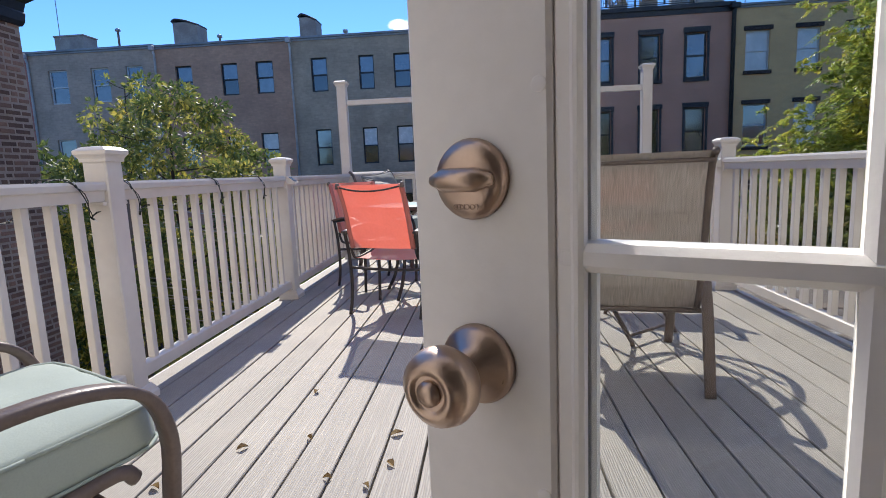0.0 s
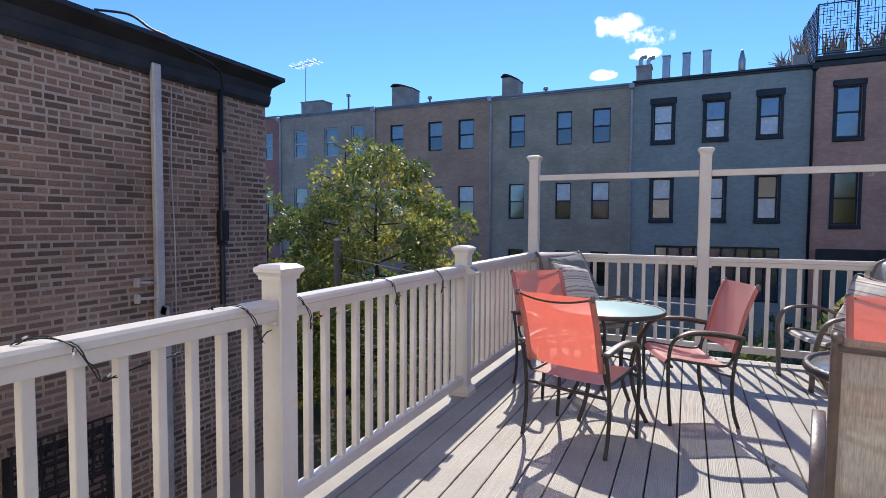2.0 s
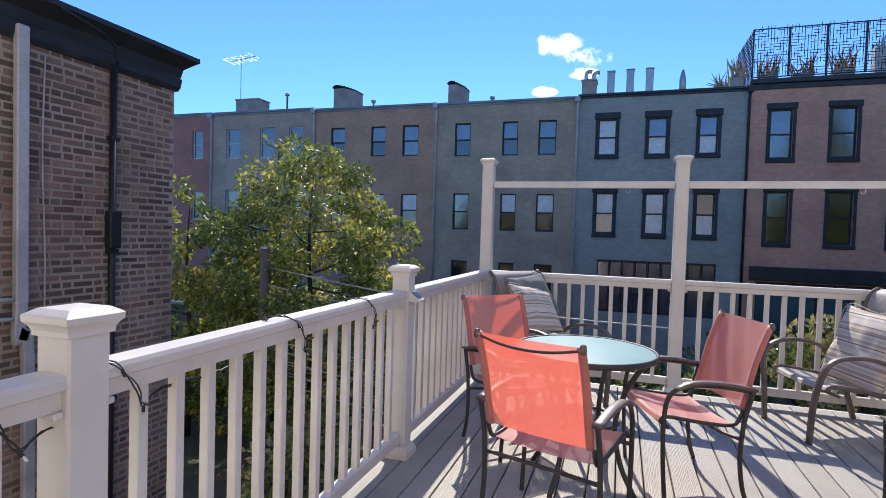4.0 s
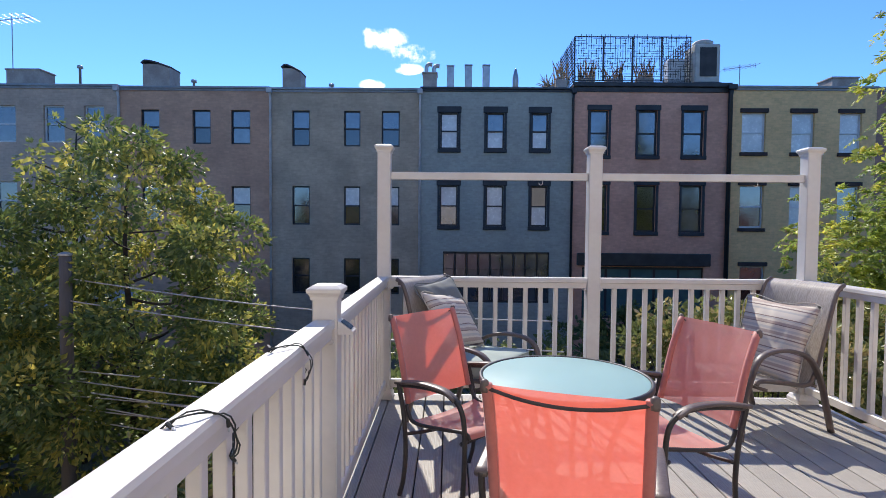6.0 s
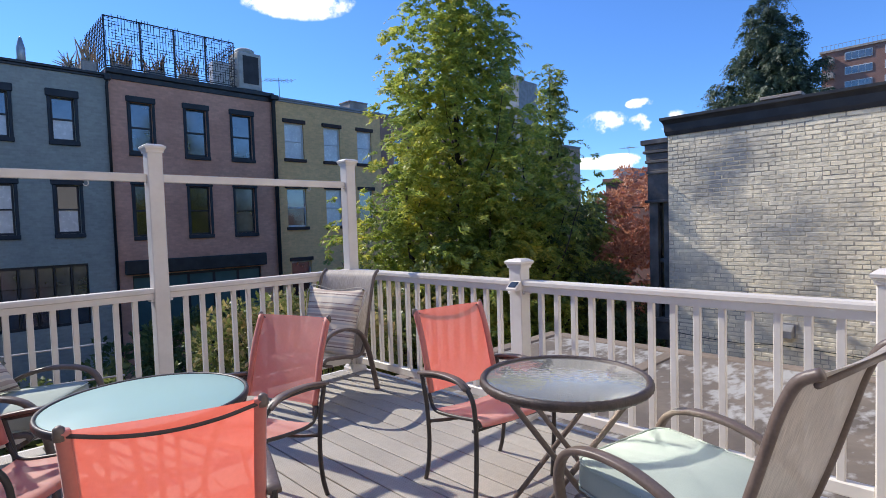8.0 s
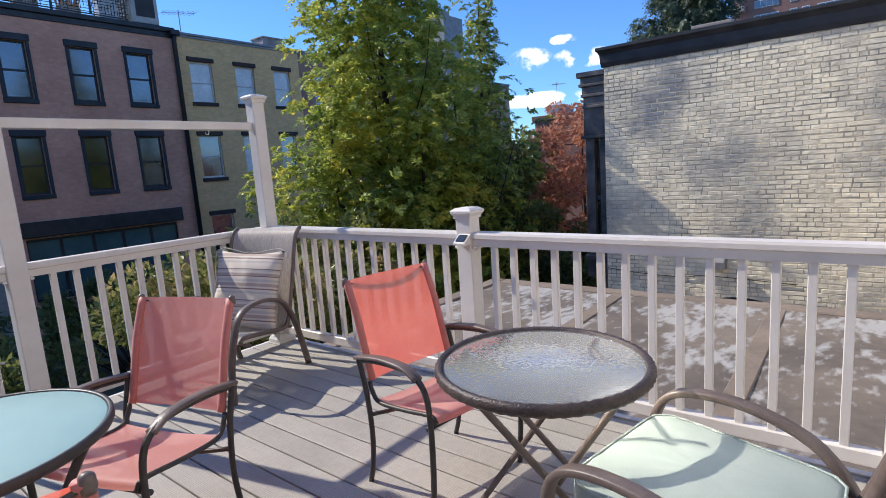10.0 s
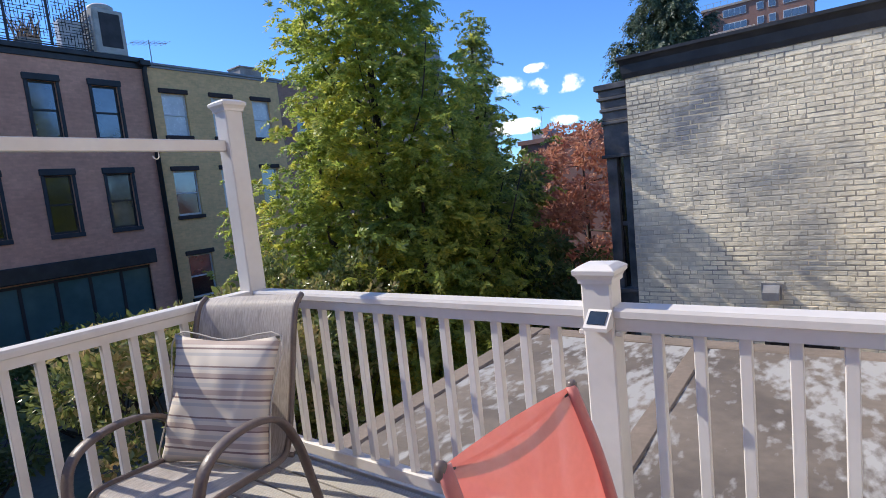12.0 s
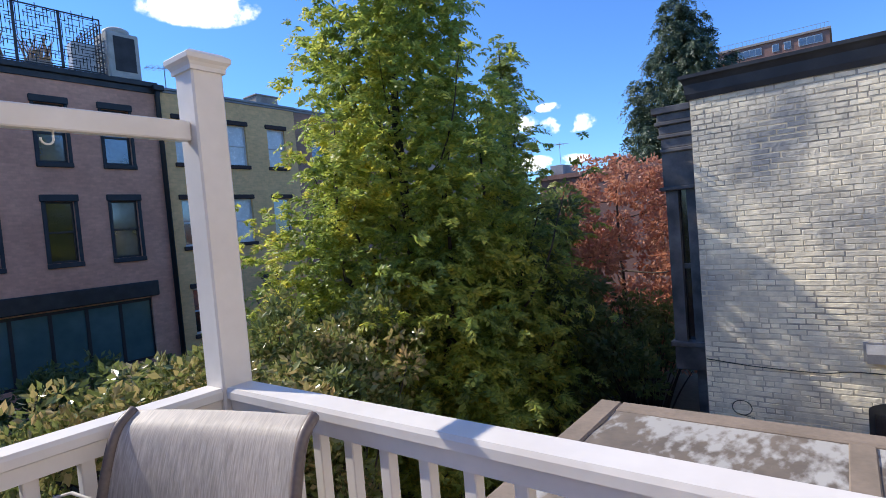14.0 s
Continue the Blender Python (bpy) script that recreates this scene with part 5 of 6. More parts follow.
def make_window(house, x0, x1, z0, z1, frame_mat, upper, lower, lintel=None, drop=0.0):
    """A sash window in the facade, its frame, two panes, sill and lintel."""
    y = FACADE + 0.10
    f = 0.055
    zm = (z0 + z1) / 2
    bm = lattice(bmesh.new(), x0, x1, z0, z1, ((x0 + f, x1 - f, z0 + f * 1.3, zm - 0.03), (x0 + f, x1 - f, zm + 0.03, z1 - f)), y, y + 0.08)
    w = part("window", bm, frame_mat, house)
    part("pane", one_box(x0 + f, y + 0.03, zm + 0.03, x1 - f, y + 0.045, z1 - f), upper, w)
    part("pane", one_box(x0 + f, y + 0.045, z0 + f, x1 - f, y + 0.06, zm - 0.03), lower, w)
    if lintel:
        lm, over, high = lintel
        part("lintel", one_box(x0 - over, FACADE - 0.07, z1 + 0.003, x1 + over, FACADE + 0.095, z1 + high, bev=0.02), lm, w)
        if lm is SLATE_TRIM:
            for a, b in ((x0 - 0.10, x0 - 0.003), (x1 + 0.003, x1 + 0.10)):
                part("casing", one_box(a, FACADE - 0.045, z0, b, FACADE + 0.095, z1, bev=0.012), lm, w)
        part("sill", one_box(x0 - over * 0.8, FACADE - 0.09, z0 - 0.15, x1 + over * 0.8, FACADE + 0.095, z0 - 0.003, bev=0.015), lm, w)
    return w


WHITE_FRAME = material("white_sash", (0.62, 0.62, 0.62), 0.5, spread=0.1)
BLACK_FRAME = material("dark_sash", (0.02, 0.02, 0.024), 0.5, spread=0.2)
BROWNSTONE = material("brownstone_trim", (0.06, 0.04, 0.036), 0.85, (0.04, 0.028, 0.026), scale=2.0, fine=12.0, bump=0.3)
SLATE_TRIM = material("slate_trim", (0.022, 0.026, 0.032), 0.7, (0.035, 0.04, 0.046), scale=2.0, fine=12.0, bump=0.2)
EAVE = material("eave_metal", (0.30, 0.31, 0.32), 0.6, (0.22, 0.22, 0.23), scale=1.0, fine=10.0)
G1 = masonry("facade_greybrown", (0.56, 0.40, 0.30), (0.44, 0.32, 0.24), (0.53, 0.40, 0.30), relief=0.3)
G0 = masonry("facade_red", (0.556, 0.215, 0.156), (0.430, 0.176, 0.139), (0.454, 0.252, 0.202), relief=0.3)
G2 = masonry("facade_brown", (0.61, 0.35, 0.225), (0.50, 0.285, 0.185), (0.535, 0.315, 0.21), relief=0.3)
G3 = masonry("facade_umber", (0.51, 0.385, 0.27), (0.40, 0.305, 0.215), (0.48, 0.365, 0.26), relief=0.3)
G4 = masonry("facade_slate", (0.375, 0.375, 0.325), (0.33, 0.332, 0.29), (0.35, 0.35, 0.305), relief=0.15)
G5 = masonry("facade_rust", (0.71, 0.37, 0.255), (0.59, 0.30, 0.205), (0.63, 0.335, 0.23), relief=0.2)
G6 = masonry("facade_ochre", (0.86, 0.535, 0.25), (0.78, 0.485, 0.225), (0.82, 0.51, 0.24), relief=0.15)
G7 = masonry("facade_dull_brown", (0.424, 0.232, 0.167), (0.332, 0.191, 0.139), (0.365, 0.232, 0.183), relief=0.3)
SH = (WHITE_FRAME, BLACK_FRAME)


def make_house(label, x0, x1, top, wall_mat, windows, bands=(), cornice=("thin", None), lintel=None):
    h = thing("row_house", label, "house", "row houses")
    bm = bmesh.new()
    holed_wall(bm, x0 + 0.004, x1 - 0.004, GROUND, top, [w[:4] for w in windows] + [b[:4] for b in bands], FACADE)
    part("wall", bm, wall_mat, h)
    part("roof", one_box(x0 + 0.01, FACADE + 0.02, top + 0.002, x1 - 0.01, FACADE + 10, top + 0.05), ROOF_DARK, h)
    style, cm = cornice
    bm = bmesh.new()
    if style == "thin":
        box(bm, x0, FACADE - 0.10, top - 0.03, x1 - 0.004, FACADE - 0.003, top + 0.06, bev=0.01)
        box(bm, x0, FACADE - 0.05, top - 0.12, x1 - 0.004, FACADE - 0.004, top - 0.035, bev=0.01)
    else:
        box(bm, x0, FACADE - 0.05, top - 0.32, x1 - 0.004, FACADE - 0.003, top - 0.12, bev=0.01)
        box(bm, x0, FACADE - 0.14, top - 0.12, x1 - 0.004, FACADE - 0.003, top + 0.06, bev=0.02)
    part("cornice", bm, cm or EAVE, h)
    for x_a, x_b, z_a, z_b, fm, up, lo in windows:
        make_window(h, x_a, x_b, z_a, z_b, fm, up, lo, lintel)
    for x_a, x_b, z_a, z_b, fm, n, glass in bands:
        y = FACADE + 0.08
        wid = (x_b - x_a) / n
        bar, tiers = (0.05, 1) if n < 6 else (0.025, 3)
        step = (z_b - z_a - 0.2) / tiers
        holes = [(x_a + k * wid + bar, x_a + (k + 1) * wid - bar, z_a + 0.1 + j * step + bar * (j > 0), z_a + 0.1 + (j + 1) * step) for k in range(n) for j in range(tiers)]
        bm = lattice(bmesh.new(), x_a, x_b, z_a, z_b, holes, y, y + 0.08)
        w = part("window", bm, fm, h, "wide dark framed window")
        for k in range(n):
            part("pane", one_box(x_a + k * wid + 0.05, y + 0.03, z_a + 0.1, x_a + (k + 1) * wid - 0.05, y + 0.04, z_b - 0.1), glass, w)
    return h


def rows_of(cols, rows, fm, kinds):
    out = []
    for j, (z0, z1) in enumerate(rows):
        for i, (a, b) in enumerate(cols):
            up, lo = kinds[j][i]
            out.append((a, b, z0, z1, fm, up, lo))
    return out


D, S, W_ = PANE_DARK, PANE_SKY, BLIND_AND_REFLECTION
make_house("dull red brick row house with thin eave", -33.0, -20.85, 7.15, G0, rows_of(((-26.2, -25.4), (-24.1, -23.4), (-22.15, -21.45)), ((4.8, 6.3), (1.6, 3.1)), WHITE_FRAME, (((S, S),) * 3, ((S, D),) * 3)))
make_house("grey-brown brick row house with white framed windows", -20.85, -14.7, 7.13, G1, rows_of(((-19.96, -19.04), (-17.88, -17.0), (-16.17, -15.35)), ((4.8, 6.32), (1.6, 3.18)), WHITE_FRAME, (((S, S), (S, S), (S, S)), ((S, D), (W_, S), (S, D)))))
make_house("brown brick row house with dark window frames", -14.7, -8.42, 7.07, G2, rows_of(((-13.82, -13.05), (-11.68, -10.92), (-10.08, -9.28)), ((4.78, 6.18), (1.55, 3.05)), BLACK_FRAME, (((S, D), (S, D), (S, S)), ((S, D), (W_, D), (W_, D)))))
make_house("soot-darkened umber row house with plain windows", -8.42, -2.26, 7.04, G3, rows_of(((-7.55, -6.82), (-5.4, -4.72), (-3.85, -3.1)), ((4.72, 6.18), (1.48, 3.08), (-1.4, 0.1)), BLACK_FRAME, (((S, D), (S, D), (S, D)), ((S, D), (W_, D), (W_, D)), ((D, D), (D, D), (D, D)))))
make_house("slate blue painted row house with dark lintels", -2.26, 4.0, 7.1, G4, rows_of(((-1.42, -0.70), (0.48, 1.2), (2.33, 3.0)), ((4.65, 6.12), (1.48, 3.14)), BLACK_FRAME, (((W_, W_), (S, W_), (S, W_)), ((W_, S), (W_, W_), (D, W_)))), [(-1.27, 3.13, -1.7, 0.42, BLACK_FRAME, 9, PANE_SKY)], ("thin", BLACK_PAINT), (SLATE_TRIM, 0.14, 0.26))
make_house("rust red painted row house with black cornice", 4.0, 10.42, 7.32, G5, rows_of(((4.72, 5.46), (6.68, 7.46), (8.53, 9.36)), ((4.43, 6.26), (1.30, 3.21)), BLACK_FRAME, (((S, S),) * 3, ((D, D), (D, D), (S, S)))), [(4.5, 9.5, -2.3, -0.16, BLACK_FRAME, 5, PANE_TEAL)], ("deep", BLACK_PAINT), (SLATE_TRIM, 0.13, 0.22))
make_house("ochre yellow painted row house with white sash windows", 10.42, 16.35, 7.22, G6, rows_of(((10.9, 11.87), (12.93, 13.85), (14.87, 15.76)), ((4.6, 6.2), (1.50, 3.24)), WHITE_FRAME, (((W_, W_), (W_, W_), (W_, W_)), ((S, D), (W_, W_), (S, D)))) + [(10.98, 12.0, -1.8, -0.08, WHITE_FRAME, S, D), (14.0, 14.9, -1.9, -0.1, WHITE_FRAME, S, D)], (), ("thin", None), (BROWNSTONE, 0.09, 0.18))
make_house("dull brown row house mostly behind the tree", 16.35, 23.0, 7.2, G7, rows_of(((17.2, 18.0), (19.2, 20.0), (21.2, 22.0)), ((4.6, 6.2), (1.4, 3.1)), WHITE_FRAME, (((S, S),) * 3, ((S, D),) * 3)))
make_house("plain brown row house at the end of the row", 23.0, 36.0, 7.0, G1, rows_of(((24.2, 25.0), (27.2, 28.0), (30.2, 31.0)), ((4.6, 6.2), (1.4, 3.1)), WHITE_FRAME, (((S, S),) * 3, ((S, D),) * 3)))
a = thing("awning", "black beam-like canopy over the wide window", "awning")
part("slab", one_box(4.25, FACADE - 0.22, -0.10, 9.7, FACADE - 0.003, 0.42, bev=0.03), BLACK_PAINT, a)

for x, mat, z1, lab in ((-20.85, PIPE_WHITE, 7.0, "white downpipe between row houses"), (-14.7, PIPE_WHITE, 7.0, "white downpipe between row houses"), (-8.42, PIPE_WHITE, 6.95, "white downpipe between row houses"), (-2.26, PIPE_WHITE, 6.95, "white downpipe between row houses"), (4.0, PIPE_BLACK, 7.0, "black downpipe between row houses"), (10.36, PIPE_BLACK, 7.2, "thick black downpipe with a hopper head")):
    p = thing("downpipe", lab, "downpipe", "downpipes")
    r = 0.09 if x > 10 else 0.05
    bm = bmesh.new()
    sweep(bm, [(x, FACADE - 0.02 - r, GROUND), (x, FACADE - 0.02 - r, z1 - 0.3), (x, FACADE - 0.1 - r, z1 - 0.1)], r, side=(1, 0, 0))
    part("pipe", bm, mat, p, "", True)
    part("hopper", one_box(x - r * 2, FACADE - 0.32, z1 - 0.12, x + r * 2, FACADE - 0.145, z1 + 0.08, bev=0.02), mat, p)


# ---- rooftops ----
def make_chimney(x0, x1, y0, y1, z0, z1, hood=0, label="rendered chimney stack on the roof"):
    c = thing("chimney", label, "chimney", "chimneys")
    bm = bmesh.new()
    ring = ((x0, z0), (x1, z0), (x1, z1 - 0.15), ((x0 + x1) / 2 if hood else x1, z1), (x0, z1))
    ends = [[bm.verts.new((x, y, z)) for x, z in ring] for y in (y0, y1)]
    for k in range(5):
        bm.faces.new((ends[0][k], ends[0][(k + 1) % 5], ends[1][(k + 1) % 5], ends[1][k]))
    bm.faces.new(ends[0]), bm.faces.new(list(reversed(ends[1])))
    part("shaft", bm, CHIMNEY, c)
    if hood:
        bm = bmesh.new()
        sweep(bm, curve_points([(x0 - 0.05, (y0 + y1) / 2, z1 + 0.02), (x0 + 0.12, (y0 + y1) / 2, z1 + 0.14), ((x0 + x1) / 2, (y0 + y1) / 2, z1 + 0.06), (x1, (y0 + y1) / 2, z1 - 0.14)], 4), (y1 - y0) / 2 + 0.05, 0.05, flat=True, side=(0, 1, 0))
        part("hood", bm, ROOF_DARK, c, "dark sheet metal hood")
    else:
        part("cap", one_box(x0 - 0.04, y0 - 0.04, z1 + 0.003, x1 + 0.04, y1 + 0.04, z1 + 0.07, bev=0.01), CHIMNEY, c)
    return c


RY = FACADE + 0.85
make_chimney(-20.1, -18.65, RY, RY + 0.9, 7.1, 8.0)
make_chimney(-14.2, -13.05, RY, RY + 0.9, 7.1, 8.3, 1, "pale chimney with dark curved metal hood")
make_chimney(-8.2, -7.45, RY, RY + 0.9, 7.05, 8.15, 1, "pale chimney with dark curved metal hood")
make_chimney(-2.2, -1.62, RY, RY + 0.7, 7.1, 7.95, 0)
for x, h in ((-2.06, 0.30), (-1.74, 0.24)):
    c = thing("chimney_cowl", "curved galvanised cowl on a chimney", "cowl", "chimney cowls")
    bm = sweep(bmesh.new(), curve_points([(x, RY + 0.35, 8.02), (x, RY + 0.35, 8.02 + h), (x + 0.10, RY + 0.35, 8.14 + h), (x + 0.24, RY + 0.35, 8.12 + h)], 5), 0.085, seg=10, side=(0, 1, 0))
    part("elbow", bm, METAL_GREY, c, "", True)
    part("mouth", turned(bmesh.new(), [(0.105, 0.0), (0.105, 0.05)], 14, (x, RY + 0.35, 8.0)), METAL_GREY, c)
make_chimney(15.1, 16.2, RY, RY + 0.9, 7.2, 7.85, 0, "low chimney with a dark sloping cap")
for x, z, lab in ((-1.03, 8.3, 0), (-0.26, 8.33, 0), (0.5, 8.33, 0)):
    c = thing("flue", "square grey flue rising from the roof", "flue", "flues")
    part("shaft", one_box(x - 0.15, RY + 0.1, 7.12, x + 0.15, RY + 0.4, z, bev=0.02), METAL_GREY, c)
    part("rim", one_box(x - 0.17, RY + 0.08, z, x + 0.17, RY + 0.42, z + 0.05, bev=0.01), METAL_GREY, c)
c = thing("flue", "pointed grey flue on the roof", "flue", "flues")
part("shaft", turned(bmesh.new(), [(0.13, 7.12), (0.13, 7.85), (0.05, 8.2), (0.01, 8.26)], 12, (1.76, RY + 0.2, 0)), METAL_GREY, c, "", True)
for x, z0, h in ((-16.9, 7.12, 0.95), (-12.0, 7.1, 0.4), (-6.1, 7.07, 0.3)):
    c = thing("roof_vent", "small metal pipe vent on the roof", "vent", "roof vents")
    part("pipe", turned(bmesh.new(), [(0.05, z0), (0.05, z0 + h), (0.12, z0 + h + 0.02), (0.11, z0 + h + 0.12), (0.02, z0 + h + 0.16)], 12, (x, RY, 0)), METAL_GREY, c, "", True)


def make_antenna(x, y, z0, h, s=1.0):
    a = thing("antenna", "thin rooftop television antenna", "antenna", "antennas")
    bm = bmesh.new()
    sweep(bm, [(x, y, z0), (x, y, z0 + h)], 0.02, seg=6)
    part("mast", bm, METAL_GREY, a)
    bm = bmesh.new()
    sweep(bm, [(x - 0.9 * s, y, z0 + h * 0.9 - 0.1), (x + 0.9 * s, y, z0 + h * 0.9 + 0.1)], 0.012, seg=5, side=(0, 1, 0))
    part("boom", bm, METAL_GREY, a)
    for k in range(7):
        u = -0.8 + k * 0.27
        bm = bmesh.new()
        sweep(bm, [(x + u * s, y - 0.5 * s, z0 + h * 0.9 + u * 0.1), (x + u * s, y + 0.5 * s, z0 + h * 0.9 + u * 0.1)], 0.008, seg=5)
        sweep(bm, [(x + u * s, y, z0 + h * 0.9 + u * 0.1 - 0.12 * s), (x + u * s, y, z0 + h * 0.9 + u * 0.1 + 0.12 * s)], 0.008, seg=5)
        part("element", bm, METAL_GREY, a)


make_antenna(-19.8, RY, 7.9, 2.5)
make_antenna(11.2, RY, 7.25, 1.15, 0.8)
make_antenna(43, 22.9, 5.7, 2.0, 1.0)


def roof_terrace():
    """Lattice screens, condenser units and planting on the rust red house."""
    s = thing("lattice_screen", "black metal lattice screen round a roof terrace", "screen")
    rnd = random.Random(11)
    x0, x1, z0, z1, y = 4.15, 9.0, 7.6, 9.45, FACADE + 0.55
    for k in range(4):
        a, b = x0 + (x1 - x0) * k / 4, x0 + (x1 - x0) * (k + 1) / 4
        bm = bmesh.new()
        for p in ((a, z0, a + 0.04, z1), (b - 0.04, z0, b, z1), (a, z1 - 0.04, b, z1), (a, z0, b, z0 + 0.04)):
            box(bm, p[0], y, p[1], p[2], y + 0.03, p[3])
        step = 0.105
        for i in range(int((b - a) / step)):
            for j in range(int((z1 - z0) / step)):
                px, pz = a + 0.06 + i * step, z0 + 0.08 + j * step
                if rnd.random() < 0.2:
                    continue
                if rnd.random() < 0.5:
                    box(bm, px - 0.02, y + 0.008, pz, px + step * 1.7, y + 0.02, pz + 0.022)
                else:
                    box(bm, px, y + 0.008, pz - 0.02, px + 0.022, y + 0.02, pz + step * 1.7)
        part("panel", bm, BLACK_PAINT, s)
    for x in (x0, x1):
        for j in range(12):
            part("bar", one_box(x - 0.012, y + 0.04, z0 + j * 0.155, x + 0.012, y + 3.0, z0 + j * 0.155 + 0.02), BLACK_PAINT, s)
        for k in range(12):
            part("bar", one_box(x - 0.016, y + 0.06 + k * 0.25, z0, x + 0.016, y + 0.08 + k * 0.25, z1), BLACK_PAINT, s)
    for x in (x0, (x0 + x1) / 2, x1):
        part("foot", one_box(x - 0.03, y - 0.03, 7.35, x + 0.03, y + 0.05, 7.62), BLACK_PAINT, s)
    u = thing("condenser_unit", "tall grey air conditioning unit on the roof", "air conditioner")
    part("casing", one_box(9.15, FACADE + 0.5, 7.55, 10.2, FACADE + 1.5, 9.15, bev=0.04), AC_BEIGE, u)
    part("grille", one_box(9.35, FACADE + 0.485, 7.8, 10.05, FACADE + 0.498, 9.0), ROOF_DARK, u, "dark fan grille")
    part("fan_top", turned(bmesh.new(), [(0.42, 9.15), (0.42, 9.32), (0.3, 9.4), (0.28, 9.36)], 24, (9.67, FACADE + 1.0, 0)), AC_BEIGE, u, "", True)
    part("stand", one_box(9.1, FACADE + 0.45, 7.38, 10.25, FACADE + 1.55, 7.55), ROOF_DARK, u)
    u = thing("condenser_unit", "white boxy air conditioning unit behind the screen", "air conditioner")
    part("casing", one_box(8.15, FACADE + 0.75, 7.5, 8.85, FACADE + 1.2, 8.6, bev=0.03), WHITE_FRAME, u)
    part("foot", one_box(8.2, FACADE + 0.8, 7.37, 8.8, FACADE + 1.15, 7.5), ROOF_DARK, u)


roof_terrace()
for x0, x1, z1 in ((2.9, 3.4, 7.75), (3.45, 3.95, 8.35), (4.5, 5.1, 8.5), (5.6, 6.3, 8.45), (6.9, 7.6, 8.55)):
    c = thing("planter", "tall terracotta planter with dry grasses", "planter", "planters")
    part("pot", one_box(x0, RY, 7.16, x1, RY + 0.4, 7.16 + (z1 - 7.16) * 0.5, bev=0.03), CHIMNEY, c)
    bm = bmesh.new()
    rnd = random.Random(int(x0 * 10))
    for k in range(24):
        px, py = rnd.uniform(x0, x1), rnd.uniform(RY, RY + 0.4)
        sweep(bm, [(px, py, 7.3), (px + rnd.uniform(-0.1, 0.1), py, (7.3 + z1) / 2), (px + rnd.uniform(-0.35, 0.35), py, z1 + rnd.uniform(-0.2, 0.3))], [0.02, 0.03, 0.008], seg=4)
    part("grass_tuft", bm, DRY_GRASS, c)

# ---- planting ----
def leaf_cloud(name, centres, per, size, mat, parent, seed, droop=0.3, flat=0.6, long=2.0):
    """Many small leaves in clumps: centres are (x, y, z, radius)."""
    rng = np.random.default_rng(seed)
    c = np.array(centres, float)
    w = c[:, 3] ** 2
    n = int(per)
    pick = rng.choice(len(c), n, p=w / w.sum())
    d = rng.normal(size=(n, 3))
    d /= np.linalg.norm(d, axis=1)[:, None]
    rad = c[pick, 3] * rng.uniform(0.35, 1.0, n) ** 0.6
    p = c[pick, :3] + d * rad[:, None] * np.array([1, 1, flat])
    axis = d + rng.normal(scale=0.55, size=(n, 3))
    axis[:, 2] -= droop
    axis /= np.linalg.norm(axis, axis=1)[:, None]
    side = np.cross(axis, rng.normal(size=(n, 3)))
    side /= np.linalg.norm(side, axis=1)[:, None]
    s = size * rng.uniform(0.55, 1.3, n)[:, None]
    up = np.cross(side, axis)
    m1, m2 = p + axis * s * long * 0.5 - side * s * 0.5 + up * s * 0.12, p + axis * s * long * 0.5 + side * s * 0.5 + up * s * 0.12
    tip = p + axis * s * long
    verts = np.stack([p, m1, tip, m2], 1).reshape(-1, 3)
    faces = np.arange(4 * n).reshape(-1, 4)
    return raw_mesh(name, verts.tolist(), faces.tolist(), mat, parent)


def limb(bm, pts, r0, r1):
    pts = curve_points(pts, 4)
    n = len(pts)
    sweep(bm, pts, [r0 + (r1 - r0) * k / (n - 1) for k in range(n)], seg=7)


def make_tree(label, at, height, width, mat, seed, leaves, size, shape="spire", base=0.2, clumps=90, limbs=16, category="tree", lean=(0, 0), plume=0.0):
    """A trunk, limbs and a crown of leaf clumps; shape sets how the crown's width runs with height."""
    rnd = random.Random(seed)
    t = thing("tree", label, category, "", pose(*at))
    bm = bmesh.new()
    top = (lean[0], lean[1], height * 0.96)
    limb(bm, [(0, 0, 0), (lean[0] * 0.2 + 0.1, lean[1] * 0.2, height * 0.33), (lean[0] * 0.6 - 0.08, lean[1] * 0.6, height * 0.66), top], height * 0.016, height * 0.0015)
    part("trunk", bm, BARK, t, "", True)
    centres = []
    for k in range(clumps):
        u = base + (1 - base) * ((k + rnd.random()) / clumps)
        h = u * height
        v = (u - base) / (1 - base)
        if shape == "spire":
            reach = width * (1 - v) ** 0.75 * (0.55 + 0.45 * min(v / 0.12, 1))
        elif shape == "round":
            reach = width * math.sqrt(max(1 - (2 * v - 0.9) ** 2 / 1.25, 0.05))
        else:
            reach = width * (1 - v) ** 0.95
        a = k * 2.399 + rnd.uniform(-0.4, 0.4)
        r = reach * (rnd.uniform(0.12, 1.12) if plume else rnd.uniform(0.45, 1.08))
        x, y = r * math.cos(a) + lean[0] * u, r * math.sin(a) + lean[1] * u
        z = h - (0.12 * r if shape != "conifer" else 0.3 * r) + rnd.uniform(-0.2, 0.2)
        cr = (0.16 + 0.20 * (1 - v)) * width * rnd.uniform(0.5, 1.1)
        if plume:
            cr *= 0.62
        centres.append((x, y, z, max(cr, 0.16)))
        if k % max(clumps // limbs, 1) == 0:
            bm = bmesh.new()
            limb(bm, [(lean[0] * u * 0.8, lean[1] * u * 0.8, h - 0.3 * reach), (x * 0.5, y * 0.5, z - 0.15 * reach), (x, y, z)], height * 0.008 * (1.1 - v), height * 0.0015)
            part("limb", bm, BARK, t, "", True)
    leaf_cloud("crown", centres, leaves, size, mat, t, seed, flat=plume or (0.32 if shape == "conifer" else 0.7), long=3.2 if plume else 2.0)
    return t


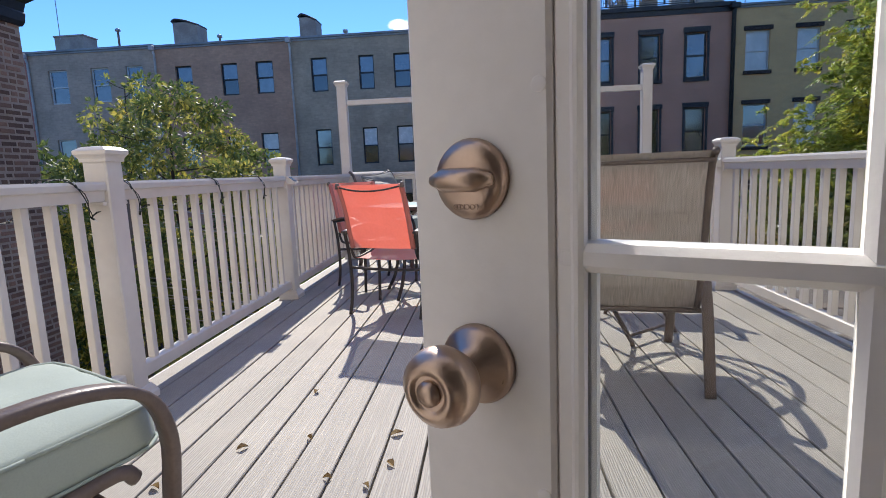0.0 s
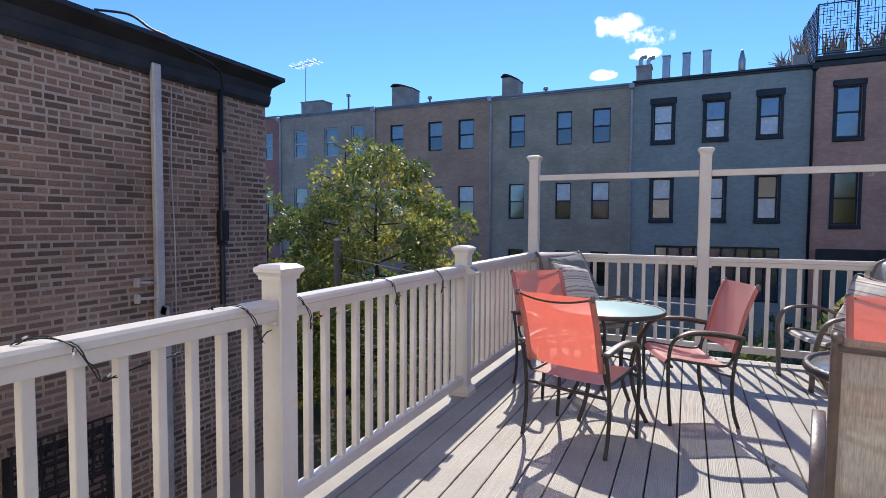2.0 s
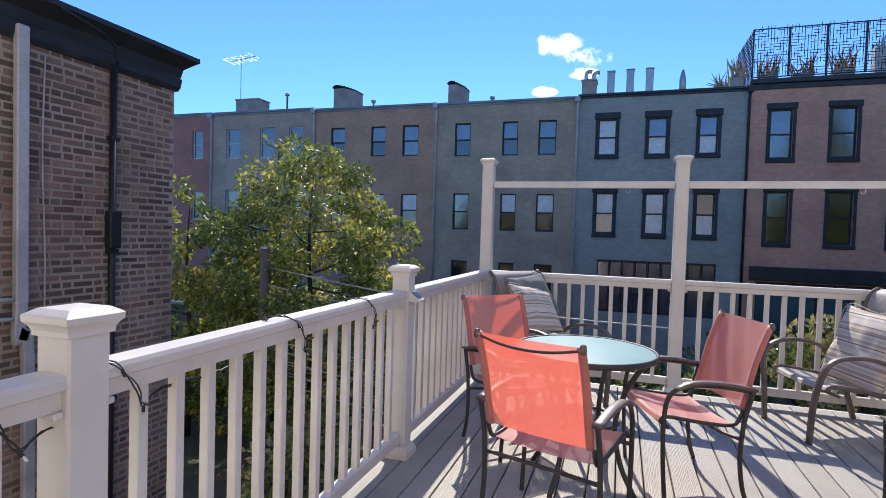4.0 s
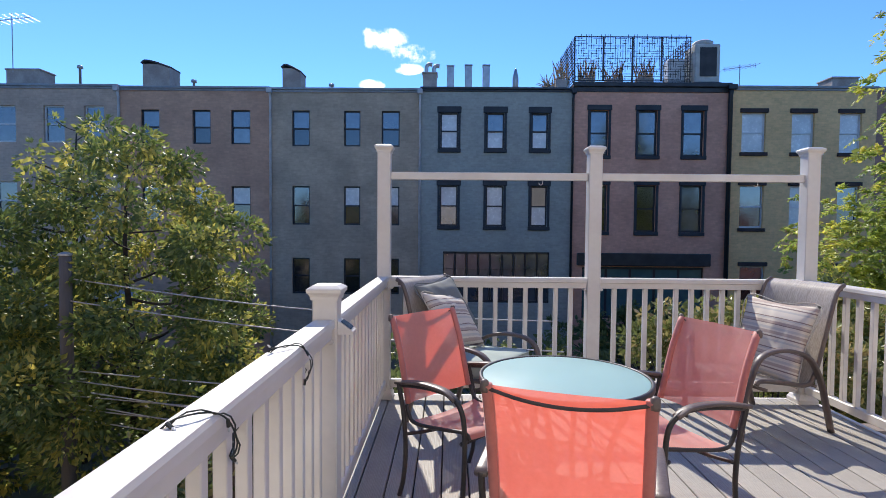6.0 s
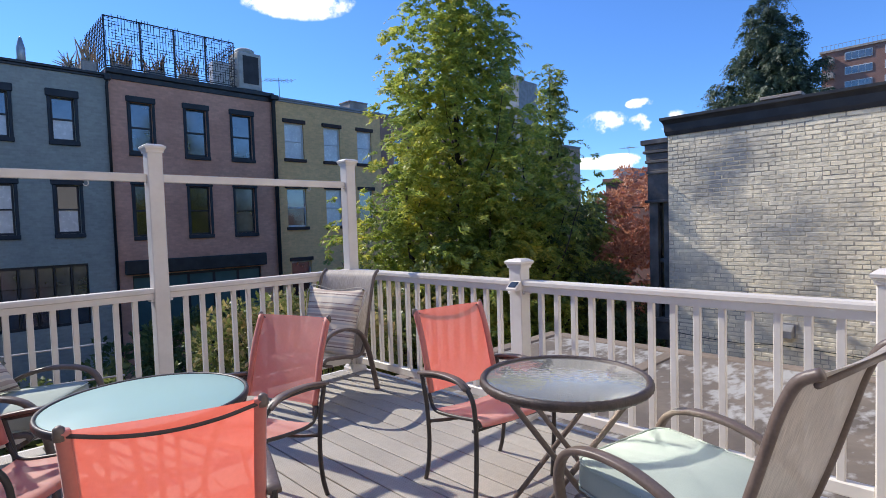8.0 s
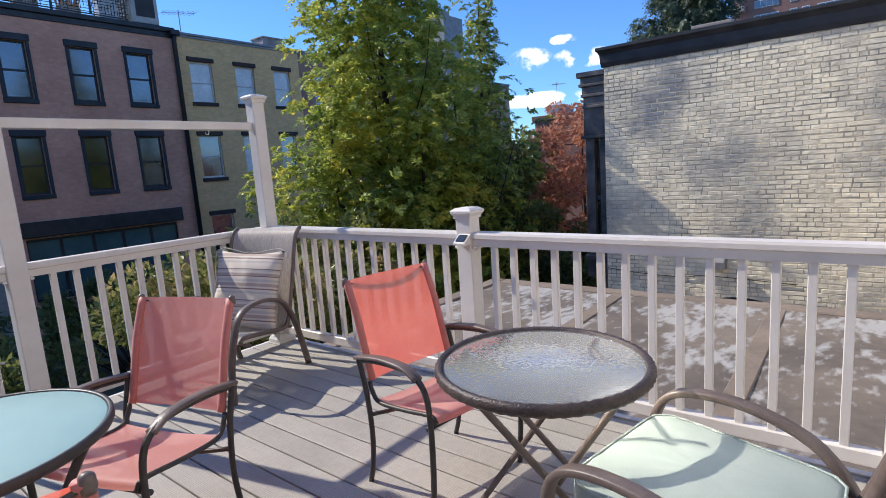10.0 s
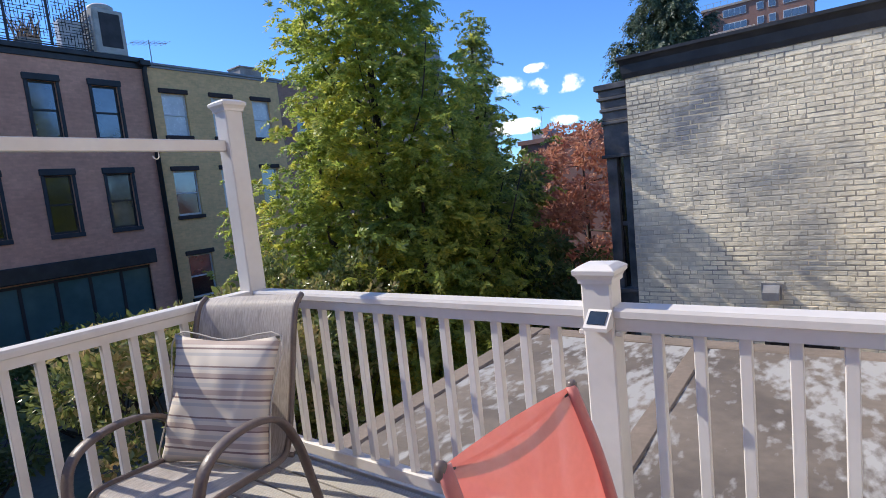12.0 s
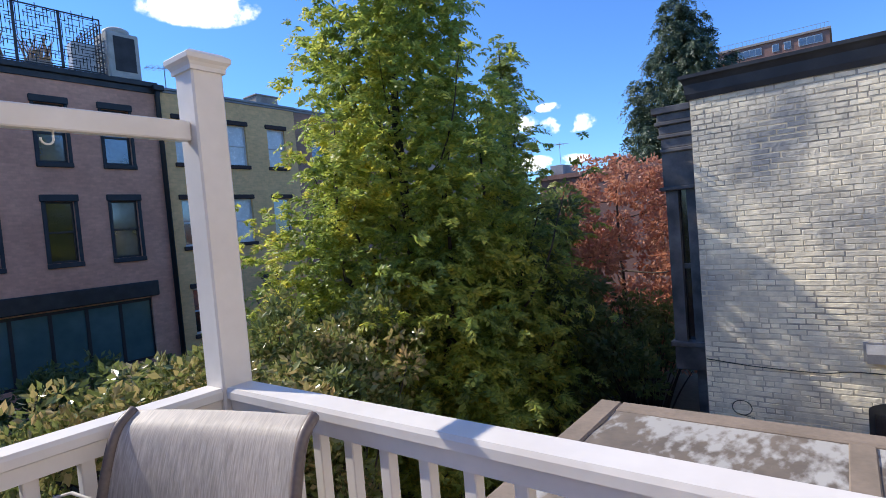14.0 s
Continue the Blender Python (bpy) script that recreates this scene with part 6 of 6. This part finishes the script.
def spray_cloud(name, sprays, per, length, size, mat, parent, seed):
    """Feathery drooping sprays: pairs of narrow leaflets along arching stalks; sprays are (x, y, z, dx, dy, dz)."""
    rng = np.random.default_rng(seed)
    s = np.array(sprays, float)
    n = len(s)
    base, out = s[:, None, :3], s[:, None, 3:]
    u = np.tile(np.linspace(0.08, 1.0, per)[None, :, None], (n, 1, 1))
    run = length * rng.uniform(0.6, 1.3, (n, 1, 1))
    sag = np.array([0.0, 0.0, -1.0])
    p = base + out * u * run + sag * (u**2) * run * 0.62 + rng.normal(scale=0.012, size=(n, per, 3))
    axis = out + sag * u * 0.9
    axis = axis / np.linalg.norm(axis, axis=2, keepdims=True)
    side = np.cross(axis, np.array([0.0, 0.0, 1.0])) + rng.normal(scale=0.25, size=(n, 1, 3))
    side /= np.linalg.norm(side, axis=2, keepdims=True)
    flip = np.where(np.arange(per) % 2 == 0, 1.0, -1.0)[None, :, None]
    leaf = side * flip * 0.9 + axis * 0.55 + sag * 0.35 + rng.normal(scale=0.3, size=(n, per, 3))
    leaf /= np.linalg.norm(leaf, axis=2, keepdims=True)
    wide = np.cross(leaf, np.cross(axis, side) + rng.normal(scale=0.35, size=(n, per, 3)))
    wide /= np.linalg.norm(wide, axis=2, keepdims=True)
    k = size * rng.uniform(0.6, 1.25, (n, per, 1)) * (1.15 - 0.5 * u)
    verts = np.stack([p, p + leaf * k * 0.5 - wide * k * 0.19, p + leaf * k, p + leaf * k * 0.5 + wide * k * 0.19], 2).reshape(-1, 3)
    faces = np.arange(4 * n * per).reshape(-1, 4)
    return raw_mesh(name, verts.tolist(), faces.tolist(), mat, parent)


def make_feather_tree(label, at, height, width, mat, seed, count, base=0.1, spires=((0, 0, 1.0, 1.0),), per=44, length=0.50, size=0.135, limbs=44, taper=0.68):
    """A broad irregular tree; spires are (dx, dy, share of height, share of width) of leaders that merge low down."""
    rnd = random.Random(seed)
    t = thing("tree", label, "tree", "", pose(*at))
    sprays = []
    weight = [h * w * w for _, _, h, w in spires]
    for i, (dx, dy, hs, ws) in enumerate(spires):
        top = height * hs
        bm = bmesh.new()
        limb(bm, [(dx * 0.1, dy * 0.1, 0), (dx * 0.5 + 0.1, dy * 0.5, top * 0.3), (dx - 0.08, dy, top * 0.62), (dx, dy, top * 0.97)], height * (0.016 if i == 0 else 0.009), 0.015)
        part("trunk" if i == 0 else "limb", bm, BARK, t, "", True)
        boughs = max(int((230 if i == 0 else 90) * ws), 12)
        each = int(count * weight[i] / sum(weight) / boughs)
        for k in range(boughs):
            v = 1 - (1 - (k + rnd.random()) / boughs) ** 0.62
            z = top * (base + (1 - base) * v)
            a = k * 2.399963 + rnd.uniform(-0.5, 0.5)
            bulge = 1 + 0.5 * noise.noise(Vector((math.cos(a) * 1.3 + seed, math.sin(a) * 1.3, z * 0.5)))
            reach = width * ws * bulge * (1 - v) ** taper * (0.74 + 0.26 * min(v / 0.15, 1)) * rnd.choice((0.6, 0.75, 0.85, 0.95, 1.0, 1.22)) + 0.1
            # each bough climbs outwards and ends in an upright plume
            rise = reach * rnd.uniform(0.9, 1.5) + 0.3
            tip = Vector((dx + reach * math.cos(a), dy + reach * math.sin(a), z))
            root = Vector((dx, dy, max(z - rise, 0.5)))
            elbow = root.lerp(tip, 0.62) + Vector((math.cos(a), math.sin(a), -0.5)) * reach * 0.14
            curve = curve_points([root, elbow, tip], 8)
            thick = 0.16 + 0.085 * reach
            for m in range(each):
                q = curve[min(int(len(curve) * (0.18 + 0.82 * rnd.random() ** 0.75)), len(curve) - 1)]
                c = rnd.uniform(0, 6.283)
                d = Vector((math.cos(c) + 0.5 * math.cos(a), math.sin(c) + 0.5 * math.sin(a), rnd.uniform(0.0, 1.7))).normalized()
                q = q + Vector((rnd.gauss(0, thick), rnd.gauss(0, thick), rnd.gauss(0, thick * 1.3)))
                sprays.append((q.x, q.y, q.z, d.x, d.y, d.z))
            if k % max(boughs // (limbs if i == 0 else 10), 1) == 0 and v < 0.95:
                bm = bmesh.new()
                limb(bm, [root, elbow, tip], 0.05 * (1.15 - v), 0.01)
                part("limb", bm, BARK, t, "", True)
    spray_cloud("crown", sprays, per, length, size, mat, t, seed)
    return t


def make_spruce(label, at, height, width, seed):
    """A conifer: whorls of boughs that dip and turn up at the tip, hung with drooping twigs."""
    rnd = random.Random(seed)
    t = thing("tree", label, "tree", "", pose(*at))
    bm = bmesh.new()
    limb(bm, [(0, 0, 0), (0.1, 0, height * 0.5), (0, 0, height)], 0.4, 0.03)
    part("trunk", bm, BARK, t, "", True)
    sprays = []
    for k in range(250):
        v = 1 - (1 - (k + rnd.random()) / 250) ** 0.6
        z = height * (0.1 + 0.9 * v)
        a = k * 2.399963 + rnd.uniform(-0.3, 0.3)
        reach = (width * (1 - v) ** 0.82 + 0.25) * rnd.uniform(0.6, 1.08)
        out = Vector((math.cos(a), math.sin(a), 0))
        curve = curve_points([(0, 0, z), out * reach * 0.55 + Vector((0, 0, z - 0.10 * reach)), out * reach + Vector((0, 0, z - 0.06 * reach))], 6)
        if k % 6 == 0 and v < 0.9:
            bm = bmesh.new()
            sweep(bm, curve, [0.10 * (1.1 - v)] * (len(curve) - 1) + [0.02], seg=5)
            part("limb", bm, BARK, t, "", True)
        for m in range(int(15 + 6.5 * reach)):
            s = rnd.random() ** 0.7
            q = curve[min(int(s * len(curve)), len(curve) - 1)] + Vector((rnd.gauss(0, 0.22), rnd.gauss(0, 0.22), rnd.gauss(0, 0.12)))
            c = a + rnd.choice((-1, 1)) * rnd.uniform(0.2, 1.3)
            d = Vector((math.cos(c), math.sin(c), rnd.uniform(-0.9, 0.15))).normalized()
            sprays.append((q.x, q.y, q.z, d.x, d.y, d.z))
    spray_cloud("crown", sprays, 16, 1.15, 0.42, NEEDLES, t, seed)
    return t


make_feather_tree("tall feathery green tree with yellowing leaves in the yard", (9.95, 11.85, GROUND), 13.0, 3.4, LEAF_BIG, 3, 10500, 0.1, ((0, 0, 1.0, 1.0), (-2.0, -0.1, 0.60, 0.45), (1.5, -1.1, 0.62, 0.5), (-0.5, -1.5, 0.52, 0.6)), taper=0.66)
make_feather_tree("slender dark green tree beside the tall one", (14.2, 11.6, GROUND), 10.7, 1.55, LEAF_FEATHER_DARK, 8, 4300, 0.08, ((0, 0, 1.0, 1.0), (1.4, -0.6, 0.56, 1.25), (-1.1, -0.6, 0.58, 1.0)), limbs=24, taper=1.25)
make_tree("dense dark broadleaf tree behind the flat roof", (12.7, 10.7, GROUND), 6.2, 2.3, LEAF_DARK, 12, 18000, 0.09, "round", 0.1, 70, 12)
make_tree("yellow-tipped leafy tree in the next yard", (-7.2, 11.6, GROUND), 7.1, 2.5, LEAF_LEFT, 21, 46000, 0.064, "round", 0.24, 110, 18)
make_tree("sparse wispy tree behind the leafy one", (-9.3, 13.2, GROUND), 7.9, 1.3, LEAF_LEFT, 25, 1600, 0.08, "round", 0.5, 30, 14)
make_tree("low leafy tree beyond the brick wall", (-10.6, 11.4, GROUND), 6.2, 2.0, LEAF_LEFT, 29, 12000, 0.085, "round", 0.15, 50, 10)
make_tree("russet autumn tree beside the dark bay", (17.8, 9.8, GROUND), 7.2, 2.9, LEAF_RED, 33, 34000, 0.085, "round", 0.15, 90, 12)
make_spruce("tall dark spruce far beyond the roofs", (62.0, 17.0, GROUND), 28.5, 10.8, 41)


def make_shrub(label, at, rx, ry, height, mat, seed, leaves, size=0.06):
    rnd = random.Random(seed)
    s = thing("shrub", label, "shrub", "", pose(*at))
    centres = []
    for k in range(44):
        a, r = rnd.uniform(0, 6.28), rnd.random() ** 0.5
        x, y = rx * r * math.cos(a), ry * r * math.sin(a)
        z = height * (0.30 + 0.68 * rnd.random() ** 0.55 * (1 - 0.3 * r * r))
        centres.append((x, y, z, rnd.uniform(0.22, 0.46)))
        for m in range(3):
            centres.append((x + rnd.uniform(-0.3, 0.3), y + rnd.uniform(-0.3, 0.3), z + rnd.uniform(0.2, 0.5), rnd.uniform(0.08, 0.14)))
        bm = bmesh.new()
        limb(bm, [(x * 0.3, y * 0.3, 0), (x * 0.6, y * 0.6, z * 0.5), (x, y, z)], 0.03, 0.008)
        part("stem", bm, BARK, s, "", True)
    leaf_cloud("foliage", centres, leaves, size, mat, s, seed, droop=-0.2, flat=0.8)
    return s


make_shrub("glossy shrub with brownish tips in the yard", (4.1, 10.3, GROUND), 1.9, 1.3, 4.4, LEAF_SHRUB, 51, 17000)
make_shrub("glossy shrub with brownish tips behind the railing", (6.3, 10.7, GROUND), 2.0, 1.3, 4.5, LEAF_SHRUB, 52, 18000)
make_shrub("dark ferny bush against the far house", (5.8, 19.0, GROUND), 3.2, 1.6, 2.6, LEAF_DARK, 53, 6000, 0.1)
make_shrub("dark bush in the middle of the yard", (0.6, 13.5, GROUND), 2.4, 1.6, 2.6, LEAF_DARK, 54, 6000, 0.08)
make_shrub("dark bush below the deck", (-3.2, 12.0, GROUND), 1.6, 1.6, 2.9, LEAF_DARK, 55, 5000, 0.08)
make_shrub("low leafy bush with pale tips by the brick wall", (-4.9, 8.0, GROUND), 0.8, 0.9, 2.3, LEAF_SHRUB, 56, 2500, 0.07)
make_shrub("dark bush under the russet tree", (14.6, 8.3, GROUND), 2.4, 1.4, 3.0, LEAF_DARK, 57, 6000, 0.08)
make_shrub("dark bush in the farther yards", (-15.5, 18.0, GROUND), 3.5, 1.6, 3.2, LEAF_DARK, 58, 6000, 0.1)

# ---- yard: fence, shed, pole, wires ----
f = thing("fence", "brown wooden board fence across the yard", "fence")
for z in (-2.3, -3.4):
    part("rail", one_box(-5.5, 8.79, z, -1.0, 8.83, z + 0.09), WOOD, f)
first = None
for k in range(30):
    if first is None:
        first = part("board", one_box(-5.5, 8.765, GROUND, -5.36, 8.785, -1.98, bev=0.003), WOOD, f)
    else:
        c = new("board", first.data)
        c.parent, c.location = f, (k * 0.15, 0, random.uniform(-0.015, 0.015))
part("coping", one_box(-5.52, 8.74, -1.955, -0.98, 8.85, -1.91, bev=0.004), WOOD, f)
s = thing("shed", "garden shed with pale grey felt roof", "shed")
part("body", one_box(-13.5, 14.0, GROUND, -9.9, 16.5, -1.1), WOOD, s)
bm = bmesh.new()
ring = ((13.8, -1.15), (16.7, -0.6), (16.7, -0.52), (13.8, -1.07))
ends = [[bm.verts.new((x, y, z)) for y, z in ring] for x in (-13.7, -9.7)]
for k in range(4):
    bm.faces.new((ends[0][k], ends[0][(k + 1) % 4], ends[1][(k + 1) % 4], ends[1][k]))
bm.faces.new(ends[0]), bm.faces.new(list(reversed(ends[1])))
part("roof", bm, EAVE, s, "pale grey felt roof")
p = thing("utility_pole", "weathered grey wooden pole in the yards", "pole")
bm = bmesh.new()
sweep(bm, [(-7.0, 9.6, GROUND), (-7.0, 9.6, 0.9)], [0.11, 0.085], seg=10)
part("shaft", bm, POLE_WOOD, p, "", True)
part("pole_cap", turned(bmesh.new(), [(0.10, 0.9), (0.10, 0.93), (0.03, 0.96)], 10, (-7.0, 9.6, 0)), METAL_GREY, p)
for y0, z0, y1, z1, sag in ((9.6, 0.55, 9.2, 0.02, 0.15), (9.6, 0.2, 8.4, -0.25, 0.1), (9.6, -0.9, 9.4, -1.2, 0.08), (9.6, -1.3, 9.4, -1.5, 0.1), (9.6, -1.5, 9.1, -1.75, 0.1), (9.6, -1.05, 9.0, -1.35, 0.14), (9.6, -1.2, 9.3, -1.62, 0.18), (9.6, -1.4, 8.9, -1.9, 0.16), (9.6, -1.65, 9.2, -2.0, 0.2)):
    c = thing("overhead_cable", "thin pale cable strung across the yards", "cable", "overhead cables")
    bm = bmesh.new()
    pts = [(-7.0 + 7.5 * u, y0 + (y1 - y0) * u, z0 + (z1 - z0) * u - sag * math.sin(math.pi * u)) for u in np.linspace(0, 1, 14)]
    sweep(bm, pts, 0.011, seg=5)
    part("line", bm, PIPE_WHITE, c, "", True)

# ---- far buildings ----
FAR_BRICK = masonry("far_brick", (0.31, 0.16, 0.125), (0.26, 0.14, 0.11), (0.30, 0.19, 0.15), relief=0.1)
t = thing("apartment_tower", "red brick apartment tower with white window bands", "tower", "", pose(0, 3.6, -0.6))
part("wall", one_box(128, 1.5, GROUND + 0.6, 142, 20.5, 33.2), FAR_BRICK, t)
part("roof", one_box(127.7, 1.2, 33.2, 142.3, 20.8, 33.6), CHIMNEY, t)
bm = bmesh.new()
for k in range(30):
    box(bm, 127.9, 1.5 + k * 0.65, 33.6, 127.95, 1.55 + k * 0.65, 34.5)
box(bm, 127.88, 1.4, 34.5, 127.97, 20.6, 34.56)
part("roof_railing", bm, METAL_GREY, t)
for j in range(6):
    z = 31.1 - j * 2.75
    for y0, y1 in ((2.6, 6.4), (7.6, 8.8), (9.6, 10.8), (12.6, 16.8)):
        bm = bmesh.new()
        box(bm, 127.9, y0, z, 127.997, y1, z + 1.5)
        w = part("window", bm, WHITE_FRAME, t)
        n = max(int((y1 - y0) / 1.0), 1)
        for k in range(n):
            a = y0 + 0.12 + k * (y1 - y0 - 0.12) / n
            part("pane", one_box(127.86, a, z + 0.15, 127.895, a + (y1 - y0 - 0.12) / n - 0.12, z + 1.35), PANE_SKY, w)
    part("balcony", one_box(126.6, 18.4, z - 0.3, 127.997, 20.4, z + 0.8), CHIMNEY, t)
t = thing("far_tower", "distant grey tower block behind the tree", "tower")
part("body", one_box(97, 75, GROUND, 104, 82, 33.5), EAVE, t)
part("roof_house", one_box(99, 77, 33.5, 102, 80, 35.2), EAVE, t)
t = thing("brick_building", "low flat-roofed brick building beyond the trees", "building")
part("wall", one_box(40, 14, GROUND, 52, 23.5, 4.4), FAR_BRICK, t)
part("parapet", one_box(39.8, 13.8, 4.4, 52.2, 23.7, 4.75), FAR_BRICK, t)
part("stair_house", one_box(42, 22.3, 4.75, 45, 23.4, 5.7), EAVE, t)


# ---- small things on the deck ----
def make_solar_light(at):
    s = thing("solar_light", "small white solar light on a railing post", "lamp", "solar lights", at)
    bm = bmesh.new()
    ring = ((-0.03, 0.0), (0.035, 0.0), (0.035, 0.012), (-0.03, 0.06))
    ends = [[bm.verts.new((x, -y - 0.03, z)) for y, z in ring] for x in (-0.04, 0.04)]
    for k in range(4):
        bm.faces.new((ends[0][k], ends[0][(k + 1) % 4], ends[1][(k + 1) % 4], ends[1][k]))
    bm.faces.new(ends[0]), bm.faces.new(list(reversed(ends[1])))
    part("case", bm, WHITE, s)
    bm = bmesh.new()
    slope = math.atan2(0.048, 0.065)
    box(bm, -0.03, -0.027, 0, 0.03, 0.027, 0.003)
    bmesh.ops.rotate(bm, verts=bm.verts, cent=(0, 0, 0), matrix=Matrix.Rotation(slope, 3, "X"))
    bmesh.ops.translate(bm, verts=bm.verts, vec=(0, -0.0325, 0.0375))
    part("solar_cell", bm, SOLAR, s, "dark solar cell")
    return s


first_light = make_solar_light(pose(RIGHT_X - 0.053, POST_Y[2] - 0.012, 0.92, 0, 0, -90))
copy_thing(first_light, pose(LEFT_X + 0.053, POST_Y[2], 0.92, 0, 0, 90))


def make_string_lights():
    """Dark wire with tiny bulbs wound along the top rail."""
    s = thing("string_lights", "dark green wire string lights wound along the railing", "string lights")
    rnd = random.Random(4)
    for y0, y1 in ((0.1, POST_Y[1] - 0.06), (POST_Y[1] - 0.05, POST_Y[2] - 0.06)):
        bm = bmesh.new()
        pts, y = [], y0
        while y < y1:
            step = rnd.uniform(0.5, 0.8)
            out, ins = LEFT_X - 0.055, LEFT_X + 0.056
            pts += [(out, y, 0.93), (LEFT_X - 0.02, y + 0.03, 0.993), (LEFT_X + 0.03, y + 0.09, 0.994), (ins, y + 0.13, 0.965), (ins + 0.004, y + 0.17, 0.90), (ins - 0.03, y + 0.22, 0.845), (LEFT_X, y + 0.30, 0.87 + rnd.uniform(-0.03, 0.02)), (LEFT_X - 0.03, y + step * 0.85, 0.86)]
            y += step
        path = curve_points(pts, 4)
        sweep(bm, path, 0.0022, seg=5, side=(0, 0, 1))
        sweep(bm, [(p.x + 0.006 * math.sin(k * 1.3), p.y + 0.006, p.z + 0.006 * math.cos(k * 1.3)) for k, p in enumerate(path)], 0.002, seg=5, side=(0, 0, 1))
        wire = part("wire", bm, WIRE, s, "dark green twisted wire", True)
        for k in range(3, len(pts), 2):
            q = Vector(pts[k])
            aim = Vector((rnd.uniform(-0.2, 0.6), rnd.uniform(-0.6, 0.6), rnd.uniform(-0.8, 0.6))).normalized()
            bm = bmesh.new()
            sweep(bm, [q, q + aim * 0.018], 0.0045, seg=6)
            part("socket", bm, WIRE, wire)
            bm = bmesh.new()
            sweep(bm, [q + aim * 0.0185, q + aim * 0.028, q + aim * 0.034], [0.003, 0.003, 0.0008], seg=6)
            part("bulb", bm, BULB, wire)


make_string_lights()

rnd = random.Random(9)
LEAVES = ((-0.28, 1.12), (-0.36, 1.02), (-0.47, 1.05), (-0.33, 1.33), (-0.84, 1.25), (-0.62, 1.3), (0.02, 2.12), (-0.02, 2.27), (0.16, 2.1), (-1.05, 1.0), (0.42, 3.25), (-0.74, 1.75), (0.36, 1.2))
for k, (x, y) in enumerate(LEAVES):
    bm = bmesh.new()
    L_ = rnd.uniform(0.03, 0.055)
    prof = [(0, 0.0), (0.2, 0.22), (0.5, 0.3), (0.8, 0.16), (1.0, 0.0)]
    top = [bm.verts.new((u * L_, w * L_, 0.004 + 0.012 * math.sin(u * 3))) for u, w in prof]
    mid = [bm.verts.new((u * L_, 0, 0.003 + 0.004 * math.sin(u * 3))) for u, w in prof]
    low = [bm.verts.new((u * L_, -w * L_, 0.005 + 0.014 * math.sin(u * 3))) for u, w in prof]
    for i in range(4):
        bm.faces.new((top[i], top[i + 1], mid[i + 1], mid[i])), bm.faces.new((mid[i], mid[i + 1], low[i + 1], low[i]))
    bmesh.ops.remove_doubles(bm, verts=bm.verts, dist=0.0002)
    bmesh.ops.solidify(bm, geom=bm.faces[:], thickness=0.0008)
    ob = part("fallen_leaf", bm, DRY_LEAF, None)
    ob.matrix_basis = pose(x, y, 0.001, 0, 0, rnd.uniform(0, 360))
    tagged(ob, "curled dry yellow-brown leaf lying on the deck", "leaf", "fallen leaves")

# ---- bricks of the two side walls ----
brick_field(wall_w, BRICK_RED, LW_X, 1, -1.5, LW_Y, -2.2, 3.0, lambda y, z: 2.6 < y < 5.0 and 1.1 < z < 3.0)
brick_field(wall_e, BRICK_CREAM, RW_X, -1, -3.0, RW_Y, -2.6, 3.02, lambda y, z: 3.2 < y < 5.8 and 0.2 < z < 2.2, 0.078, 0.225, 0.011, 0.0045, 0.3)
